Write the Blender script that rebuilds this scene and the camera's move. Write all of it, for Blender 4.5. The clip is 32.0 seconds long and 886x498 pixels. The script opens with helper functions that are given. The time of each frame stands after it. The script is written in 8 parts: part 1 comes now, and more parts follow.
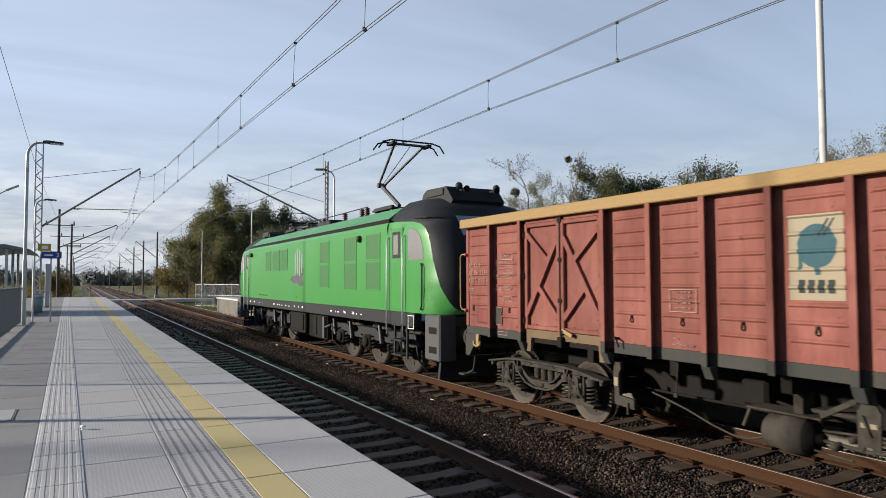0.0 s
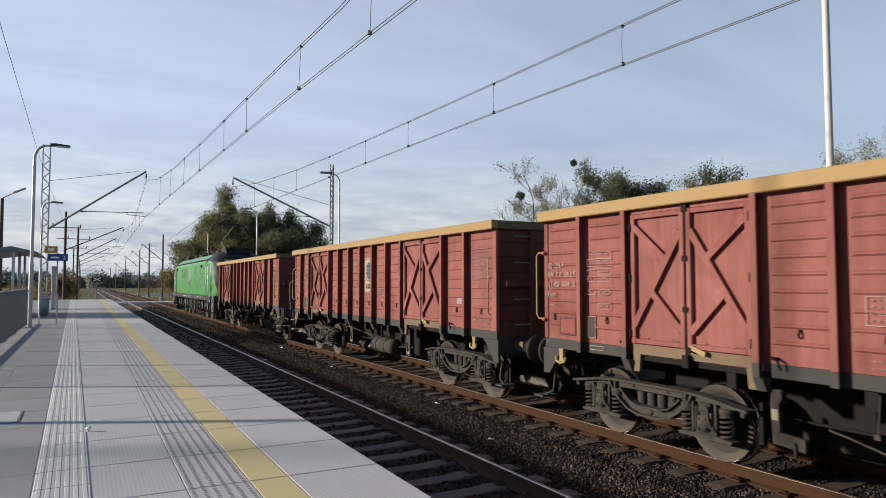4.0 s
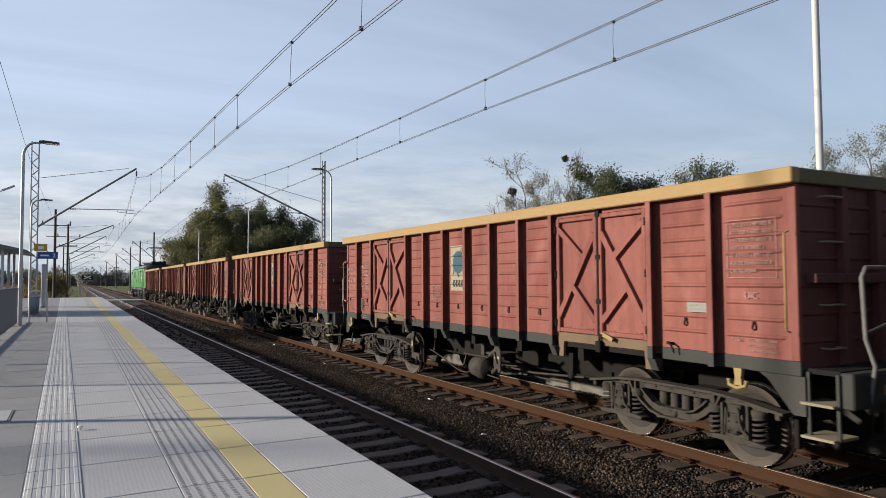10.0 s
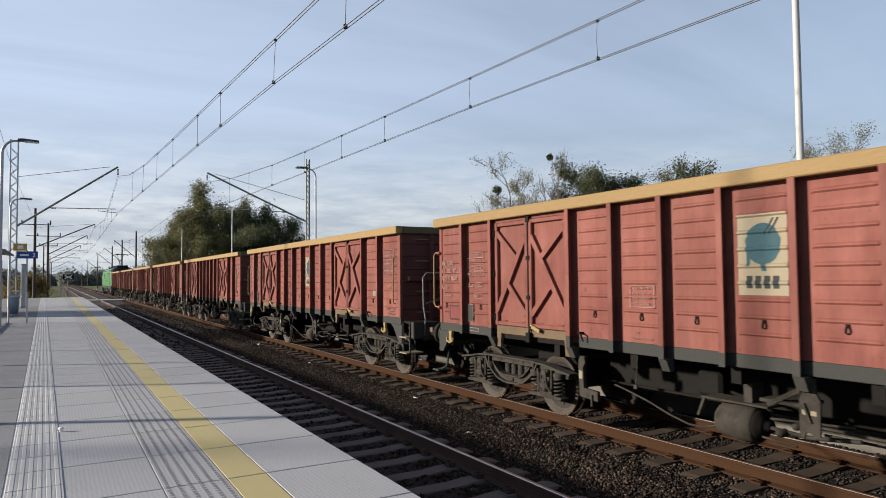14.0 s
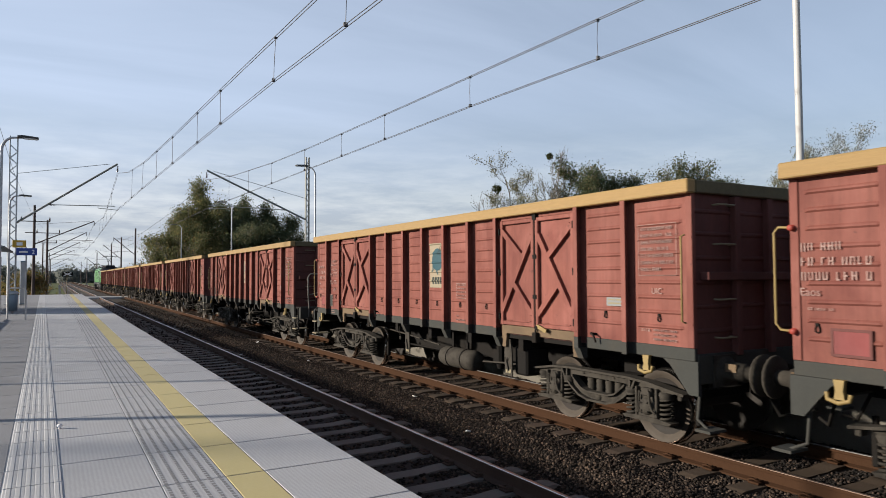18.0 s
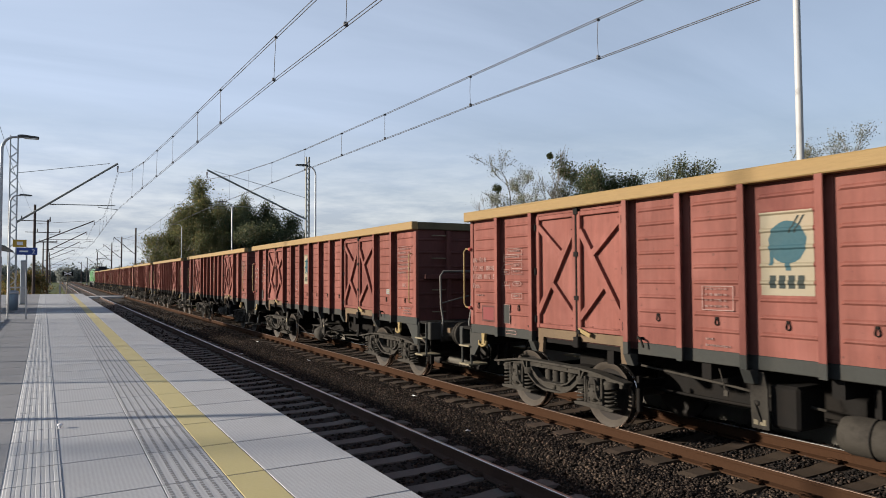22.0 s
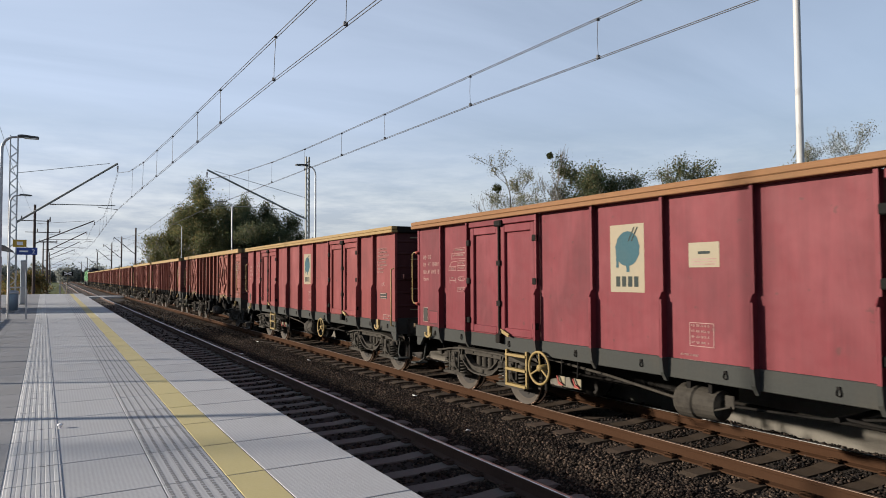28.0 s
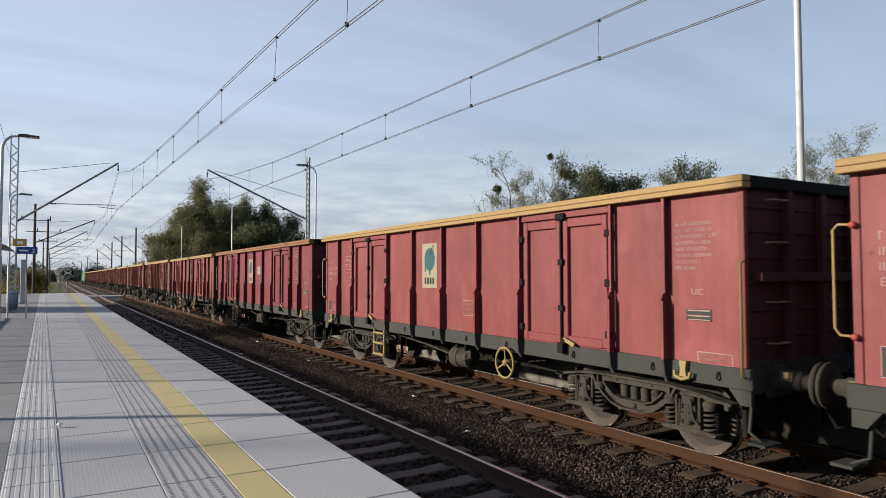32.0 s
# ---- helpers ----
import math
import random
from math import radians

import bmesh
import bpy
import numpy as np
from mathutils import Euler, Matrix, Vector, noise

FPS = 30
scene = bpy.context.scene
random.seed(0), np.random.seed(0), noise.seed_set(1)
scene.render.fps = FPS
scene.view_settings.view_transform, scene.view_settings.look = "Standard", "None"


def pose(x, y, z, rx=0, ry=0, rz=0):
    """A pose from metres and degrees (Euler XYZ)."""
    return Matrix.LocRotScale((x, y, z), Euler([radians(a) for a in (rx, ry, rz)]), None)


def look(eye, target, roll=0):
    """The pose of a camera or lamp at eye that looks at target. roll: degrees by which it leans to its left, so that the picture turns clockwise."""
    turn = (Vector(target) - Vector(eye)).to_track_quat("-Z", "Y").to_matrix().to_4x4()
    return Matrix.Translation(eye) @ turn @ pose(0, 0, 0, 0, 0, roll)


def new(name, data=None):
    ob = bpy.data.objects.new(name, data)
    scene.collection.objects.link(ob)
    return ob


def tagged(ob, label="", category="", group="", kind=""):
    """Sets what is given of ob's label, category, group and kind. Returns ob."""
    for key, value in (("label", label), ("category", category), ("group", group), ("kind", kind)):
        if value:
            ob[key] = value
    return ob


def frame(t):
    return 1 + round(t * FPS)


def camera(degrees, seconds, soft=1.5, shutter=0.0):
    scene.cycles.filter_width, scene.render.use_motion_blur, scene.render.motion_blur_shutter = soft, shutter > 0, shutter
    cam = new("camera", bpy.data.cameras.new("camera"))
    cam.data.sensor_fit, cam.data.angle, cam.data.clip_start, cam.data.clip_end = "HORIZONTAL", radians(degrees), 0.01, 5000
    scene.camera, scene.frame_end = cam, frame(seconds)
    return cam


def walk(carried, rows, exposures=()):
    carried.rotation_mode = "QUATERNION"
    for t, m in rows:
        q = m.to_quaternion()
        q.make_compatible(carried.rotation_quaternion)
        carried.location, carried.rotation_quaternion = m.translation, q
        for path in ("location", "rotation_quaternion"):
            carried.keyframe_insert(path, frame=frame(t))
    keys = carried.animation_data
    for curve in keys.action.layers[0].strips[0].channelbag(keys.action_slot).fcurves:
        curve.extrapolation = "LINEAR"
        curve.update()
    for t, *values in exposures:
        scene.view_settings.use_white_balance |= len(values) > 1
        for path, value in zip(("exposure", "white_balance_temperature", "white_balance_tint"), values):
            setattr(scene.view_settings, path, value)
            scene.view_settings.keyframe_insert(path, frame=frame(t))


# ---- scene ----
cam = camera(66.8, 32.0, soft=0.9, shutter=0.12)
EYE = Vector((-1.94, 0.0, 1.33))


def aim(heading, tilt, roll):
    """Camera pose: heading to the right of the track's direction, tilt above level."""
    h, e = radians(heading), radians(tilt)
    way = Vector((math.sin(h) * math.cos(e), math.cos(h) * math.cos(e), math.sin(e)))
    return look(EYE, EYE + way, roll)


# seconds, heading, tilt, roll
VIEW = [
    (0.0, 28.42, 2.64, -0.19), (0.5, 28.41, 2.68, -0.18), (1.0, 28.36, 2.72, -0.16), (1.5, 28.28, 2.75, -0.14),
    (2.0, 28.18, 2.82, -0.11), (2.5, 28.08, 2.87, -0.09), (3.0, 28.02, 2.92, -0.06), (3.5, 27.99, 2.93, -0.04),
    (5.5, 28.13, 2.82, -0.07), (6.0, 28.16, 2.80, -0.09), (6.5, 28.22, 2.77, -0.12), (7.0, 28.28, 2.73, -0.16),
    (7.5, 28.36, 2.70, -0.19), (8.0, 28.42, 2.66, -0.22), (8.5, 28.48, 2.64, -0.24), (9.0, 28.54, 2.64, -0.27),
    (9.5, 28.60, 2.62, -0.29), (10.0, 28.66, 2.59, -0.32), (10.5, 28.74, 2.56, -0.36), (11.0, 28.80, 2.54, -0.40),
    (11.5, 28.86, 2.52, -0.44), (12.0, 28.92, 2.49, -0.47), (12.5, 28.95, 2.49, -0.49), (13.0, 29.14, 2.48, -0.51),
    (13.5, 29.59, 2.45, -0.52), (14.0, 29.93, 2.45, -0.53), (14.5, 29.98, 2.42, -0.53), (16.5, 29.97, 2.37, -0.33),
    (17.0, 29.97, 2.37, -0.31), (18.0, 29.98, 2.34, -0.27), (19.0, 29.97, 2.34, -0.23), (20.0, 29.95, 2.33, -0.20),
    (21.0, 29.95, 2.31, -0.20), (22.0, 29.96, 2.30, -0.26), (23.0, 29.95, 2.29, -0.32), (24.0, 29.96, 2.29, -0.36),
    (25.0, 29.96, 2.28, -0.39), (25.5, 29.96, 2.27, -0.40), (27.5, 29.96, 2.28, -0.33), (28.0, 29.96, 2.28, -0.29),
    (29.0, 29.96, 2.28, -0.20), (30.0, 29.96, 2.30, -0.11), (31.0, 29.94, 2.32, -0.08), (32.0, 29.95, 2.34, -0.09),
]
walk(cam, [(t, aim(h, e, r)) for t, h, e, r in VIEW])

# ---- world, sun ----
SUN_AZ, SUN_EL = radians(-64.8), radians(15)
world = bpy.data.worlds.new("sky")
scene.world = world
world.use_nodes = True


def build_sky():
    nt = world.node_tree
    nt.nodes.clear()
    N, L = nt.nodes.new, nt.links.new
    sky = N("ShaderNodeTexSky")
    sky.sky_type, sky.sun_disc = "NISHITA", False
    sky.sun_elevation, sky.sun_rotation = SUN_EL, SUN_AZ
    sky.air_density, sky.dust_density, sky.ozone_density = 1.0, 1.2, 2.0
    co = N("ShaderNodeTexCoord")
    sep = N("ShaderNodeSeparateXYZ")
    L(co.outputs["Generated"], sep.inputs[0])
    # thin cloud sheets: the direction is projected on a high flat layer
    lift = N("ShaderNodeMath"); lift.operation = "ADD"; lift.inputs[1].default_value = 0.12
    L(sep.outputs["Z"], lift.inputs[0])
    lim = N("ShaderNodeMath"); lim.operation = "MAXIMUM"; lim.inputs[1].default_value = 0.05
    L(lift.outputs[0], lim.inputs[0])
    dx = N("ShaderNodeMath"); dx.operation = "DIVIDE"
    dy = N("ShaderNodeMath"); dy.operation = "DIVIDE"
    L(sep.outputs["X"], dx.inputs[0]); L(lim.outputs[0], dx.inputs[1])
    L(sep.outputs["Y"], dy.inputs[0]); L(lim.outputs[0], dy.inputs[1])
    comb = N("ShaderNodeCombineXYZ")
    L(dx.outputs[0], comb.inputs[0]); L(dy.outputs[0], comb.inputs[1])
    turn = N("ShaderNodeMapping")
    turn.inputs["Rotation"].default_value = (0, 0, radians(32))
    turn.inputs["Scale"].default_value = (0.28, 1.25, 1.0)
    L(comb.outputs[0], turn.inputs[0])
    n1 = N("ShaderNodeTexNoise")
    n1.inputs["Scale"].default_value, n1.inputs["Detail"].default_value = 1.1, 7
    n1.inputs["Roughness"].default_value, n1.inputs["Distortion"].default_value = 0.55, 0.5
    L(turn.outputs[0], n1.inputs["Vector"])
    n2 = N("ShaderNodeTexNoise")
    n2.inputs["Scale"].default_value, n2.inputs["Detail"].default_value = 0.45, 3
    L(comb.outputs[0], n2.inputs["Vector"])
    add = N("ShaderNodeMath"); add.operation = "MULTIPLY_ADD"
    add.inputs[1].default_value = 0.55
    L(n2.outputs["Fac"], add.inputs[0]); L(n1.outputs["Fac"], add.inputs[2])
    ramp = N("ShaderNodeMapRange")
    ramp.inputs["From Min"].default_value, ramp.inputs["From Max"].default_value = 0.5, 1.05
    ramp.inputs["To Min"].default_value, ramp.inputs["To Max"].default_value = 0.42, 0.72
    L(add.outputs[0], ramp.inputs["Value"])
    # low bank of denser cloud near the horizon
    low = N("ShaderNodeMapRange")
    low.inputs["From Min"].default_value, low.inputs["From Max"].default_value = 0.2, 0.02
    low.inputs["To Min"].default_value, low.inputs["To Max"].default_value = 0.0, 0.75
    L(sep.outputs["Z"], low.inputs["Value"])
    fac = N("ShaderNodeMath"); fac.operation = "ADD"; fac.use_clamp = True
    L(ramp.outputs[0], fac.inputs[0]); L(low.outputs[0], fac.inputs[1])
    # the thin cloud gives way to clear blue overhead
    high = N("ShaderNodeMapRange"); high.interpolation_type = "SMOOTHSTEP"
    high.inputs["From Min"].default_value, high.inputs["From Max"].default_value = 0.4, 0.65
    high.inputs["To Min"].default_value, high.inputs["To Max"].default_value = 1.0, 0.04
    L(sep.outputs["Z"], high.inputs["Value"])
    veil = N("ShaderNodeMath"); veil.operation = "MULTIPLY"
    L(fac.outputs[0], veil.inputs[0]); L(high.outputs[0], veil.inputs[1])
    # denser towards the sun's side
    side = N("ShaderNodeMapRange")
    side.inputs["From Min"].default_value, side.inputs["From Max"].default_value = -0.3, 0.8
    side.inputs["To Min"].default_value, side.inputs["To Max"].default_value = 1.2, 0.72
    L(sep.outputs["X"], side.inputs["Value"])
    thick = N("ShaderNodeMath"); thick.operation = "MULTIPLY"; thick.use_clamp = True
    L(veil.outputs[0], thick.inputs[0]); L(side.outputs[0], thick.inputs[1])
    fac = thick
    mix = N("ShaderNodeMix"); mix.data_type = "RGBA"
    # cloud colour: grey-white heaps low down, thin bluish veil higher up
    hm, hn = N("ShaderNodeMapping"), N("ShaderNodeTexNoise")
    hm.inputs["Scale"].default_value = (7, 7, 38)
    hn.inputs["Scale"].default_value, hn.inputs["Detail"].default_value, hn.inputs["Roughness"].default_value = 1.3, 7, 0.6
    L(co.outputs["Generated"], hm.inputs[0]); L(hm.outputs[0], hn.inputs["Vector"])
    hr = N("ShaderNodeMapRange")
    hr.inputs["From Min"].default_value, hr.inputs["From Max"].default_value = 0.4, 0.62
    L(hn.outputs["Fac"], hr.inputs["Value"])
    heap = N("ShaderNodeMix"); heap.data_type = "RGBA"
    heap.inputs[6].default_value, heap.inputs[7].default_value = (4.9, 5.5, 6.3, 1), (7.3, 7.7, 8.0, 1)
    L(hr.outputs[0], heap.inputs[0])
    up = N("ShaderNodeMapRange"); up.interpolation_type = "SMOOTHSTEP"
    up.inputs["From Min"].default_value, up.inputs["From Max"].default_value = 0.05, 0.26
    L(sep.outputs["Z"], up.inputs["Value"])
    veilc = N("ShaderNodeMix"); veilc.data_type = "RGBA"
    veilc.inputs[7].default_value = (7.7, 9.0, 11.5, 1)
    L(up.outputs[0], veilc.inputs[0]); L(heap.outputs[2], veilc.inputs[6]); L(veilc.outputs[2], mix.inputs[7])
    L(fac.outputs[0], mix.inputs[0]); L(sky.outputs[0], mix.inputs[6])
    bg = N("ShaderNodeBackground")
    bg.inputs["Strength"].default_value = 0.055
    L(mix.outputs[2], bg.inputs["Color"])
    out = N("ShaderNodeOutputWorld")
    L(bg.outputs[0], out.inputs["Surface"])


build_sky()
sun_data = bpy.data.lights.new("sun", "SUN")
sun_data.energy, sun_data.angle, sun_data.color = 4.8, radians(2.2), (1.0, 0.89, 0.76)
sun = new("sun", sun_data)
to_sun = Vector((math.sin(SUN_AZ) * math.cos(SUN_EL), math.cos(SUN_AZ) * math.cos(SUN_EL), math.sin(SUN_EL)))
sun.matrix_world = look(to_sun * 60, (0, 0, 0))
scene.view_settings.exposure = 0.85

# ---- materials ----
def material(name, color, rough=0.6, metal=0.0, vary=0.25, grain=6.0, stain=0.35, stain_color=None, stain_scale=0.7,
             bump=0.15, spec=0.4, stretch=(1, 1, 1), tint=0.0, glow=None, tread=False, streak=0.0, fade=0.0, dent=0.0):
    """A surface with grain and stains at real size; color is the clean base colour."""
    m = bpy.data.materials.new(name)
    m.use_nodes = True
    nt = m.node_tree
    N, L = nt.nodes.new, nt.links.new
    b = nt.nodes["Principled BSDF"]
    b.inputs["Roughness"].default_value, b.inputs["Metallic"].default_value = rough, metal
    b.inputs["Specular IOR Level"].default_value = spec
    co, info = N("ShaderNodeTexCoord"), N("ShaderNodeObjectInfo")
    shift = N("ShaderNodeVectorMath"); shift.operation = "SCALE"
    shift.inputs[0].default_value = (37, 51, 23)
    L(info.outputs["Random"], shift.inputs["Scale"])
    plus = N("ShaderNodeVectorMath"); plus.operation = "ADD"
    L(co.outputs["Object"], plus.inputs[0]); L(shift.outputs[0], plus.inputs[1])
    mp = N("ShaderNodeMapping")
    mp.inputs["Scale"].default_value = stretch
    L(plus.outputs[0], mp.inputs[0])
    fine = N("ShaderNodeTexNoise")
    fine.inputs["Scale"].default_value, fine.inputs["Detail"].default_value, fine.inputs["Roughness"].default_value = grain * 4, 5, 0.65
    L(mp.outputs[0], fine.inputs["Vector"])
    big = N("ShaderNodeTexNoise")
    big.inputs["Scale"].default_value, big.inputs["Detail"].default_value, big.inputs["Roughness"].default_value = stain_scale, 6, 0.6
    L(mp.outputs[0], big.inputs["Vector"])
    dark = [c * (1 - vary) for c in color]
    lite = [min(1, c * (1 + vary * 0.7)) for c in color]
    mix = N("ShaderNodeMix"); mix.data_type = "RGBA"
    mix.inputs[6].default_value, mix.inputs[7].default_value = (*dark, 1), (*lite, 1)
    L(fine.outputs["Fac"], mix.inputs[0])
    rng = N("ShaderNodeMapRange")
    rng.inputs["From Min"].default_value, rng.inputs["From Max"].default_value = 0.48, 0.72
    rng.inputs["To Max"].default_value = stain
    L(big.outputs["Fac"], rng.inputs["Value"])
    st = N("ShaderNodeMix"); st.data_type = "RGBA"
    sc = stain_color or [c * 0.55 for c in color]
    st.inputs[7].default_value = (*sc, 1)
    L(rng.outputs[0], st.inputs[0]); L(mix.outputs[2], st.inputs[6])
    last = st.outputs[2]
    if fade:
        # chalky sun-faded patches
        fn, fr, fm = N("ShaderNodeTexNoise"), N("ShaderNodeMapRange"), N("ShaderNodeMix")
        fn.inputs["Scale"].default_value, fn.inputs["Detail"].default_value, fn.inputs["Distortion"].default_value = 1.7, 7, 0.6
        L(mp.outputs[0], fn.inputs["Vector"])
        fr.inputs["From Min"].default_value, fr.inputs["From Max"].default_value, fr.inputs["To Max"].default_value = 0.5, 0.68, fade
        L(fn.outputs["Fac"], fr.inputs["Value"])
        fm.data_type = "RGBA"
        fm.inputs[7].default_value = (*[min(1, c * 1.25 + 0.016) for c in color], 1)
        L(fr.outputs[0], fm.inputs[0]); L(last, fm.inputs[6])
        last = fm.outputs[2]
        # small scuffs and rust chips
        cn, cr, cm = N("ShaderNodeTexNoise"), N("ShaderNodeMapRange"), N("ShaderNodeMix")
        cn.inputs["Scale"].default_value, cn.inputs["Detail"].default_value = 9.0, 8
        L(plus.outputs[0], cn.inputs["Vector"])
        cr.inputs["From Min"].default_value, cr.inputs["From Max"].default_value, cr.inputs["To Max"].default_value = 0.67, 0.73, 0.5
        L(cn.outputs["Fac"], cr.inputs["Value"])
        cm.data_type = "RGBA"
        cm.inputs[7].default_value = (0.04, 0.022, 0.018, 1)
        L(cr.outputs[0], cm.inputs[0]); L(last, cm.inputs[6])
        last = cm.outputs[2]
    if streak:
        # rain and rust runs down the sheet
        sm, sn = N("ShaderNodeMapping"), N("ShaderNodeTexNoise")
        sm.inputs["Scale"].default_value = (5, 5, 0.35)
        sn.inputs["Scale"].default_value, sn.inputs["Detail"].default_value, sn.inputs["Roughness"].default_value = 1.6, 6, 0.65
        L(plus.outputs[0], sm.inputs[0]); L(sm.outputs[0], sn.inputs["Vector"])
        sr = N("ShaderNodeMapRange")
        sr.inputs["From Min"].default_value, sr.inputs["From Max"].default_value = 0.3, 0.7
        sr.inputs["To Min"].default_value, sr.inputs["To Max"].default_value = 1 - streak, 1 + streak * 0.6
        L(sn.outputs["Fac"], sr.inputs["Value"])
        sv = N("ShaderNodeHueSaturation")
        L(sr.outputs[0], sv.inputs["Value"]); L(last, sv.inputs["Color"])
        last = sv.outputs["Color"]
    if tint:
        hsv = N("ShaderNodeHueSaturation")
        vr = N("ShaderNodeMapRange")
        vr.inputs["To Min"].default_value, vr.inputs["To Max"].default_value = 1 - tint, 1 + tint
        L(info.outputs["Random"], vr.inputs["Value"])
        L(vr.outputs[0], hsv.inputs["Value"]); L(last, hsv.inputs["Color"])
        last = hsv.outputs["Color"]
    L(last, b.inputs["Base Color"])
    rr = N("ShaderNodeMapRange")
    rr.inputs["To Min"].default_value, rr.inputs["To Max"].default_value = max(0.04, rough - 0.12), min(1, rough + 0.15)
    L(big.outputs["Fac"], rr.inputs["Value"]); L(rr.outputs[0], b.inputs["Roughness"])
    if tread:
        # fine raised lozenges of an anti-slip paving slab
        tm, ck = N("ShaderNodeMapping"), N("ShaderNodeTexChecker")
        tm.inputs["Rotation"].default_value = (0, 0, radians(45))
        ck.inputs["Scale"].default_value = 52
        ck.inputs["Color1"].default_value, ck.inputs["Color2"].default_value = (1.04, 1.04, 1.04, 1), (0.91, 0.91, 0.92, 1)
        L(co.outputs["Object"], tm.inputs[0]); L(tm.outputs[0], ck.inputs["Vector"])
        mul = N("ShaderNodeMix"); mul.data_type, mul.blend_type = "RGBA", "MULTIPLY"
        mul.inputs[0].default_value = 1.0
        L(last, mul.inputs[6]); L(ck.outputs["Color"], mul.inputs[7])
        L(mul.outputs[2], b.inputs["Base Color"])
    if bump:
        bp = N("ShaderNodeBump")
        bp.inputs["Strength"].default_value, bp.inputs["Distance"].default_value = bump, 0.01
        L(fine.outputs["Fac"], bp.inputs["Height"]); L(bp.outputs[0], b.inputs["Normal"])
        if dent:
            dn, db = N("ShaderNodeTexNoise"), N("ShaderNodeBump")
            dn.inputs["Scale"].default_value, dn.inputs["Detail"].default_value = 2.2, 2
            L(plus.outputs[0], dn.inputs["Vector"])
            db.inputs["Strength"].default_value, db.inputs["Distance"].default_value = dent, 0.06
            L(dn.outputs["Fac"], db.inputs["Height"]); L(bp.outputs[0], db.inputs["Normal"]); L(db.outputs[0], b.inputs["Normal"])
    if glow:
        b.inputs["Emission Color"].default_value, b.inputs["Emission Strength"].default_value = (*glow[:3], 1), glow[3]
    return m


RUST = (0.16, 0.075, 0.04)
M_BROWN = material("weathered_brown_red_paint", (0.166, 0.0575, 0.0445), 0.68, 0, 0.18, 5, 0.85, (0.108, 0.034, 0.029), 1.1, 0.06, 0.16, (1, 1, 0.7), 0.1, streak=0.2, fade=0.55, dent=0.35)
# side paint darkened by soot and by the end walls' shade, put into the colour
M_BROWN_END = material("sooty_shaded_brown_red_paint", (0.1, 0.04, 0.036), 0.8, 0, 0.25, 5, 0.6, (0.036, 0.022, 0.019), 0.8, 0.06, 0.2, (1, 1, 0.5))
M_RED = material("faded_crimson_paint", (0.15, 0.0335, 0.033), 0.58, 0, 0.1, 5, 0.7, (0.1, 0.028, 0.028), 1.1, 0.04, 0.2, (1, 1, 0.6), 0.05, streak=0.12, fade=0.5, dent=0.3)
M_RED_DEEP = material("deep_crimson_paint", (0.122, 0.02, 0.026), 0.6, 0, 0.1, 5, 0.8, (0.078, 0.02, 0.024), 1.0, 0.04, 0.2, (1, 1, 0.6), 0.05, streak=0.14, fade=0.4, dent=0.35)
# crimson copy of the same: soot plus painted-in shade of the ends
M_RED_END = material("sooty_shaded_crimson_paint", (0.062, 0.021, 0.022), 0.75, 0, 0.25, 5, 0.6, (0.03, 0.016, 0.016), 0.8, 0.06, 0.2, (1, 1, 0.5))
M_WOOD_OLD = material("weathered_brown_board", (0.17, 0.088, 0.042), 0.8, 0, 0.25, 4, 0.6, (0.11, 0.066, 0.035), 1.2, 0.15, 0.2, (3, 0.35, 3), 0.06)
M_GREY = material("dusty_grey_paint", (0.029, 0.031, 0.0285), 0.8, 0, 0.25, 7, 0.5, (0.054, 0.0468, 0.0372), 1.1, 0.08, 0.25)
M_WOOD = material("sunbleached_yellow_board", (0.225, 0.148, 0.058), 0.7, 0, 0.2, 4, 0.45, (0.248, 0.167, 0.0744), 1.2, 0.15, 0.3, (3, 0.35, 3), 0.06)
# sooty iron made blacker still: the underside's shade is put into the colour
M_DARK = material("sooty_shade_dark_iron", (0.0075, 0.0068, 0.0062), 0.85, 0.0, 0.35, 8, 0.5, (0.017, 0.0135, 0.0105), 2.5, 0.1, 0.15)
M_BOGIE = material("brake_dusted_grey_iron", (0.036, 0.0318, 0.0255), 0.85, 0.0, 0.4, 9, 0.9, (0.0105, 0.0088, 0.0075), 5.0, 0.2, 0.25)
M_RIM = material("dusty_brown_wheel_rim", (0.045, 0.036, 0.027), 0.75, 0.1, 0.3, 9, 0.6, (0.022, 0.017, 0.013), 4.0, 0.1)
# wheel discs: the shade behind the side frames is put into this dark colour
M_WHEEL = material("shade_dark_wheel_steel", (0.013, 0.0108, 0.009), 0.8, 0.0, 0.3, 9, 0.5, (0.033, 0.0248, 0.022), 2.0, 0.1)
M_TREAD = material("polished_wheel_tread", (0.62, 0.6, 0.58), 0.22, 1.0, 0.08, 9, 0.2, None, 2.0, 0.02)
M_YELLOW = material("chipped_yellow_paint", (0.2, 0.142, 0.048), 0.65, 0, 0.15, 9, 0.5, (0.174, 0.124, 0.0558), 3.0, 0.05)
M_CREAM = material("cream_sign_paint", (0.2, 0.174, 0.118), 0.65, 0, 0.1, 6, 0.4, (0.29, 0.191, 0.116), 1.3, 0.03)
M_BLUE = material("faded_blue_sign_paint", (0.033, 0.077, 0.094), 0.7, 0, 0.2, 6, 0.5, (0.05, 0.08, 0.085), 3.0, 0.03, 0.1)
M_SIGNDARK = material("dark_sign_paint", (0.026, 0.035, 0.034), 0.7, 0, 0.15, 6, 0.4, (0.06, 0.055, 0.04), 3.0, 0.0, 0.1)
M_MARK = material("chalky_white_marking", (0.235, 0.15, 0.132), 0.7, 0, 0.2, 9, 0.9, (0.17, 0.072, 0.058), 7.0, 0.0)
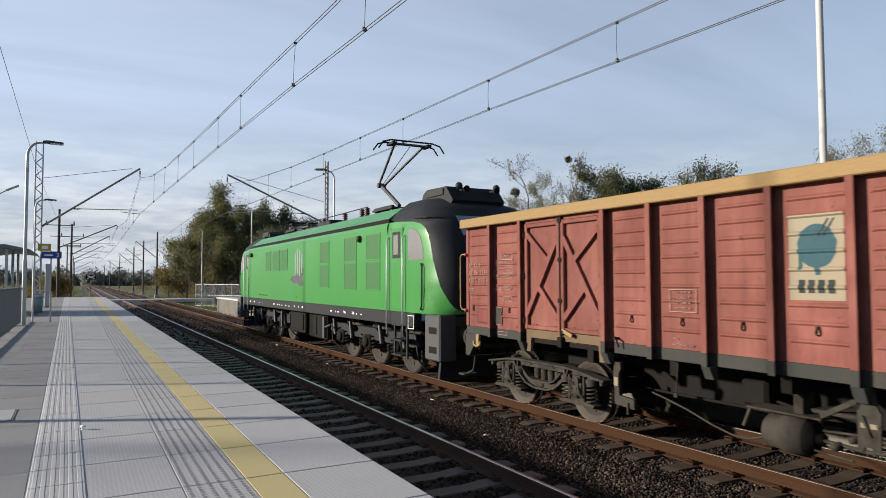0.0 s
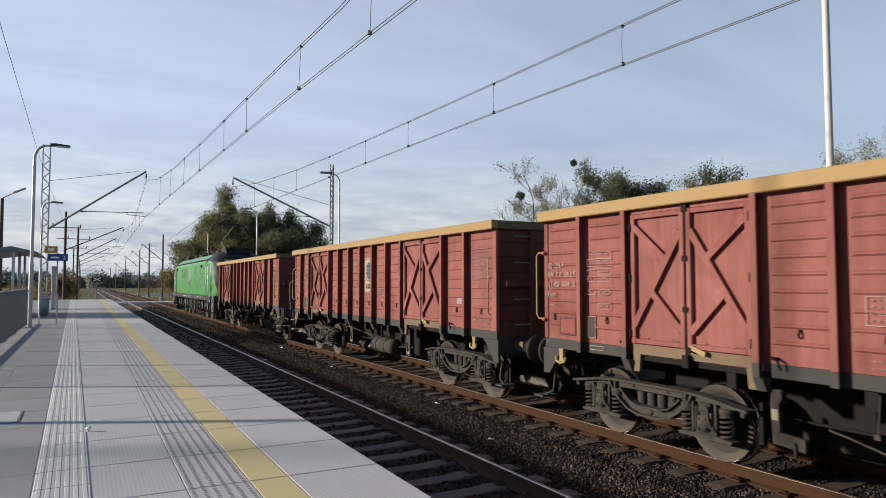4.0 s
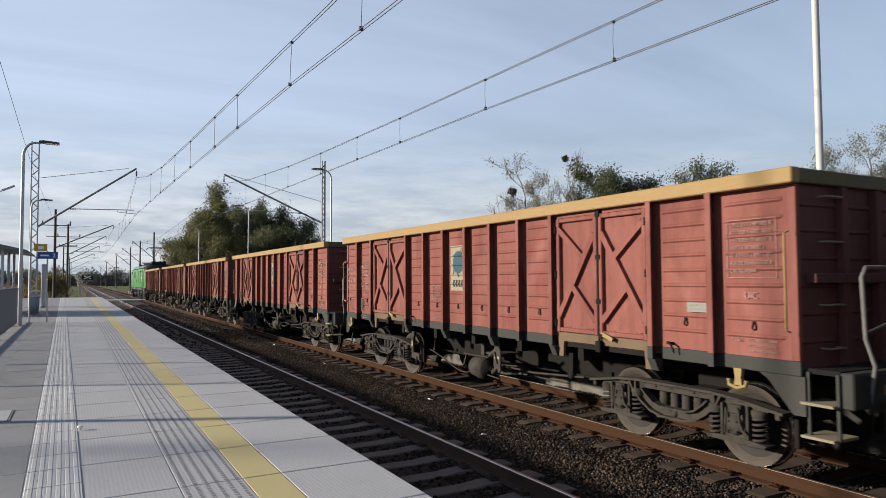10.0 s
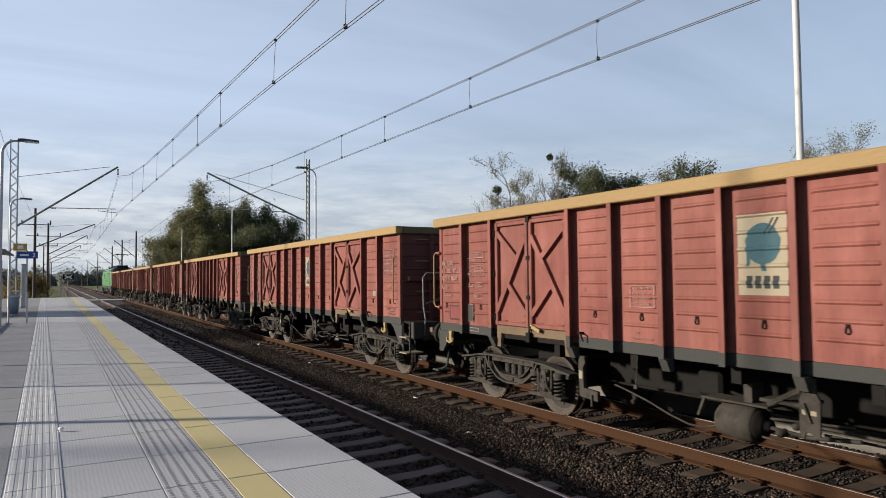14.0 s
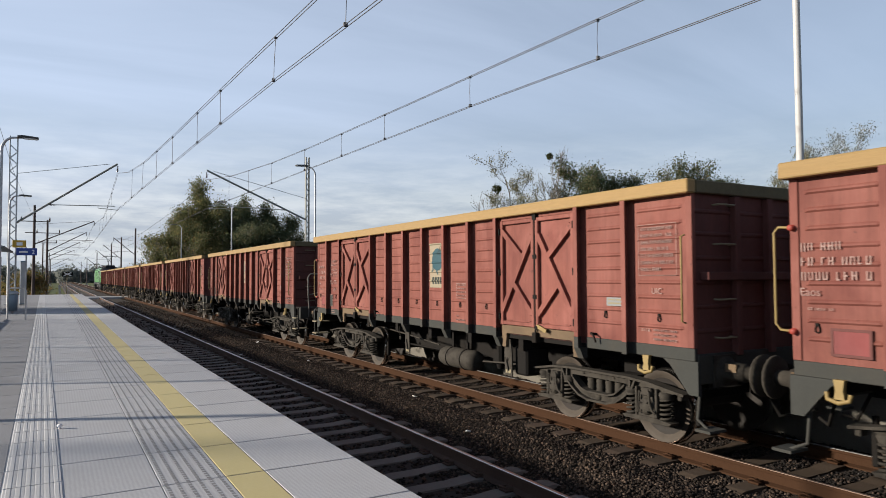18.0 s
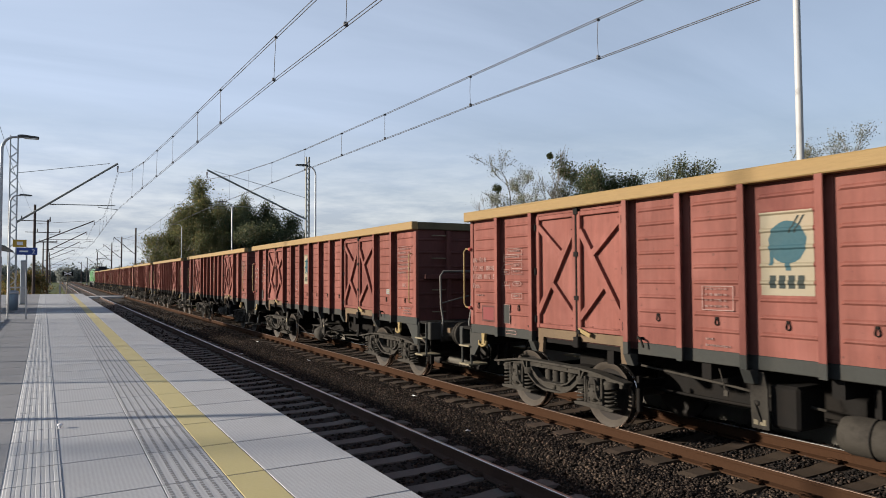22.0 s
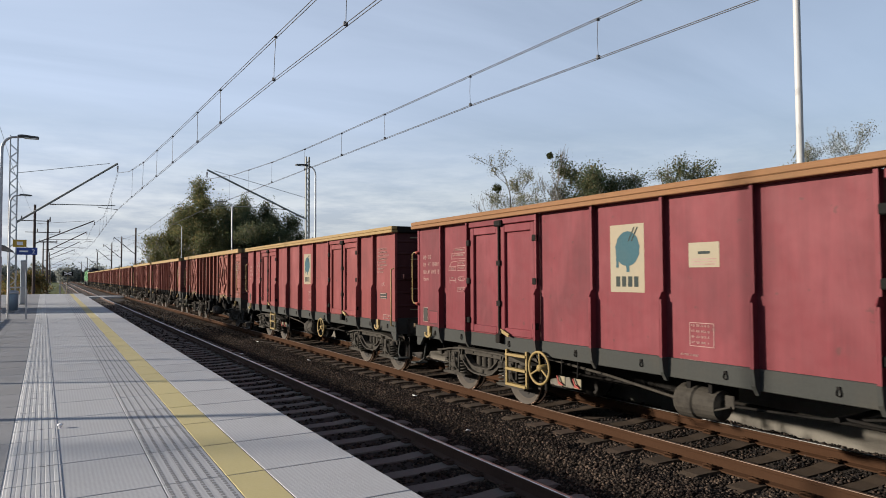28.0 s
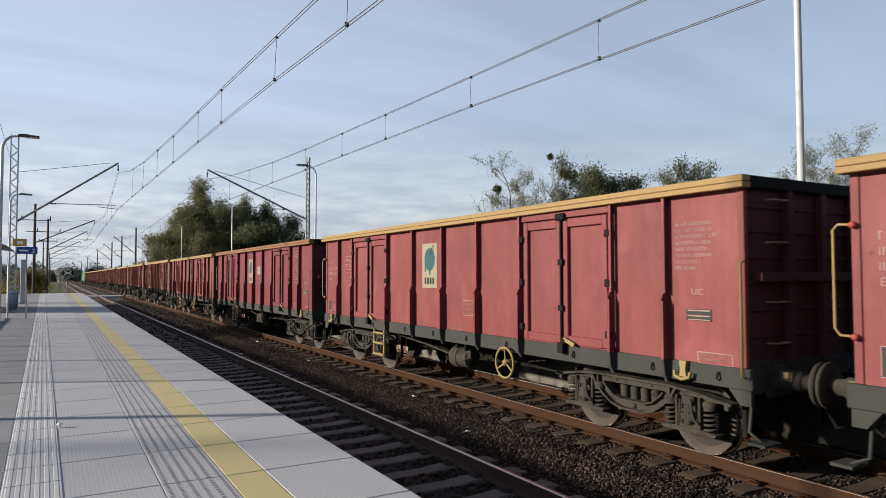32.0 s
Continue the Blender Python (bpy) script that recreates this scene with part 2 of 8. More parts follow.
M_PORCH = material("worn_grey_railing_paint", (0.1, 0.098, 0.092), 0.7, 0.1, 0.3, 9, 0.6, (0.045, 0.035, 0.028), 4.0, 0.08)
M_VALVERED = material("red_valve_paint", (0.22, 0.03, 0.02), 0.6, 0, 0.15, 9, 0.4)

M_SLAB = material("pale_concrete_slab", (0.385, 0.392, 0.405), 0.85, 0, 0.12, 14, 0.45, (0.32, 0.325, 0.33), 1.5, 0.25, 0.25, (1, 1, 1), 0.035, tread=True)
M_WHITE_STRIP = material("white_tactile_concrete", (0.44, 0.445, 0.45), 0.8, 0, 0.12, 12, 0.45, (0.38, 0.383, 0.385), 1.8, 0.15, 0.25, (1, 1, 1), 0.03)
M_PAVER = material("grey_paver", (0.245, 0.248, 0.257), 0.9, 0, 0.14, 12, 0.35, (0.17, 0.17, 0.172), 0.9, 0.3, 0.2, (1, 1, 1), 0.05)
M_LINE = material("worn_yellow_line", (0.46, 0.395, 0.195), 0.75, 0, 0.12, 12, 0.4, (0.46, 0.4, 0.24), 3.0, 0.1, 0.3, (1, 1, 1), 0.03)
M_DOT = material("dark_tactile_rubber", (0.19, 0.19, 0.195), 0.85, 0, 0.2, 12, 0.3)
M_JOINT = material("dirty_joint_sand", (0.17, 0.17, 0.166), 0.95, 0, 0.3, 12, 0.3)
M_CONCRETE = material("old_concrete", (0.36, 0.35, 0.325), 0.88, 0, 0.14, 6, 0.5, (0.24, 0.22, 0.19), 0.8, 0.2, 0.25, (1, 1, 1), 0.05)
# stained wall; the shade behind the train is also put into its base colour
M_WALL = material("stained_shade_dark_platform_wall", (0.13, 0.122, 0.105), 0.92, 0, 0.2, 6, 0.7, (0.06, 0.052, 0.045), 0.9, 0.2, 0.2)
M_SLEEPER = material("dusty_concrete_sleeper", (0.17, 0.15, 0.132), 0.9, 0, 0.2, 8, 0.55, (0.09, 0.075, 0.065), 1.5, 0.3, 0.2, (1, 1, 1), 0.12)
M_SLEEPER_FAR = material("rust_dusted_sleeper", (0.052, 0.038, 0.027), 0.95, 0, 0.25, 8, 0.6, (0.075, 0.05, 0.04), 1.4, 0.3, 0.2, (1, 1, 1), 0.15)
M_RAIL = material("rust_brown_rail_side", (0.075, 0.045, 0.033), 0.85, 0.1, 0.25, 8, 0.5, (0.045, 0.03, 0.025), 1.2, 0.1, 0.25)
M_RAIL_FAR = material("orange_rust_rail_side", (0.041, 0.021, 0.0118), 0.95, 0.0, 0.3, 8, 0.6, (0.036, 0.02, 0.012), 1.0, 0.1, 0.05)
M_RAILTOP = material("polished_rail_top", (0.6, 0.59, 0.57), 0.36, 1.0, 0.05, 8, 0.2, None, 2.0, 0.01)
M_RAILTOP_FAR = material("dull_rail_top", (0.24, 0.17, 0.13), 0.42, 0.7, 0.15, 8, 0.4, (0.14, 0.085, 0.06), 1.0, 0.03)
M_GALV = material("galvanised_steel", (0.345, 0.36, 0.375), 0.45, 0.55, 0.12, 9, 0.3, (0.27, 0.277, 0.285), 2.0, 0.03)
M_WHITEPOLE = material("white_painted_pole", (0.38, 0.38, 0.375), 0.55, 0, 0.06, 8, 0.3, (0.448, 0.44, 0.416), 1.0, 0.03)
M_MAST = material("grey_green_mast_paint", (0.22, 0.23, 0.22), 0.7, 0.2, 0.2, 8, 0.4, (0.13, 0.11, 0.09), 1.5, 0.05)
M_OLDMAST = material("dark_brown_mast", (0.07, 0.05, 0.045), 0.8, 0.1, 0.25, 8, 0.4, (0.035, 0.03, 0.03), 1.0, 0.05)
M_WIRE = material("oxidised_copper_wire", (0.06, 0.062, 0.07), 0.6, 0.2, 0.2, 8, 0.2, None, 1.0, 0.0)
M_LAMPHEAD = material("anthracite_lamp_housing", (0.05, 0.052, 0.056), 0.55, 0.2, 0.15, 8, 0.2)
M_PANTO = material("dark_grey_pantograph_paint", (0.06, 0.06, 0.058), 0.55, 0.2, 0.2, 8, 0.4, (0.03, 0.028, 0.026), 2.0, 0.03)
M_INSUL = material("brown_porcelain", (0.06, 0.035, 0.028), 0.25, 0, 0.1, 8, 0.2)
M_FENCE = material("grey_fence_panel", (0.16, 0.168, 0.172), 0.65, 0.1, 0.15, 8, 0.35, (0.112, 0.116, 0.12), 1.0, 0.05)
M_SIGNBLUE = material("blue_sign_face", (0.025, 0.06, 0.26), 0.45, 0, 0.08, 8, 0.2)
M_SIGNYEL = material("ochre_sign_face", (0.5, 0.3, 0.03), 0.5, 0, 0.1, 8, 0.2)
M_SIGNWHITE = material("white_sign_face", (0.75, 0.75, 0.75), 0.45, 0, 0.06, 8, 0.2)
M_ROOF = material("shelter_roof_metal", (0.12, 0.13, 0.135), 0.5, 0.3, 0.15, 8, 0.3)
M_BIN = material("blue_grey_bin_metal", (0.16, 0.208, 0.248), 0.5, 0.3, 0.12, 8, 0.3)
M_BARK = material("grey_brown_bark", (0.1, 0.085, 0.07), 0.95, 0, 0.35, 10, 0.5, (0.05, 0.045, 0.035), 3.0, 0.4, 0.15, (1, 1, 0.25))
M_TWIG = material("pale_twig_bark", (0.2, 0.18, 0.16), 0.95, 0, 0.3, 10, 0.5, (0.09, 0.08, 0.065), 3.0, 0.2, 0.15)


def leaf_material(name, a, b, c):
    """Leaves: each one takes its own shade between three colours, and lets some light through."""
    m = bpy.data.materials.new(name)
    m.use_nodes = True
    nt = m.node_tree
    N, L = nt.nodes.new, nt.links.new
    p = nt.nodes["Principled BSDF"]
    p.inputs["Roughness"].default_value, p.inputs["Specular IOR Level"].default_value = 0.6, 0.25
    geo, ramp = N("ShaderNodeNewGeometry"), N("ShaderNodeValToRGB")
    ramp.color_ramp.elements[0].color, ramp.color_ramp.elements[1].color = (*a, 1), (*c, 1)
    mid = ramp.color_ramp.elements.new(0.6)
    mid.color = (*b, 1)
    L(geo.outputs["Random Per Island"], ramp.inputs[0])
    L(ramp.outputs[0], p.inputs["Base Color"])
    tr, mix = N("ShaderNodeBsdfTranslucent"), N("ShaderNodeMixShader")
    mix.inputs[0].default_value = 0.5
    L(ramp.outputs[0], tr.inputs["Color"])
    L(p.outputs[0], mix.inputs[1]); L(tr.outputs[0], mix.inputs[2])
    L(mix.outputs[0], nt.nodes["Material Output"].inputs["Surface"])
    return m


M_LEAF_POPLAR = leaf_material("autumn_poplar_leaf", (0.075, 0.098, 0.042), (0.125, 0.135, 0.06), (0.235, 0.175, 0.075))
M_LEAF_OAK = leaf_material("dull_green_oak_leaf", (0.06, 0.085, 0.046), (0.095, 0.115, 0.06), (0.17, 0.135, 0.065))
M_LEAF_RUST = leaf_material("russet_shrub_leaf", (0.08, 0.09, 0.03), (0.15, 0.12, 0.04), (0.24, 0.12, 0.04))
M_LEAF_PALE = leaf_material("pale_birch_leaf", (0.11, 0.12, 0.07), (0.17, 0.165, 0.1), (0.28, 0.25, 0.16))
M_GRASSBLADE = leaf_material("rough_grass_blade", (0.05, 0.075, 0.02), (0.09, 0.11, 0.03), (0.17, 0.14, 0.06))
M_MISTLE = leaf_material("mistletoe_leaf", (0.03, 0.045, 0.015), (0.05, 0.06, 0.02), (0.08, 0.08, 0.03))


def speckled(name, tones, scale, rough=0.95, size_bump=0.6):
    """Stones that are told apart piece by piece: every island takes one of the tones."""
    m = bpy.data.materials.new(name)
    m.use_nodes = True
    nt = m.node_tree
    N, L = nt.nodes.new, nt.links.new
    p = nt.nodes["Principled BSDF"]
    p.inputs["Roughness"].default_value, p.inputs["Specular IOR Level"].default_value = rough, 0.2
    geo, ramp = N("ShaderNodeNewGeometry"), N("ShaderNodeValToRGB")
    ramp.color_ramp.interpolation = "LINEAR"
    ramp.color_ramp.elements[0].color, ramp.color_ramp.elements[1].color = (*tones[0], 1), (*tones[-1], 1)
    for i, t in enumerate(tones[1:-1]):
        e = ramp.color_ramp.elements.new((i + 1) / (len(tones) - 1))
        e.color = (*t, 1)
    no, co = N("ShaderNodeTexNoise"), N("ShaderNodeTexCoord")
    no.inputs["Scale"].default_value, no.inputs["Detail"].default_value = scale, 5
    L(co.outputs["Object"], no.inputs["Vector"])
    add = N("ShaderNodeMath"); add.operation = "MULTIPLY_ADD"
    add.inputs[1].default_value, add.inputs[2].default_value = 0.5, -0.25
    sm = N("ShaderNodeMath"); sm.operation = "ADD"; sm.use_clamp = True
    L(no.outputs["Fac"], add.inputs[0]); L(add.outputs[0], sm.inputs[0]); L(geo.outputs["Random Per Island"], sm.inputs[1])
    L(sm.outputs[0], ramp.inputs[0]); L(ramp.outputs[0], p.inputs["Base Color"])
    return m


M_STONE = speckled("track_ballast_stone", [(0.0095, 0.0073, 0.006), (0.018, 0.0132, 0.0102), (0.03, 0.0215, 0.016), (0.105, 0.075, 0.055)], 40)
# darker tones of the ballast, used across the far track
M_STONE_DARK = speckled("darker_ballast_stone", [(0.006, 0.005, 0.005), (0.01, 0.0085, 0.0075), (0.017, 0.013, 0.011), (0.06, 0.042, 0.032)], 40)
M_BED = speckled("ballast_bed", [(0.016, 0.014, 0.013), (0.03, 0.025, 0.022), (0.045, 0.036, 0.029)], 30)
M_GRASS = material("rough_autumn_grass", (0.075, 0.095, 0.03), 0.95, 0, 0.3, 3, 0.6, (0.13, 0.115, 0.055), 0.05, 0.5, 0.15)
# leaves paled towards grey: distance haze is put into their colour
M_FOREST = leaf_material("haze_pale_distant_wood", (0.15, 0.17, 0.165), (0.17, 0.19, 0.175), (0.2, 0.205, 0.18))
M_GREEN = material("glossy_green_loco_paint", (0.037, 0.182, 0.038), 0.3, 0, 0.04, 3, 0.2, (0.036, 0.216, 0.033), 0.5, 0.0, 0.5)
M_GREEN_DARK = material("dark_green_grille", (0.018, 0.102, 0.021), 0.5, 0, 0.1, 6, 0.3)
M_BLACK = material("satin_black_loco_paint", (0.014, 0.016, 0.019), 0.6, 0, 0.15, 5, 0.3, (0.022, 0.022, 0.024), 0.8, 0.0, 0.2)
M_SKIRT = material("dark_grey_skirt", (0.0385, 0.042, 0.0462), 0.55, 0, 0.15, 6, 0.4, (0.056, 0.0525, 0.049), 1.5, 0.03)
M_SILVER = material("silver_graphic_foil", (0.252, 0.27, 0.27), 0.35, 0.3, 0.3, 4, 0.6, (0.072, 0.12, 0.078), 3.0, 0.0)


def glass(name, color, rough=0.05):
    m = bpy.data.materials.new(name)
    m.use_nodes = True
    p = m.node_tree.nodes["Principled BSDF"]
    p.inputs["Base Color"].default_value = (*color, 1)
    p.inputs["Roughness"].default_value, p.inputs["IOR"].default_value, p.inputs["Transmission Weight"].default_value = rough, 1.5, 0.6
    return m


M_GLASS = glass("tinted_cab_glass", (0.03, 0.035, 0.04))
M_LENS = glass("clear_lamp_lens", (0.8, 0.82, 0.85), 0.1)
M_SILL = material("worn_tan_board", (0.12, 0.084, 0.051), 0.8, 0, 0.25, 6, 0.6, (0.06, 0.045, 0.033), 1.5, 0.1, 0.2)
M_STEP = material("worn_pale_step", (0.19, 0.163, 0.105), 0.8, 0, 0.2, 8, 0.5, (0.14, 0.119, 0.091), 3.0, 0.1)
# opaque pane; its grey base colour stands for the reflected sky
M_WINDOW = material("window_painted_grey_reflection", (0.16, 0.16, 0.156), 0.12, 0, 0.05, 2, 0.2, None, 0.5, 0.0, 0.8)
M_ENDRAIL = material("dark_olive_board", (0.1, 0.086, 0.05), 0.8, 0, 0.25, 5, 0.5, (0.03, 0.028, 0.024), 1.2, 0.1, 0.2)

# ---- mesh tools ----
class Shape:
    """Collects simple solids into one mesh."""

    def __init__(self):
        self.v, self.f, self.s = [], [], []

    def add(self, verts, faces, smooth=False):
        n = len(self.v)
        self.v += [tuple(p) for p in verts]
        self.f += [tuple(i + n for i in q) for q in faces]
        self.s += [smooth] * len(faces)
        return self

    def box(self, x0, x1, y0, y1, z0, z1, c=0.0):
        x0, x1, y0, y1, z0, z1 = min(x0, x1), max(x0, x1), min(y0, y1), max(y0, y1), min(z0, z1), max(z0, z1)
        if not c:
            p = [(x, y, z) for z in (z0, z1) for y in (y0, y1) for x in (x0, x1)]
            return self.add(p, [(0, 2, 3, 1), (4, 5, 7, 6), (0, 1, 5, 4), (2, 6, 7, 3), (0, 4, 6, 2), (1, 3, 7, 5)])
        c = min(c, (x1 - x0) * 0.45, (y1 - y0) * 0.45, (z1 - z0) * 0.45)
        bm = bmesh.new()
        bmesh.ops.create_cube(bm, size=1)
        for q in bm.verts:
            q.co = Vector(((x0 + x1) / 2 + q.co.x * (x1 - x0), (y0 + y1) / 2 + q.co.y * (y1 - y0), (z0 + z1) / 2 + q.co.z * (z1 - z0)))
        bmesh.ops.bevel(bm, geom=bm.edges[:], offset=c, segments=1, affect="EDGES", profile=0.5)
        bm.verts.index_update()
        self.add([q.co[:] for q in bm.verts], [[q.index for q in g.verts] for g in bm.faces])
        bm.free()
        return self

    def slab(self, a, b, wide, thick, up=(0, 0, 1)):
        """A straight bar of rectangular section from a to b; thick along up."""
        a, b = Vector(a), Vector(b)
        d = (b - a).normalized()
        side = d.cross(Vector(up)).normalized()
        u = side.cross(d).normalized()
        p = [q + side * (i * wide / 2) + u * (j * thick / 2) for q in (a, b) for j in (-1, 1) for i in (-1, 1)]
        return self.add(p, [(0, 1, 3, 2), (4, 6, 7, 5), (0, 4, 5, 1), (2, 3, 7, 6), (0, 2, 6, 4), (1, 5, 7, 3)])

    def tube(self, pts, r, n=8, r2=None, closed=False):
        pts = [Vector(p) for p in pts]
        m = len(pts)
        rings, old = [], None
        for i, p in enumerate(pts):
            if closed:
                d = pts[(i + 1) % m] - pts[i - 1]
            else:
                d = pts[min(i + 1, m - 1)] - pts[max(i - 1, 0)]
            d = d.normalized()
            ref = old if old is not None else (Vector((0, 0, 1)) if abs(d.z) < 0.9 else Vector((1, 0, 0)))
            a = (ref - d * ref.dot(d)).normalized()
            old = a
            b = d.cross(a)
            rr = r if r2 is None else r + (r2 - r) * i / (m - 1)
            rings.append([p + (a * math.cos(k * math.tau / n) + b * math.sin(k * math.tau / n)) * rr for k in range(n)])
        faces = [(i * n + k, i * n + (k + 1) % n, ((i + 1) % m) * n + (k + 1) % n, ((i + 1) % m) * n + k)
                 for i in range(m if closed else m - 1) for k in range(n)]
        self.add([q for g in rings for q in g], faces, True)
        if not closed:
            self.add(rings[0], [tuple(range(n - 1, -1, -1))])
            self.add(rings[-1], [tuple(range(n))])
        return self

    def prism(self, outline, axis, a, b):
        """An outline in the two other axes, pushed along axis from a to b."""
        def at(p, t):
            q = list(p)
            q.insert("xyz".index(axis), t)
            return q
        n = len(outline)
        v = [at(p, a) for p in outline] + [at(p, b) for p in outline]
        f = [tuple(range(n)), tuple(range(2 * n - 1, n - 1, -1))] + [(i + n, (i + 1) % n + n, (i + 1) % n, i) for i in range(n)]
        return self.add(v, f)

    def lathe(self, profile, origin, axis="x", n=20, smooth=True):
        """Profile of (radius, distance along the axis), turned round it."""
        o = Vector(origin)
        e = {"x": ((1, 0, 0), (0, 1, 0), (0, 0, 1)), "y": ((0, 1, 0), (0, 0, 1), (1, 0, 0)), "z": ((0, 0, 1), (1, 0, 0), (0, 1, 0))}[axis]
        e = [Vector(q) for q in e]
        v = [o + e[0] * h + (e[1] * math.cos(k * math.tau / n) + e[2] * math.sin(k * math.tau / n)) * r for r, h in profile for k in range(n)]
        m = len(profile)
        f = [(i * n + k, i * n + (k + 1) % n, (i + 1) * n + (k + 1) % n, (i + 1) * n + k) for i in range(m - 1) for k in range(n)]
        return self.add(v, f, smooth)

    def ball(self, c, r, n=10, squash=(1, 1, 1)):
        rows = [(math.sin(math.pi * i / n) * r, -math.cos(math.pi * i / n) * r) for i in range(n + 1)]
        k = len(self.v)
        self.lathe(rows, (0, 0, 0), "z", n * 2)
        self.v[k:] = [(c[0] + p[0] * squash[0], c[1] + p[1] * squash[1], c[2] + p[2] * squash[2]) for p in self.v[k:]]
        return self

    def data(self, name, mat):
        me = bpy.data.meshes.new(name)
        me.from_pydata(self.v, [], self.f)
        me.polygons.foreach_set("use_smooth", self.s)
        bm = bmesh.new()
        bm.from_mesh(me)
        bmesh.ops.recalc_face_normals(bm, faces=bm.faces)
        bm.to_mesh(me)
        bm.free()
        me.materials.append(mat)
        return me


def part(name, shape, mat, parent=None, label="", at=None, data=None):
    """One mesh object under a thing or a part."""
    ob = new(name, data if data is not None else shape.data(name, mat))
    ob.parent = parent
    if at is not None:
        ob.matrix_basis = at if isinstance(at, Matrix) else Matrix.Translation(at)
    if label:
        ob["label"] = label
    return ob


def thing(name, label, category, group="", at=(0, 0, 0), kind=""):
    ob = new(name)
    ob.matrix_basis = at if isinstance(at, Matrix) else Matrix.Translation(at)
    ob.empty_display_size = 0.3
    return tagged(ob, label, category, group, kind)


def solid(name, shape, mat, label, category, group="", kind="", at=None):
    """A thing that is one mesh."""
    return tagged(part(name, shape, mat, None, "", at), label, category, group, kind)


RAIL = -0.81      # top of the rails; the platform's top is 0
NEAR, FAR = 1.645, 5.67   # middles of the two tracks

# ---- ground, tracks, platforms ----
rnd = random.Random(4)


def sheet(name, x0, x1, y0, y1, nx, ny, height, mat):
    """A grid of ground; height(x, y)."""
    s = Shape()
    xs = [x0 + (x1 - x0) * (i / nx) for i in range(nx + 1)]
    ys = [y0 + (y1 - y0) * (j / ny) for j in range(ny + 1)]
    s.add([(x, y, height(x, y)) for y in ys for x in xs],
          [(j * (nx + 1) + i, j * (nx + 1) + i + 1, (j + 1) * (nx + 1) + i + 1, (j + 1) * (nx + 1) + i) for j in range(ny) for i in range(nx)], True)
    return s


GROUND = -1.45
solid("ground", Shape().box(-3500, 3500, -600, 4600, GROUND - 2, GROUND), M_GRASS, "flat rough autumn grassland to the horizon", "ground", kind="structure")

# trackbed with sloping shoulders
BED = RAIL - 0.2
bed = Shape()
bed.prism([(-0.3, GROUND - 0.1), (-0.3, BED), (7.2, BED), (8.6, GROUND - 0.1)], "y", -40, 900)
solid("trackbed", bed, M_BED, "dark ballast bed under both tracks", "ballast", kind="structure")

RAIL_SECTION = [(-0.075, -0.172), (0.075, -0.172), (0.07, -0.155), (0.012, -0.135), (0.01, -0.045), (0.036, -0.035), (0.036, -0.006),
                (-0.036, -0.006), (-0.036, -0.035), (-0.01, -0.045), (-0.012, -0.135), (-0.07, -0.155)]
RAIL_HEAD = [(-0.02, -0.006), (0.026, -0.006), (0.022, 0.0), (-0.016, 0.0)]
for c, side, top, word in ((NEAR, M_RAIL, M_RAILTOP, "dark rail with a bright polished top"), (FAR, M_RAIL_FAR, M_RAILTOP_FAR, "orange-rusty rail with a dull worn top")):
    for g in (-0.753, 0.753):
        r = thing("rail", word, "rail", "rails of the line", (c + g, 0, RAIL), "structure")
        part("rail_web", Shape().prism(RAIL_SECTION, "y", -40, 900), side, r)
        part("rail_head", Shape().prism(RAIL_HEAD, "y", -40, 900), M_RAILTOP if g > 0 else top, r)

SLEEPER = Shape()
for y0, y1 in ((-0.115, 0.115),):
    SLEEPER.prism([(-1.3, -0.1), (1.3, -0.1), (1.3, 0.02), (1.2, 0.04), (0.5, 0.035), (0.3, 0.016), (-0.3, 0.016), (-0.5, 0.035), (-1.2, 0.04), (-1.3, 0.02)], "y", y0, y1)
CLIP = Shape()
for g in (-0.753, 0.753):
    for d in (-1, 1):
        x = g + d * 0.12
        CLIP.box(x - 0.05, x + 0.05, -0.07, 0.07, 0.04, 0.065, 0.008)
        CLIP.tube([(x - d * 0.05, -0.06, 0.075), (x + d * 0.04, -0.06, 0.085), (x + d * 0.05, 0.0, 0.1), (x + d * 0.04, 0.06, 0.085), (x - d * 0.05, 0.06, 0.075)], 0.011, 5)
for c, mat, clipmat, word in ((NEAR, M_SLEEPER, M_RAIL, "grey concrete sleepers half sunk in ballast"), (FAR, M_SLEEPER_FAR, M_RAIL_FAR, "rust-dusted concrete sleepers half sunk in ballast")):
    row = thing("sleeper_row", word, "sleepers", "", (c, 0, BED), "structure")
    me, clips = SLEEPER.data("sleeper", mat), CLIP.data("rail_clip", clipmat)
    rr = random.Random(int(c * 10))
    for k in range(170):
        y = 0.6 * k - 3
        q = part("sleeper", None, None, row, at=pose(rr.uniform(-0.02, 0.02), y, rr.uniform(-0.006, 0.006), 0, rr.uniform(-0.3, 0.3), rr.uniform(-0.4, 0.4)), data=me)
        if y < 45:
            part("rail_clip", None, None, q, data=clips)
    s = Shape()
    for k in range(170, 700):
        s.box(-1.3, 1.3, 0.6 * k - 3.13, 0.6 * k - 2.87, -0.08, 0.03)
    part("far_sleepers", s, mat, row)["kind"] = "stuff"


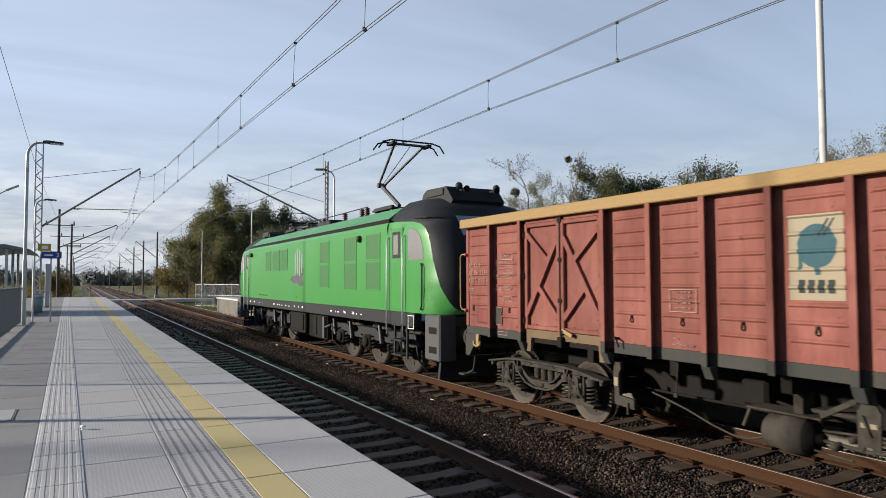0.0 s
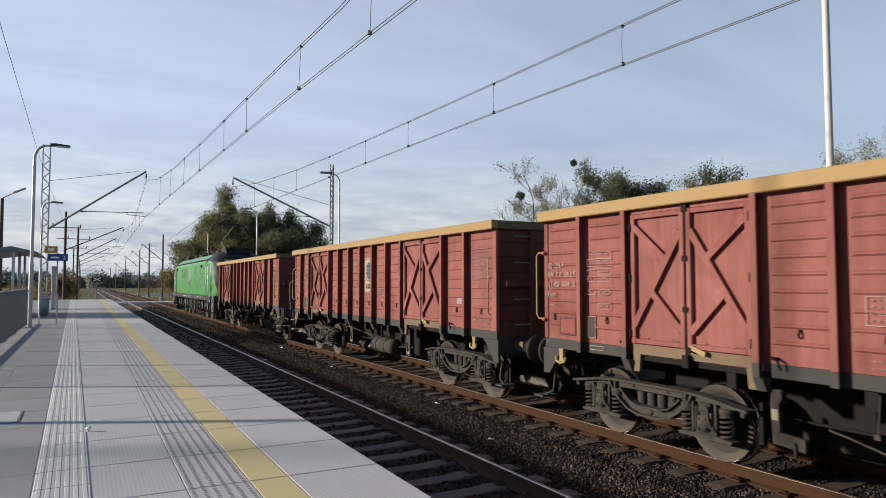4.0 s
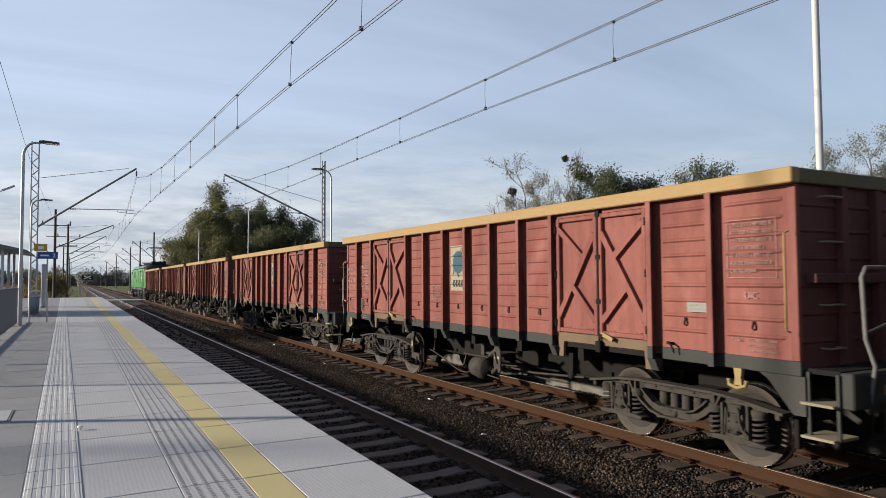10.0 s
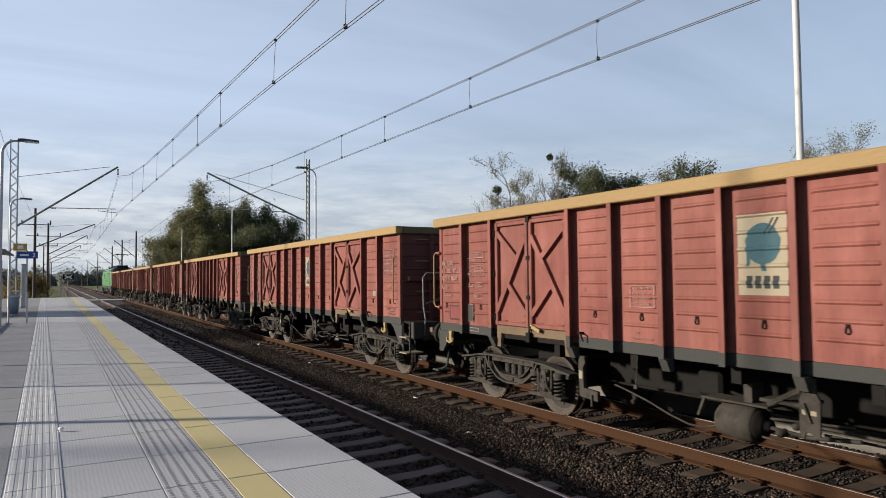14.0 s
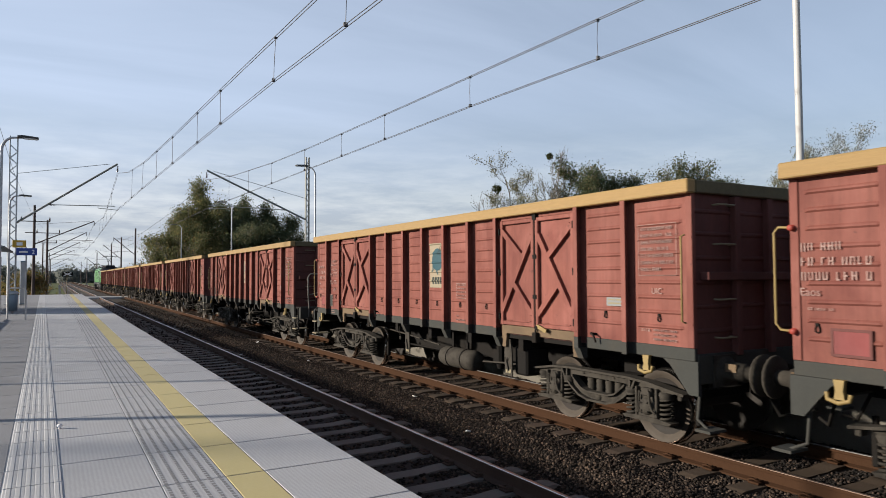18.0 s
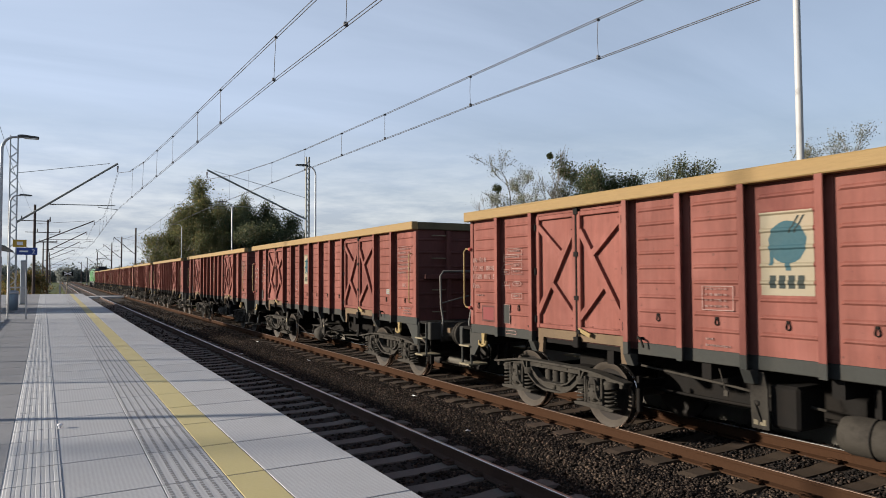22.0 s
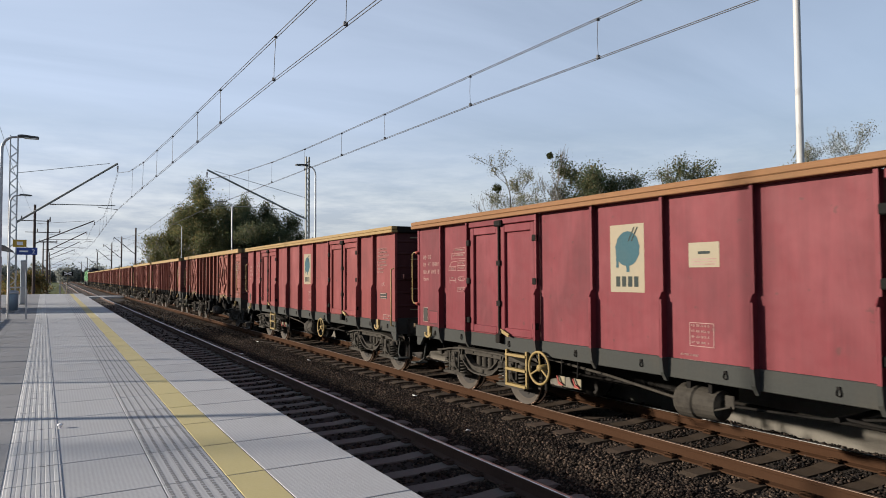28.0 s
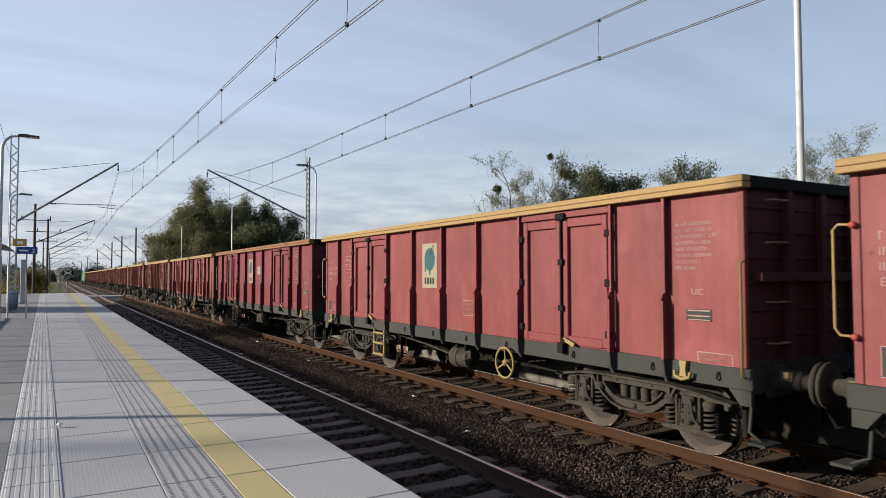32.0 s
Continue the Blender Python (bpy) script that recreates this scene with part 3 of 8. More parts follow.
def stones(name, count, x0, x1, y0, y1, height, size, seed, bias=1.0, mat=None, word="dark broken track ballast stones between the rails"):
    """Loose broken stones, thinning out with distance from the platform end of the view."""
    g = np.random.default_rng(seed)
    base = np.array([(0, 0, 1), (0.9, 0, 0.2), (0.25, 0.85, 0.15), (-0.75, 0.5, 0.2), (-0.7, -0.6, 0.1), (0.3, -0.85, 0.25), (0, 0, -0.8)])
    tri = np.array([(0, 1, 2), (0, 2, 3), (0, 3, 4), (0, 4, 5), (0, 5, 1), (6, 2, 1), (6, 3, 2), (6, 4, 3), (6, 5, 4), (6, 1, 5)])
    xs = g.uniform(x0, x1, count)
    ys = y0 + (y1 - y0) * g.uniform(0, 1, count) ** bias
    r = size * g.uniform(0.55, 1.35, count)
    a = g.uniform(0, math.tau, count)
    jit = g.uniform(0.65, 1.25, (count, 7, 3))
    p = base[None] * jit
    ca, sa = np.cos(a)[:, None], np.sin(a)[:, None]
    tilt = g.uniform(-0.6, 0.6, count)[:, None]
    px, py, pz = p[..., 0] * ca - p[..., 1] * sa, p[..., 0] * sa + p[..., 1] * ca, p[..., 2]
    py, pz = py * np.cos(tilt) - pz * np.sin(tilt), py * np.sin(tilt) + pz * np.cos(tilt)
    zs = np.array([height(x, y) for x, y in zip(xs, ys)]) + r * g.uniform(-0.2, 0.55, count)
    v = np.stack([xs[:, None] + px * r[:, None], ys[:, None] + py * r[:, None], zs[:, None] + pz * r[:, None] * 0.75], -1).reshape(-1, 3)
    f = (np.arange(count)[:, None, None] * 7 + tri[None]).reshape(-1, 3)
    me = bpy.data.meshes.new(name)
    me.vertices.add(len(v)); me.vertices.foreach_set("co", v.ravel())
    me.loops.add(f.size); me.loops.foreach_set("vertex_index", f.ravel().astype(np.int32))
    me.polygons.add(len(f)); me.polygons.foreach_set("loop_start", np.arange(0, f.size, 3, dtype=np.int32))
    me.update(); me.validate()
    me.materials.append(mat or M_STONE)
    return tagged(new(name, me), word, "ballast", "", "stuff")


def bed_height(x, y):
    k = math.floor((y + 3) / 0.6 + 0.5)
    gap = abs(y + 3 - k * 0.6)
    on_sleeper = gap < 0.14 and (abs(x - NEAR) < 1.25 or abs(x - FAR) < 1.25)
    mid = 3.66
    heap = 0.11 * math.exp(-((x - mid) / 0.42) ** 2)
    return BED + heap - (0.05 if on_sleeper else 0.0) + 0.025 * noise.noise((x * 1.7, y * 1.7, 0))


stones("ballast_stones", 85000, 2.05, 4.95, 2.5, 30, bed_height, 0.022, 11, 1.5)
stones("ballast_stones", 45000, 4.9, 7.3, 3.5, 30, bed_height, 0.024, 14, 1.4, M_STONE_DARK, "darker ballast stones under the far rails")
stones("ballast_stones", 16000, 0.2, 7.2, -9, 3.2, bed_height, 0.028, 15)
stones("ballast_stones", 12000, 0.15, 2.4, 3.5, 26, bed_height, 0.028, 12, 1.3)
stones("ballast_stones", 9000, 0.2, 7.2, 26, 70, bed_height, 0.055, 13, 1.2)

# platform: body, then paving piece by piece
STEP = 0.9
platform = thing("platform", "pale concrete station platform with tactile strips", "platform", kind="structure")
part("platform_body", Shape().box(-6.2, -0.12, -40, 64, GROUND - 0.1, -0.06), M_CONCRETE, platform)
part("platform_wall", Shape().box(-0.16, -0.06, -40, 64, GROUND - 0.1, -0.1), M_CONCRETE, platform)
part("jointing", Shape().box(-6.2, -0.1, -40, 64, -0.07, -0.003), M_JOINT, platform)
part("rear_paving", Shape().box(-6.2, 0.0, -40, -7.3, -0.06, 0.0), M_PAVER, platform)
G = 0.006
SKEW = -0.0135   # the guide strip drifts away from the platform's edge


def block(x0, x1, long, c=0.004):
    return Shape().box(x0 + 0.0015, x1 - 0.0015, G, long - G, -0.06, 0, c)


edge_me = block(-0.67, 0.0, STEP, 0.006).data("edge_slab", M_SLAB)
line_me = block(-0.93, -0.67, STEP).data("yellow_slab", M_LINE)
mid_me = block(-3.0, -1.33, STEP).data("paving_slab", M_SLAB)
warn_me = block(-1.33, -0.93, STEP).data("warning_slab", M_SLAB)
s = Shape()
for i in range(6):
    for j in range(17):
        x, y = -1.3 + i * 0.0665, 0.03 + j * 0.0535
        s.box(x - 0.01, x + 0.012, y - 0.017, y + 0.017, 0.0, 0.0014)
dots_me = s.data("tactile_dots", M_DOT)
s = Shape()
for i in range(6):
    x = -1.3 + i * 0.0665
    s.box(x - 0.005, x + 0.008, 0.01, STEP - 0.01, 0.0, 0.0012)
ribs_me = s.data("tactile_ribs", M_DOT)
guide_me = block(-2.2, -1.87, STEP / 2).data("guide_slab", M_WHITE_STRIP)
s = Shape()
for i in range(6):
    x = -2.165 + i * 0.0525
    s.prism([(x - 0.016, 0), (x + 0.016, 0), (x + 0.011, 0.0018), (x - 0.011, 0.0018)], "y", 0.006, STEP / 2 - 0.006)
guide_rib_me = s.data("guide_ribs", M_WHITE_STRIP)
s = Shape()
for i in range(5):
    x = -2.139 + i * 0.0525
    s.box(x - 0.0085, x + 0.0085, 0.006, STEP / 2 - 0.006, 0.0, 0.0008)
guide_gap_me = s.data("guide_grooves", M_SLAB)
paver_me = [block(-2.77, -2.205, STEP).data("paver", M_PAVER), block(-3.34, -2.77, STEP).data("paver", M_PAVER), block(-6.2, -3.34, STEP).data("paver", M_PAVER)]
for k in range(-8, 70):
    y = k * STEP + 0.175
    part("edge_slab", None, None, platform, at=(0, y, 0), data=edge_me)
    part("yellow_slab", None, None, platform, at=(0, y, 0.0), data=line_me)
    part("paving_slab", None, None, platform, at=(0, y, 0), data=mid_me)
    q = part("warning_slab", None, None, platform, at=(0, y, 0), data=warn_me)
    part("tactile_dots" if y < 7.2 else "tactile_ribs", None, None, q, data=dots_me if y < 7.2 else ribs_me)["kind"] = "stuff"
    for h in (0, STEP / 2):
        q = part("guide_slab", None, None, platform, at=pose(SKEW * (y + h - 4.5), y + h, 0.004, 0, 0, -math.degrees(SKEW)), data=guide_me)
        part("guide_ribs", None, None, q, data=guide_rib_me)["kind"] = "stuff"
        part("guide_grooves", None, None, q, data=guide_gap_me)["kind"] = "stuff"
    for i, me in enumerate(paver_me):
        part("paver", None, None, platform, at=pose(SKEW * (y - 4.5), y + (0.45 if i == 1 else 0), 0.002, 0, 0, -math.degrees(SKEW)), data=me)
hatch = thing("manhole_cover", "pale concrete cable duct cover set in the paving", "cover", at=(-2.66, 7.98, 0.003))
part("cover_slab", Shape().box(-0.17, 0.17, -0.31, 0.31, -0.02, 0.006, 0.004), M_SLAB, hatch)
part("cover_frame", Shape().box(-0.185, -0.173, -0.325, 0.325, -0.02, 0.004).box(0.173, 0.185, -0.325, 0.325, -0.02, 0.004)
     .box(-0.173, 0.173, -0.325, -0.313, -0.02, 0.004).box(-0.173, 0.173, 0.313, 0.325, -0.02, 0.004), M_JOINT, hatch)
solid("survey_bolt", Shape().lathe([(0.001, 0.035), (0.02, 0.033), (0.024, 0.02), (0.012, 0.012), (0.012, -0.01)], (-1.885, 6.9, 0.004), "z", 10), M_SIGNWHITE,
      "small white survey bolt in the paving joint", "bolt")

# second platform behind the far track
far_platform = thing("far_platform", "grey concrete platform behind the far track", "platform", kind="structure")
part("far_wall", Shape().box(7.36, 7.55, -40, 53.5, GROUND - 0.1, -0.02), M_WALL, far_platform)
part("far_fill", Shape().box(7.55, 11.2, -40, 53.5, GROUND - 0.1, -0.02), M_CONCRETE, far_platform)
me = Shape().box(7.3, 8.1, 0.005, 1.95, -0.02, 0.1, 0.006).data("edge_slab", M_SLAB)
me2 = Shape().box(8.106, 11.2, 0.005, 1.95, -0.02, 0.1, 0.006).data("paving_slab", M_PAVER)
for k in range(34):
    part("edge_slab", None, None, far_platform, at=(0, -13 + 1.96 * k, 0), data=me)
    part("paving_slab", None, None, far_platform, at=(0, -13 + 1.96 * k, 0), data=me2)
s = Shape()
far_fence = thing("railing", "grey steel railing at the back of the far platform", "railing", at=(11.0, 0, 0.1))
post_me = Shape().box(-0.03, 0.03, -0.03, 0.03, 0, 1.15).data("post", M_GALV)
for k in range(30):
    part("post", None, None, far_fence, at=(0, -5 + k * 2.0, 0), data=post_me)
for z in (0.12, 0.62, 1.12):
    part("rail", Shape().box(-0.02, 0.02, -5, 53, z - 0.02, z + 0.02), M_GALV, far_fence)
s = Shape()
for k in range(480):
    s.box(-0.006, 0.006, -5 + k * 0.12, -5 + k * 0.12 + 0.012, 0.14, 1.1)
part("bars", s, M_GALV, far_fence)["kind"] = "stuff"

# level crossing beyond the platform
crossing = thing("level_crossing", "pale concrete panels of a level crossing over both tracks", "crossing", kind="structure")
for x0, x1 in ((-4, 0.82), (0.98, 2.31), (2.47, 4.84), (5.0, 6.33), (6.5, 14)):
    for k in range(2):
        part("crossing_panel", Shape().box(x0, x1, 84 + k * 2.6, 86.55 + k * 2.6, RAIL - 0.3, RAIL - 0.004, 0.01), M_SLAB, crossing)
solid("road", Shape().box(-60, -4.05, 83.5, 89.5, GROUND - 0.1, RAIL - 0.06).box(14.05, 80, 83.5, 89.5, GROUND - 0.1, RAIL - 0.06), M_PAVER, "narrow grey asphalt road at the crossing", "road", kind="structure")

# ---- the train ----
WAGON_LONG = 12.72


def wheelset(bogie, y):
    s = Shape()
    for g in (-1, 1):
        s.lathe([(0.001, g * 0.86), (0.1, g * 0.86), (0.11, g * 0.8), (0.36, g * 0.77), (0.385, g * 0.81), (0.455, g * 0.82)], (0, 0, 0), "x", 28)
        s.lathe([(0.1, g * 0.68), (0.36, g * 0.72), (0.385, g * 0.69), (0.485, g * 0.69), (0.485, g * 0.705), (0.463, g * 0.722)], (0, 0, 0), "x", 28)
        for k in range(3):
            a = k * math.tau / 3 + 0.4
            s.box(g * 0.775, g * 0.79, 0.26 * math.cos(a) - 0.03, 0.26 * math.cos(a) + 0.03, 0.26 * math.sin(a) - 0.03, 0.26 * math.sin(a) + 0.03)
    s.lathe([(0.085, -0.7), (0.085, 0.7)], (0, 0, 0), "x", 12)
    ob = part("wheelset", s, M_WHEEL, bogie, "rusty steel wheelset", (0, y, 0.46))
    t = Shape()
    for g in (-1, 1):
        t.lathe([(0.455, g * 0.822), (0.462, g * 0.80), (0.463, g * 0.72)], (0, 0, 0), "x", 28)
    # the polished running surface belongs to the same wheels: joined as a second material
    n = len(s.v)
    s2 = Shape()
    s2.v, s2.f, s2.s = s.v + t.v, s.f + [tuple(i + n for i in q) for q in t.f], s.s + t.s
    full = s2.data("wheelset", M_WHEEL)
    full.materials.append(M_TREAD)
    full.materials.append(M_RIM)
    for p in full.polygons:
        c = p.center
        far = math.hypot(c.y, c.z)
        if abs(abs(c.x) - 0.77) < 0.06 and far > 0.45:
            p.material_index = 1
        elif far > 0.37 and abs(c.x) > 0.74:
            p.material_index = 2
    ob.data = full
    return ob


def bogie_frame(g):
    """One cast side: a top chord with turned-out tips, a hanging bow below it and a window between them."""
    def bow(pts, x0, x1, thick):
        for a, b in zip(pts, pts[1:]):
            s.slab((g * (x0 + x1) / 2, a[0], a[1]), (g * (x0 + x1) / 2, b[0], b[1]), x1 - x0, thick)
    s = Shape()
    # top chord: flat over the middle, stepping down over the axle boxes
    bow([(-1.5, 0.705), (-1.3, 0.73), (-0.95, 0.785), (-0.6, 0.81), (0.6, 0.81), (0.95, 0.785), (1.3, 0.73), (1.5, 0.705)], 0.955, 1.125, 0.03)
    s.prism([(-1.34, 0.71), (-0.95, 0.77), (-0.6, 0.795), (0.6, 0.795), (0.95, 0.77), (1.34, 0.71), (1.2, 0.65), (0.78, 0.66), (0.66, 0.715), (-0.66, 0.715), (-0.78, 0.66), (-1.2, 0.65)],
            "x", g * 1.0, g * 1.06)
    # hanging bow with an inner and an outer lip
    outer = [(-0.72, 0.79), (-0.66, 0.68), (-0.52, 0.55), (-0.36, 0.45), (-0.18, 0.405), (0.18, 0.405), (0.36, 0.45), (0.52, 0.55), (0.66, 0.68), (0.72, 0.79)]
    inner = [(-0.52, 0.705), (-0.47, 0.655), (-0.33, 0.55), (-0.2, 0.515), (0.2, 0.515), (0.33, 0.55), (0.47, 0.655), (0.52, 0.705)]
    bow(outer, 0.965, 1.12, 0.028)
    bow(inner, 0.985, 1.105, 0.022)
    s.prism(outer + inner[::-1], "x", g * 1.02, g * 1.055)
    # bolster springs seen through the window
    for y in (-0.27, -0.09, 0.09, 0.27):
        s.lathe([(0.062, 0.5), (0.07, 0.53), (0.062, 0.56), (0.07, 0.59), (0.062, 0.62), (0.07, 0.65), (0.062, 0.69)], (g * 0.93, y, 0), "z", 8)
    # strengthening ribs, cast bosses and the centre pin
    for y in (-0.62, 0.62):
        s.box(g * 1.0, g * 1.11, y - 0.014, y + 0.014, 0.62, 0.79)
    s.lathe([(0.001, g * 1.085), (0.035, g * 1.08), (0.045, g * 1.05)], (0, 0, 0.46), "x", 10)
    for y in (-0.3, 0.3):
        s.lathe([(0.001, g * 1.075), (0.016, g * 1.075), (0.018, g * 1.05)], (0, y, 0.76), "x", 6)
    for y in (-1.42, 1.42):
        s.box(g * 0.97, g * 1.1, y - 0.03, y + 0.03, 0.63, 0.7, 0.008)
    return s


def axle_box(g):
    """Cast box on a spring plank, with guides, a ribbed cover and a bent damper link in front of it."""
    s = Shape()
    s.prism([(-0.13, 0.34), (0.13, 0.34), (0.15, 0.5), (0.11, 0.66), (-0.11, 0.66), (-0.15, 0.5)], "x", g * 0.95, g * 1.1)
    s.lathe([(0.001, g * 1.15), (0.08, g * 1.15), (0.1, g * 1.13), (0.115, g * 1.1)], (0, -0.01, 0.49), "x", 14)
    s.prism([(-0.4, 0.335), (-0.37, 0.3), (0.37, 0.3), (0.4, 0.335), (0.16, 0.36), (-0.16, 0.36)], "x", g * 0.955, g * 1.115)
    for y in (-0.165, 0.165):
        s.box(g * 0.99, g * 1.115, y - 0.018, y + 0.018, 0.36, 0.72, 0.006)
    s.box(g * 1.0, g * 1.13, -0.1, 0.07, 0.62, 0.72, 0.012)
    s.tube([(g * 1.13, -0.05, 0.7), (g * 1.15, -0.09, 0.66), (g * 1.155, -0.1, 0.55), (g * 1.15, -0.13, 0.46), (g * 1.14, -0.18, 0.42)], 0.017, 6)
    s.tube([(g * 1.13, 0.09, 0.68), (g * 1.14, 0.1, 0.4)], 0.013, 6)
    for a in (0.7, 2.3, 4.0, 5.5):
        s.lathe([(0.001, g * 1.165), (0.013, g * 1.165), (0.013, g * 1.14)], (0, -0.01 + 0.072 * math.cos(a), 0.49 + 0.072 * math.sin(a)), "x", 6)
    return s


def coil(r, z0, z1, turns, wire):
    n = int(turns * 10)
    return [(r * math.cos(k / 10 * math.tau), r * math.sin(k / 10 * math.tau), z0 + (z1 - z0) * k / n) for k in range(n + 1)]


BOGIE = {}


def bogie(parent, y):
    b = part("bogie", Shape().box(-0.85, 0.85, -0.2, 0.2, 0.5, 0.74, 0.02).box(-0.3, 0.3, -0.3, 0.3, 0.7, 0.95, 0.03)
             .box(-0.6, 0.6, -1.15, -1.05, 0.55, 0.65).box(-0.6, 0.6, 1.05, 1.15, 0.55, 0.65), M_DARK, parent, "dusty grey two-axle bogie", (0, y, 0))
    if not BOGIE:
        BOGIE["frame"] = {g: bogie_frame(g).data("side_frame", M_BOGIE) for g in (-1, 1)}
        BOGIE["box"] = {g: axle_box(g).data("axle_box", M_BOGIE) for g in (-1, 1)}
        BOGIE["spring"] = Shape().tube(coil(0.075, 0.345, 0.655, 5.5, 0.016), 0.0165, 5).data("coil_spring", M_BOGIE)
        BOGIE["shoe"] = Shape().box(-0.04, 0.04, -0.03, 0.03, 0.3, 0.62, 0.01).box(-0.03, 0.03, -0.02, 0.02, 0.6, 0.78).data("brake_block", M_DARK)
        BOGIE["cap"] = Shape().lathe([(0.001, 0.03), (0.09, 0.03), (0.1, 0.0), (0.085, -0.05)], (0, 0, 0.66), "z", 10).data("spring_cap", M_BOGIE)
    for g in (-1, 1):
        part("side_frame", None, None, b, data=BOGIE["frame"][g])
        for a in (-0.9, 0.9):
            part("axle_box", None, None, b, at=(0, a, 0), data=BOGIE["box"][g])
            for d in (-0.28, 0.28):
                part("coil_spring", None, None, b, at=(g * 1.04, a + d, 0), data=BOGIE["spring"])
                part("spring_cap", None, None, b, at=(g * 1.04, a + d, 0), data=BOGIE["cap"])
            for d in (-0.53, 0.53):
                part("brake_block", None, None, b, at=(g * 0.76, a + d, 0), data=BOGIE["shoe"])
    for a in (-0.9, 0.9):
        if "wheels" not in BOGIE:
            BOGIE["wheels"] = wheelset(b, a).data
        else:
            part("wheelset", None, None, b, "rusty steel wheelset", (0, a, 0.46), BOGIE["wheels"])
    return b


def bars(s, x, y0, z0, rows, high, gap, rng, side=-1):
    """Lines of small painted marks: each row is a list of word lengths."""
    z = z0
    for row in rows:
        y = y0
        for w in row:
            for k in range(max(1, round(w / (high * 0.66)))):
                top, low = z - high * rng.uniform(0.0, 0.06), z - high * rng.uniform(0.74, 0.82)
                kind = rng.random()
                s.box(x, x + side * 0.003, y, y - high * 0.13, top, low)
                if kind < 0.7:
                    s.box(x, x + side * 0.003, y - high * 0.32, y - high * 0.45, top, low)
                if kind > 0.3:
                    zz = rng.choice((top, (top + low) / 2 + high * 0.06, low + high * 0.12))
                    s.box(x, x + side * 0.003, y - high * 0.13, y - high * 0.32, zz, zz - high * 0.12)
                y -= high * 0.66
            y -= high * 0.55
        z -= gap
    return s


def frame_marks(s, x, y0, y1, z0, z1, w=0.012, side=-1):
    for a, b, c, d in ((y0, y1, z0, z0 - w), (y0, y1, z1 + w, z1), (y0, y0 - w, z0, z1), (y1 + w, y1, z0, z1)):
        s.box(x, x + side * 0.003, a, b, c, d)
    return s


def load_marks(s, x, shift, rng, rise=0.0):
    """The load table at a wagon's front: framed figures, a length bracket and plates."""
    def at(y):
        return y + shift
    n = len(s.v)
    for y0, y1, z0, z1 in ((-1.21, -1.6, 2.57, 2.475), (-1.11, -1.6, 2.475, 2.37), (-1.33, -1.6, 2.34, 2.25), (-1.33, -1.6, 2.25, 2.16), (-1.03, -1.27, 2.24, 2.16), (-1.32, -1.59, 1.865, 1.78)):
        frame_marks(s, x, at(y0), at(y1), z0, z1, 0.006)
        bars(s, x, at(y0 - 0.04), z0 - 0.02, [(abs(y1 - y0) - 0.1,)], 0.045, 0.1, rng)
    s.slab((x, at(-1.04), 2.24), (x, at(-1.12), 2.32), 0.005, 0.009)
    s.slab((x, at(-1.12), 2.32), (x, at(-1.3), 2.325), 0.005, 0.009)
    frame_marks(s, x, at(-1.06), at(-1.27), 1.985, 1.975, 0.007)
    for y in (-1.06, -1.265):
        s.box(x, x - 0.003, at(y), at(y - 0.007), 2.03, 1.93)
    for a, b in (((-1.34, 2.015), (-1.39, 2.05)), ((-1.39, 2.05), (-1.53, 2.05)), ((-1.53, 2.05), (-1.58, 2.015)), ((-1.58, 2.015), (-1.53, 1.98)), ((-1.53, 1.98), (-1.39, 1.98)), ((-1.39, 1.98), (-1.34, 2.015))):
        s.slab((x, at(a[0]), a[1]), (x, at(b[0]), b[1]), 0.005, 0.008)
    bars(s, x, at(-1.41), 2.035, [(0.1,)], 0.04, 0.06, rng)
    bars(s, x, at(-1.12), 2.05, [(0.08,)], 0.04, 0.06, rng)
    s.v[n:] = [(p[0], p[1], p[2] + rise) for p in s.v[n:]]
    return s


def text_part(words, size, x, y, z, mat, parent, label):
    """Letters painted on the side that faces the platform."""
    cu = bpy.data.curves.new("lettering", "FONT")
    cu.body, cu.size, cu.extrude = words, size, 0.001
    tmp = new("lettering", cu)
    me = bpy.data.meshes.new_from_object(tmp.evaluated_get(bpy.context.evaluated_depsgraph_get()))
    bpy.data.objects.remove(tmp)
    me.materials.clear()
    me.materials.append(mat)
    return part("lettering", None, None, parent, label, Matrix.Translation((x, y, z)) @ Euler((radians(90), 0, radians(-90))).to_matrix().to_4x4(), me)


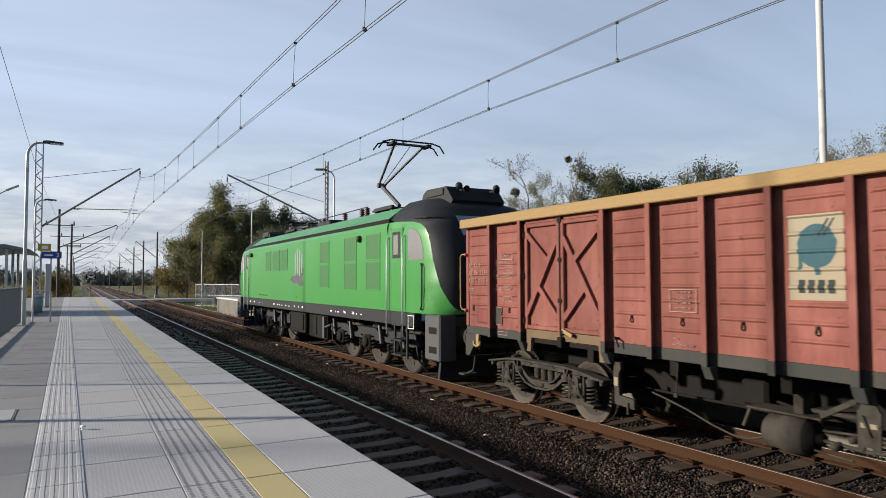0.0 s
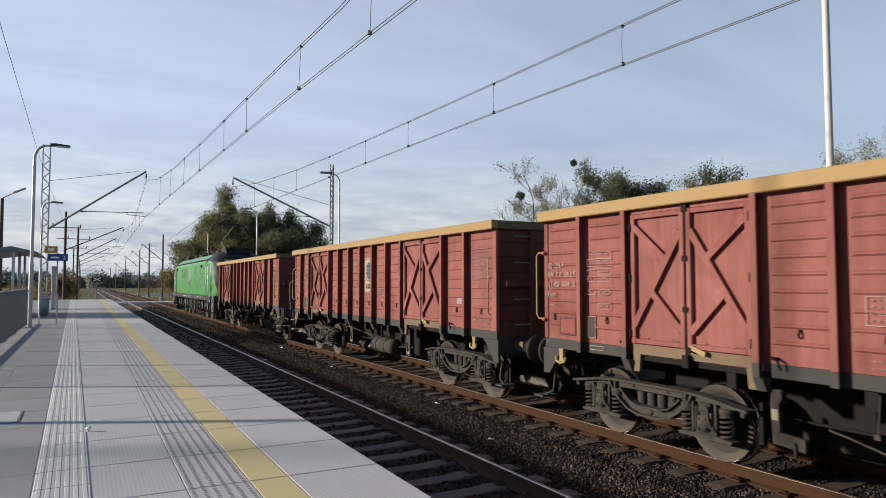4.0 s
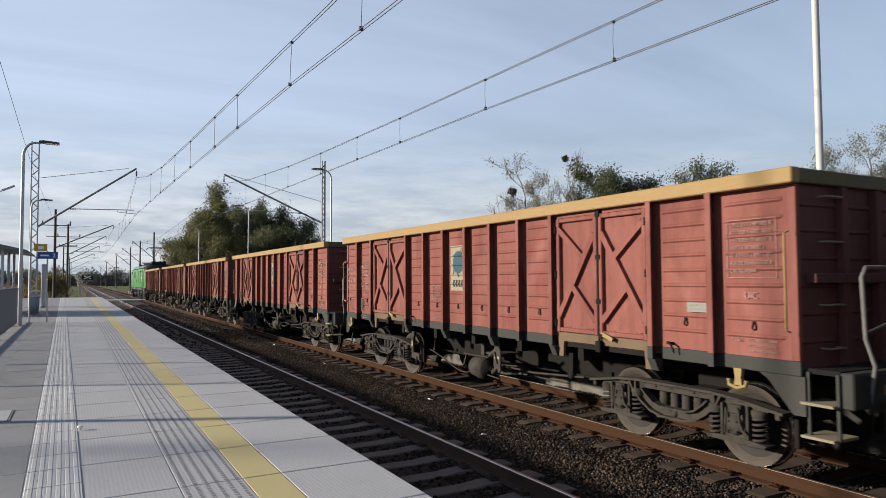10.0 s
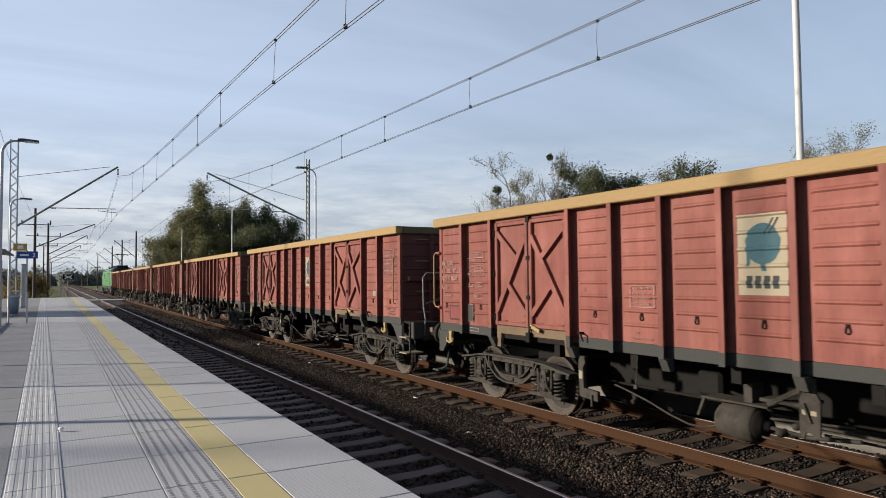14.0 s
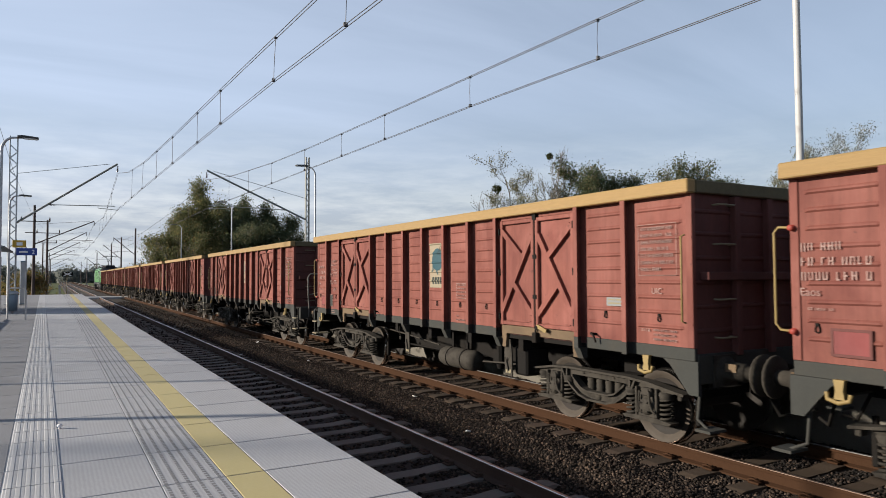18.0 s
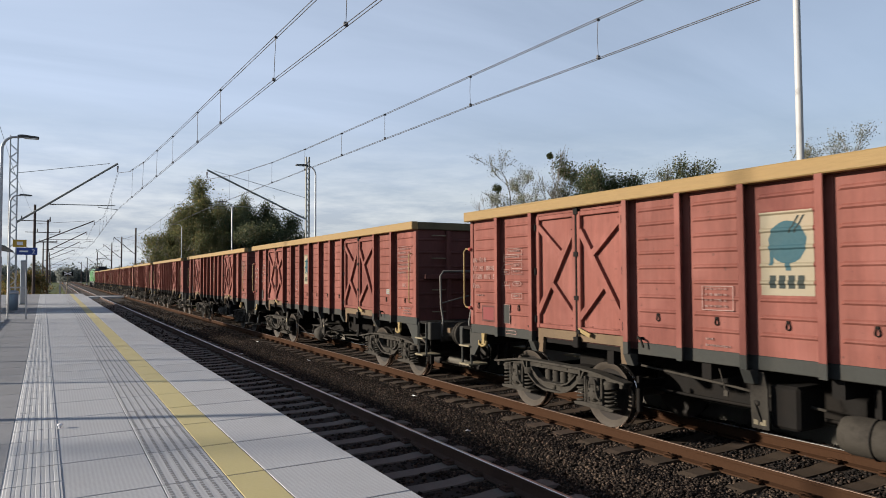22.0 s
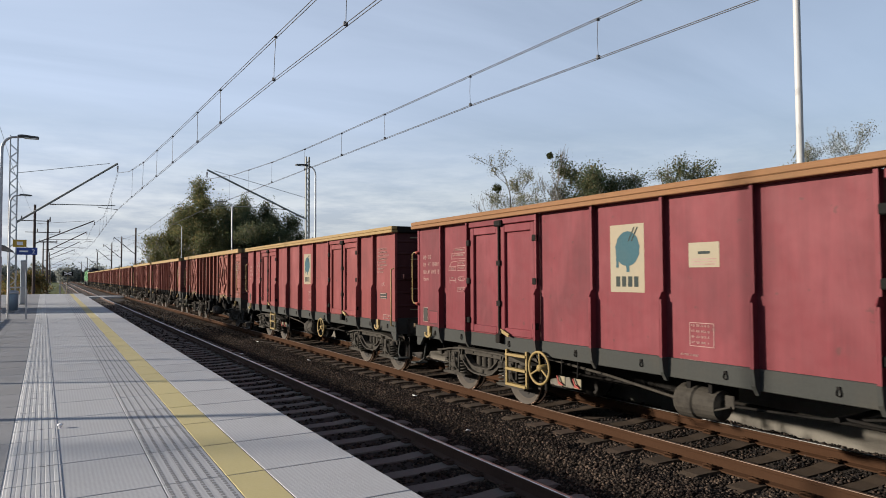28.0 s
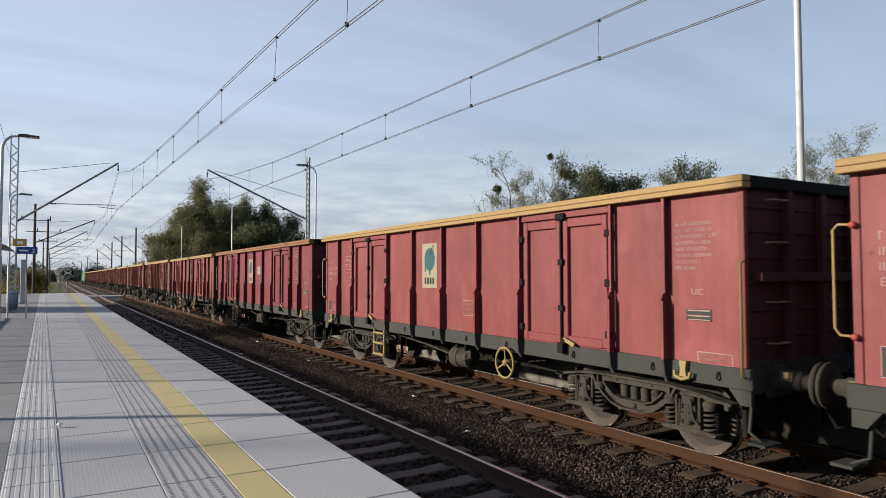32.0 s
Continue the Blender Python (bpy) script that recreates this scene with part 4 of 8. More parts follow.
def under_gear(w, tank, rng):
    """Frame beams, brake rods and air tank below the floor."""
    s = Shape().box(-0.2, 0.2, -WAGON_LONG + 0.2, -0.2, 0.86, 1.14)
    for y in (-0.3, -3.4, -4.9, -6.36, -7.8, -9.3, -12.4):
        s.box(-1.3, 1.3, y - 0.06, y + 0.06, 0.98, 1.16)
    part("underframe", s, M_DARK, w, "sooty shade-dark steel underframe")
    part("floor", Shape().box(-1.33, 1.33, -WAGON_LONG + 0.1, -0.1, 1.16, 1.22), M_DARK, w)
    kind = tank
    # girder deepened to block sun and sight of the far wall, keeping this black
    part("centre_sill", Shape().box(-0.1, 0.3, -3.2, -6.1 if kind == "red" else -9.4, 0.46, 1.16, 0.02), M_DARK, w, "deep sooty shade-dark centre girder")
    if kind == "red":
        part("brake_cylinder", Shape().lathe([(0.001, -6.95), (0.1, -6.94), (0.17, -6.9), (0.18, -6.62), (0.2, -6.6), (0.2, -6.38), (0.17, -6.34), (0.001, -6.33)], (-1.08, 0, 0.66), "y", 20, False),
             M_BOGIE, w, "dusty grey brake cylinder")
        part("cylinder_bracket", Shape().box(-1.2, -0.95, -6.56, -6.5, 0.8, 1.16).box(-1.2, -0.95, -6.85, -6.8, 0.8, 1.16), M_DARK, w)
        for y in (-4.4, -4.74):
            part("valve_plate", Shape().box(-1.33, -1.31, y - 0.08, y + 0.07, 0.56, 0.7, 0.005), M_STEP, w, "white valve handle plate")
            part("valve_handle", Shape().tube([(-1.36, y - 0.08, 0.58), (-1.37, y, 0.62), (-1.36, y + 0.05, 0.7)], 0.014, 5).box(-1.36, -1.335, y - 0.03, y + 0.03, 0.58, 0.62), M_VALVERED, w, "red valve handle")
            part("plate_hanger", Shape().tube([(-1.32, y, 0.72), (-1.32, y - 0.02, 1.0)], 0.012, 5), M_DARK, w)
        part("lever_plate", Shape().box(-1.34, -1.32, -7.24, -7.12, 0.7, 0.84, 0.01).tube([(-1.35, -7.2, 0.72), (-1.37, -7.02, 0.66)], 0.012, 5), M_BOGIE, w, "grey brake lever plate")
        part("brake_rod", Shape().tube([(-1.0, -3.6, 0.86), (-1.0, -5.0, 0.76), (-1.0, -6.3, 0.62)], 0.02, 6), M_BOGIE, w, "thin brake rod")
        part("brake_rod", Shape().tube([(-1.0, -7.0, 0.66), (-1.0, -8.0, 0.7), (-1.0, -8.9, 0.84)], 0.016, 6), M_DARK, w)
        part("wheel_spindle", Shape().tube([(-1.3, -8.3, 0.78), (-0.2, -8.3, 0.78)], 0.03, 6).tube([(-1.2, -8.3, 0.78), (-1.2, -9.4, 0.74)], 0.018, 6), M_DARK, w)
    elif kind in ("long", "mid"):
        # the tank and its lever plate sit further forward on one kind
        f = -6.4 if kind == "long" else -6.2
        y = -9.0 if kind == "long" else -5.56
        part("air_tank", Shape().lathe([(0.001, f - 1.24), (0.1, f - 1.23), (0.165, f - 1.18), (0.185, f - 1.1), (0.185, f - 0.13), (0.165, f - 0.05), (0.1, f - 0.01), (0.001, f)], (-1.0, 0, 0.61), "y", 24), M_BOGIE, w, "dusty grey brake air tank")
        for q in (f - 0.36, f - 0.86):
            part("tank_strap", Shape().tube([(-1.0 + 0.19 * math.cos(k), q, 0.61 + 0.19 * math.sin(k)) for k in np.linspace(0, math.tau, 20)[:-1]], 0.01, 4, closed=True).box(-1.02, -0.98, q - 0.03, q + 0.03, 0.8, 1.16), M_DARK, w)
        part("lever_plate", Shape().prism([(y + 0.05, 1.14), (y - 0.06, 1.14), (y - 0.1, 0.98), (y - 0.11, 0.56), (y + 0.08, 0.56), (y + 0.1, 0.92)], "x", -1.335, -1.315)
             .slab((-1.345, y - 0.03, 0.64), (-1.345, y + 0.05, 0.84), 0.02, 0.03, (1, 0, 0)).lathe([(0.001, -1.35), (0.03, -1.35), (0.03, -1.33)], (0, y + 0.02, 0.82), "x", 8), M_BOGIE, w, "grey brake changeover lever plate")
        part("lever_mark", Shape().box(-1.34, -1.336, y - 0.08, y - 0.01, 0.6, 0.66).box(-1.34, -1.336, y + 0.01, y + 0.06, 0.6, 0.65), M_STEP, w)
        if kind == "long":
            part("load_lever", Shape().prism([(-5.4, 1.14), (-5.5, 1.14), (-5.54, 0.98), (-5.56, 0.58), (-5.38, 0.58), (-5.36, 0.92)], "x", -1.335, -1.315)
                 .slab((-1.345, -5.5, 0.66), (-1.345, -5.43, 0.86), 0.02, 0.03, (1, 0, 0)), M_BOGIE, w, "grey load-changeover lever plate")
            part("lever_mark", Shape().box(-1.34, -1.336, -5.53, -5.47, 0.61, 0.66).box(-1.34, -1.336, -5.46, -5.41, 0.61, 0.66), M_STEP, w)
        part("valve_box", Shape().box(-1.25, -0.8, y - 0.38, y - 0.06, 0.58, 1.02, 0.03), M_DARK, w)
        part("brake_rod", Shape().tube([(-1.05, -3.7, 0.98), (-1.05, -5.0, 0.9), (-1.05, f + 0.1, 0.8)], 0.016, 6), M_BOGIE, w, "thin brake rod")
        part("brake_rod", Shape().tube([(-0.95, f - 1.3, 0.62), (-0.95, f - 1.9, 0.66), (-0.95, -9.3, 0.7)], 0.016, 6), M_BOGIE, w)
        part("release_handle", Shape().tube([(-1.34, -5.1, 1.12), (-1.36, -5.19, 0.88)], 0.007, 5).box(-1.37, -1.35, -5.22, -5.17, 0.84, 0.9), M_BOGIE, w)
        part("distributor_valve", Shape().box(-0.9, -0.65, f - 1.75, f - 1.5, 0.6, 0.95, 0.04).lathe([(0.001, 0.5), (0.07, 0.52), (0.09, 0.6)], (-0.78, f - 1.62, 0), "z", 10), M_DARK, w)
    else:
        part("brake_cylinder", Shape().lathe([(0.001, -5.94), (0.15, -5.95), (0.18, -5.98), (0.185, -6.14), (0.205, -6.16), (0.205, -6.4), (0.17, -6.42)], (-1.0, 0, 0.52), "y", 24),
             M_BOGIE, w, "dusty grey brake cylinder")
        part("cylinder_cover", Shape().lathe([(0.172, -6.41), (0.16, -6.46), (0.07, -6.47), (0.06, -6.56), (0.001, -6.56)], (-1.0, 0, 0.52), "y", 20), M_DARK, w, "sooty shade-dark cylinder end cover")
        part("cylinder_bracket", Shape().box(-1.16, -0.84, -6.62, -5.78, 0.735, 0.76, 0.006).box(-1.1, -0.9, -6.4, -6.3, 0.72, 1.16).box(-1.12, -0.7, -6.95, -6.5, 0.8, 0.84, 0.006)
             .slab((-1.1, -5.8, 0.75), (-1.1, -5.7, 0.52), 0.04, 0.03).slab((-1.12, -6.6, 0.78), (-1.12, -6.95, 0.98), 0.03, 0.05), M_BOGIE, w, "bent brake bracket plates")
        part("brake_link", Shape().tube([(-1.02, -6.5, 0.52), (-1.04, -7.0, 0.5), (-1.04, -7.5, 0.56)], 0.022, 6).tube([(-0.96, -6.5, 0.6), (-0.96, -7.4, 0.66)], 0.014, 6).tube([(-1.08, -6.5, 0.42), (-1.1, -6.9, 0.4)], 0.014, 6)
             .lathe([(0.001, -1.14), (0.04, -1.13), (0.045, -1.02)], (0, -6.72, 0.5), "x", 10).lathe([(0.001, -1.14), (0.035, -1.13), (0.04, -1.0)], (0, -6.9, 0.6), "x", 10), M_BOGIE, w, "greasy brake links")
        y = -7.18
        part("lever_plate", Shape().prism([(y + 0.05, 1.14), (y - 0.06, 1.14), (y - 0.07, 1.0), (y - 0.11, 0.93), (y - 0.1, 0.6), (y - 0.04, 0.56), (y - 0.02, 0.62), (y + 0.04, 0.62), (y + 0.06, 0.56), (y + 0.1, 0.6), (y + 0.1, 0.93), (y + 0.06, 1.0)], "x", -1.335, -1.31)
             .slab((-1.345, y - 0.02, 0.72), (-1.345, y + 0.05, 0.9), 0.02, 0.03, (1, 0, 0)), M_BOGIE, w, "grey brake changeover lever plate")
        part("lever_mark", Shape().box(-1.34, -1.336, y - 0.075, y - 0.015, 0.79, 0.835).box(-1.34, -1.336, y + 0.015, y + 0.07, 0.79, 0.835), M_STEP, w)
        y = -3.98
        part("load_lever", Shape().prism([(y + 0.06, 1.05), (y - 0.05, 1.05), (y - 0.06, 0.96), (y - 0.02, 0.9), (y - 0.03, 0.62), (y - 0.3, 0.6), (y - 0.3, 0.47), (y + 0.05, 0.5), (y + 0.07, 0.9)], "x", -1.35, -1.3)
             .tube([(-1.36, y - 0.2, 0.55), (-1.37, y - 0.21, 0.4)], 0.016, 6), M_BOGIE, w, "grey load-changeover lever box")
        part("lever_mark", Shape().box(-1.356, -1.351, y - 0.015, y + 0.055, 0.74, 0.85), M_STEP, w)
        part("brake_cable", Shape().tube([(-1.15, -4.4, 0.7), (-1.15, -4.6, 0.66), (-1.14, -4.95, 0.57), (-1.12, -5.3, 0.45), (-1.1, -5.55, 0.385), (-1.08, -5.75, 0.38), (-1.05, -5.95, 0.44)], 0.013, 6), M_BOGIE, w, "thin hanging brake cable")
        part("brake_rod", Shape().tube([(-0.9, -6.6, 0.6), (-0.9, -7.6, 0.58), (-0.9, -8.9, 0.66)], 0.018, 6).tube([(-0.8, -7.0, 0.5), (-0.8, -8.4, 0.5)], 0.014, 6), M_BOGIE, w)
        y = -8.62
        part("brake_lever", Shape().prism([(y - 0.05, 1.0), (y + 0.05, 1.0), (y + 0.04, 0.62), (y - 0.03, 0.6)], "x", -0.92, -0.88).lathe([(0.001, -0.94), (0.06, -0.94), (0.06, -0.86)], (0, y, 0.66), "x", 8), M_DARK, w)
        part("distributor_valve", Shape().box(-0.7, -0.4, -5.7, -5.35, 0.66, 0.98, 0.04).tube([(-0.55, -5.7, 0.74), (-0.7, -6.2, 0.7)], 0.02, 6), M_DARK, w)
        part("release_handle", Shape().tube([(-1.34, -5.0, 1.14), (-1.36, -4.98, 0.78)], 0.007, 5).box(-1.37, -1.35, -5.0, -4.95, 0.74, 0.79), M_BOGIE, w)
    part("brake_rod", Shape().tube([(-0.3, -3.2, 0.55), (-0.3, -9.5, 0.55)], 0.022, 6), M_DARK, w)
    part("air_reservoir", Shape().lathe([(0.001, -8.4), (0.15, -8.36), (0.19, -8.28), (0.19, -7.5), (0.15, -7.42), (0.001, -7.38)], (0.75, 0, 0.74), "y", 16), M_DARK, w)
    part("brake_beam", Shape().box(0.3, 0.36, -4.2, -8.6, 0.72, 0.9).tube([(0.5, -3.4, 0.66), (0.5, -9.3, 0.66)], 0.03, 6), M_DARK, w)


def hook(w, y, mat):
    part("tow_hook", Shape().prism([(y - 0.05, 1.18), (y + 0.05, 1.18), (y + 0.035, 1.08), (y + 0.05, 1.0), (y - 0.05, 1.0), (y - 0.035, 1.08)], "x", -1.42, -1.37)
         .tube([(-1.42, y - 0.11, 1.06), (-1.43, y - 0.1, 1.0), (-1.43, y, 0.97), (-1.43, y + 0.1, 1.0), (-1.42, y + 0.11, 1.06)], 0.022, 6), mat, w, "yellow cast towing hook")


def buffer_pair(w, y, d, reach):
    """Two buffers on a headstock at y; d is the outward direction along the track."""
    for x in (-0.875, 0.875):
        b = part("buffer", Shape().lathe([(0.17, 0), (0.17, d * 0.03), (0.11, d * 0.04), (0.11, d * 0.3), (0.085, d * 0.3), (0.085, d * (reach - 0.05))], (x, y, 1.04), "y", 16)
                 .box(x - 0.2, x + 0.2, y, y + d * 0.02, 0.86, 1.22), M_BOGIE, w, "dusty grey steel buffer")
        part("buffer_head", Shape().lathe([(0.08, d * (reach - 0.06)), (0.225, d * (reach - 0.045)), (0.235, d * (reach - 0.02)), (0.1, d * reach), (0.001, d * reach)], (x, y, 1.04), "y", 20), M_BOGIE, b)
        part("buffer_plate", Shape().slab((x - 0.105, y + d * 0.1, 1.09), (x - 0.105, y + d * 0.24, 1.09), 0.03, 0.09), M_SILL, b, "worn yellow buffer plate")
    part("coupling_hook", Shape().box(-0.04, 0.04, y, y + d * 0.35, 0.98, 1.08).tube([(0, y + d * 0.3, 1.02), (0, y + d * 0.42, 1.0), (0, y + d * 0.44, 1.12)], 0.03, 6)
         .tube([(0.05, y + d * 0.3, 1.0), (0.05, y + d * 0.38, 0.7), (-0.05, y + d * 0.38, 0.7), (-0.05, y + d * 0.3, 1.0)], 0.02, 6), M_DARK, w)
    for x in (-0.35, 0.35):
        part("brake_hose", Shape().tube([(x, y, 0.9), (x, y + d * 0.15, 0.82), (x * 0.8, y + d * 0.28, 0.5), (x * 0.6, y + d * 0.42, 0.55)], 0.022, 6), M_DARK, w)


def wagon_end(w, y, d, porch, paint):
    """End wall, headstock, buffers, steps; with or without a brakeman's porch."""
    edge = [(y - d * 0.1, 3.09), (y - d * 0.1, 1.22), (y - d * 0.07, 1.22)]
    for z in (1.5, 1.78, 2.06, 2.34, 2.62, 2.88):
        edge += [(y - d * 0.07, z - 0.03), (y - d * 0.05, z - 0.01), (y - d * 0.05, z + 0.01), (y - d * 0.07, z + 0.03)]
    s = Shape().prism(edge + [(y - d * 0.07, 3.09)], "x", -1.34, 1.34)
    part("end_wall", s, paint, w, "dark red end wall, soot and shade in its colour")
    for z in (1.42, 1.86, 2.5, 2.96):
        part("end_rung", Shape().tube([(-0.98, y - d * 0.06, z), (-0.98, y + d * 0.04, z), (-0.72, y + d * 0.04, z), (-0.72, y - d * 0.06, z)], 0.011, 6), M_STEP, w)
    for x in (-0.62, 0.0, 0.62):
        part("end_post", Shape().box(x - 0.05, x + 0.05, y - d * 0.07, y + d * 0.02, 1.2, 3.07, 0.01), paint, w)
    part("end_beam", Shape().box(-1.2, 1.33, y - d * 0.08, y + d * 0.05, 2.08, 2.18, 0.01), paint, w)
    hy = y + d * (0.44 if porch else -0.02)
    part("headstock", Shape().box(-1.3, 1.3, hy - d * 0.14, hy, 0.9, 1.24, 0.015), M_GREY, w, "grey headstock beam")
    buffer_pair(w, hy, d, 0.52)
    for g in (-1, 1):
        part("corner_bracket", Shape().prism([(y - d * 0.5, 1.164), (y, 1.164), (y, 0.78), (y - d * 0.13, 0.78), (y - d * 0.4, 1.1)], "x", g * 1.3, g * 1.352), M_GREY, w, "grey tapered corner bracket")
        if not porch:
            part("step", Shape().tube([(g * 1.2, y - d * 0.1, 0.8), (g * 1.25, y - d * 0.1, 0.5), (g * 1.28, y + d * 0.06, 0.42)], 0.02, 6)
                 .box(g * 1.12, g * 1.4, y - d * 0.02, y + d * 0.18, 0.40, 0.43), M_GREY, w, "iron shunter's step")
    if d > 0:
        part("handrail", Shape().tube([(-1.36, y - 0.08, 2.6), (-1.39, y + 0.06, 2.61), (-1.4, y + 0.1, 2.56), (-1.4, y + 0.1, 1.66), (-1.39, y + 0.06, 1.6), (-1.36, y - 0.08, 1.59)], 0.014, 8), M_YELLOW, w, "yellow grab rail")
        for z in (2.55, 1.54):
            part("rail_clamp", Shape().lathe([(0.001, -1.41), (0.03, -1.41), (0.035, -1.34)], (0, y - 0.07, z + 0.05), "x", 10), M_VALVERED, w, "red rail clamp")
    if not porch:
        if d > 0:
            part("handrail", Shape().tube([(-0.3, y + 0.02, 2.3), (-0.3, y + 0.09, 2.3), (-0.62, y + 0.09, 2.28), (-0.62, y + 0.02, 2.28)], 0.014, 6), M_BOGIE, w)
        return
    part("porch_deck", Shape().box(-1.3, 1.3, y, y + d * 0.32, 1.2, 1.25), M_DARK, w, "sooty shade-dark brakeman's porch deck")
    for g in (-1, 1):
        part("porch_rail", Shape().tube([(g * 1.05, y + d * 0.44, 0.95), (g * 1.05, y + d * 0.5, 1.3), (g * 1.05, y + d * 0.42, 1.55), (g * 1.05, y + d * 0.4, 2.14), (g * 0.98, y + d * 0.4, 2.23), (g * 0.25, y + d * 0.4, 2.23)], 0.022, 8), M_PORCH, w, "grey bent porch railing")
        part("porch_post", Shape().tube([(g * 0.25, y + d * 0.4, 1.2), (g * 0.25, y + d * 0.4, 2.23)], 0.02, 8), M_PORCH, w)
        for z in (0.6, 0.92):
            part("step", Shape().box(g * 1.0, g * 1.4, y - d * 0.03, y + d * 0.3, z - 0.014, z + 0.014, 0.004), M_STEP, w, "worn pale step board")
        part("step_hanger", Shape().box(g * 1.3, g * 1.33, y + d * 0.0, y + d * 0.03, 0.59, 1.22).box(g * 1.3, g * 1.33, y + d * 0.29, y + d * 0.32, 0.59, 1.22), M_GREY, w)
    part("brake_spindle", Shape().tube([(0.05, y + d * 0.3, 1.2), (0.05, y + d * 0.3, 2.36)], 0.026, 8).tube([(-0.22, y + d * 0.3, 2.5), (-0.2, y + d * 0.3, 2.38), (0.05, y + d * 0.3, 2.34), (0.28, y + d * 0.3, 2.38), (0.32, y + d * 0.3, 2.44)], 0.017, 6), M_PORCH, w, "hand brake spindle with crank")
    part("porch_bar", Shape().tube([(-1.05, y + d * 0.41, 1.6), (-0.4, y + d * 0.4, 1.74)], 0.014, 6).tube([(0.3, y + d * 0.4, 1.72), (1.05, y + d * 0.41, 1.6)], 0.014, 6), M_PORCH, w)


def side_profile(z0, z1, step=0.02):
    """Heights from z0 to z1 with the ribbed side sheet's bulge at each."""
    zs = {z0, z1}
    k = z0
    while k < z1:
        zs.add(round(k, 4))
        k += step
    for r in RIBS:
        zs |= {z for z in (r - 0.026, r - 0.008, r + 0.008, r + 0.026) if z0 < z < z1}

    def out(z):
        d = min(abs(z - r) for r in RIBS)
        return 0.017 * min(1.0, max(0.0, (0.026 - d) / 0.018))
    return [(z, out(z)) for z in sorted(zs)]


def painted(z0, z1, spans, x, ribbed):
    """Paint on the side sheet: spans(z) gives the stretches along the wagon that it covers at each height."""
    s = Shape()
    rows = side_profile(z0, z1) if ribbed else side_profile(z0, z1, 0.015)
    for (za, oa), (zb, ob) in zip(rows, rows[1:]):
        xa, xb = (x - oa, x - ob) if ribbed else (x, x)
        for (a0, a1), (b0, b1) in zip(spans(za), spans(zb)):
            s.add([(xa, a0, za), (xa, a1, za), (xb, b1, zb), (xb, b0, zb)], [(0, 1, 2, 3)])
    return s


def owner_sign(w, y, x=-1.3475, z0=1.93, z1=2.77, width=0.56, ribbed=True):
    """Cream panel with a blue leafy disc and a row of dark bars, painted over the ribs of the side."""
    p = part("owner_sign", painted(z0, z1, lambda z: [(y, y - width)], x, ribbed), M_CREAM, w, "cream owner panel with a blue round emblem")
    cy, cz, r = y - width / 2 - 0.01, z1 - 0.31, width * 0.355

    def disc(z):
        k = (z - cz) / (r * 1.08)
        h = r * math.sqrt(max(0.0, 1 - k * k)) * (1 + 0.03 * math.sin(z * 61))
        return [(cy + h, cy - h)]

    def twig(z, shift, low, high):
        q = (z - low) / (high - low)
        c = cy + shift - 0.1 * q
        return [(c + 0.011, c - 0.011)]
    part("emblem", painted(cz - r * 1.08, cz + r * 1.08, disc, x - 0.0015, ribbed), M_BLUE, p, "worn blue disc")
    part("emblem_foot", painted(cz - r * 1.42, cz - r * 0.9, lambda z: [(cy + 0.02, cy - 0.035)], x - 0.003, ribbed), M_BLUE, p)
    part("emblem_foot", painted(cz - r * 1.15, cz - r * 0.4, lambda z: [(cy + r * 0.95, cy + r * 0.74)], x - 0.003, ribbed), M_BLUE, p)
    for shift in (-0.02, -0.075):
        low, high = cz + r * 0.45, cz + r * 1.3
        part("emblem_twig", painted(low, high, lambda z: twig(z, shift, low, high), x - 0.003, ribbed), M_SIGNDARK, p)
    for i in range(4):
        a = y - width * (0.17 + i * 0.178)
        part("name_bar", painted(z0 + 0.07, z0 + 0.2, lambda z: [(a, a - width * 0.125)], x - 0.0015, ribbed), M_SIGNDARK, p)


RIBS = [1.53 + i * 0.176 for i in range(9)]
X_POSTS = (0.13, 1.02, 1.92, 3.85, 4.68, 5.50, 6.33, 7.16, 8.0, 8.84, 10.79, 11.68, 12.59)


def door_leaf_x(g, mirror):
    """Door leaf with a welded X brace, 0.9 m wide; runs from y = 0 backwards."""
    s = Shape()
    L, z0, z1 = 0.88, 1.37, 3.02
    s.box(g * 1.335, g * 1.36, 0, -L, z0, z1)
    for a, b in (((0, z0 + 0.03), (0, z1 - 0.03)), ((-L, z0 + 0.03), (-L, z1 - 0.03))):
        y = -0.04 if a[0] == 0 else -L + 0.04
        s.box(g * 1.36, g * 1.415, y - 0.035, y + 0.035, z0, z1, 0.008)
    for z in (z0 + 0.035, z1 - 0.035):
        s.box(g * 1.36, g * 1.41, -0.07, -L + 0.07, z - 0.03, z + 0.03, 0.008)
    # one long brace from corner to corner, and two short struts that meet it
    braces = (((0.93, 0.16), (0.06, 0.86)), ((0.07, 0.1), (0.66, 0.36)), ((0.4, 0.6), (0.93, 0.88)))
    for a, b in braces:
        ends = [(-L * (u if not mirror else 1 - u), z1 - (z1 - z0) * v) for u, v in (a, b)]
        s.slab((g * 1.386, *ends[0]), (g * 1.386, *ends[1]), 0.06, 0.085, (0, 0.6, 0.8))
    for y in (-0.2, -L + 0.2):
        s.box(g * 1.36, g * 1.375, y - 0.06, y + 0.06, z0 + 0.075, z0 + 0.085)
    return s


WAG = {}


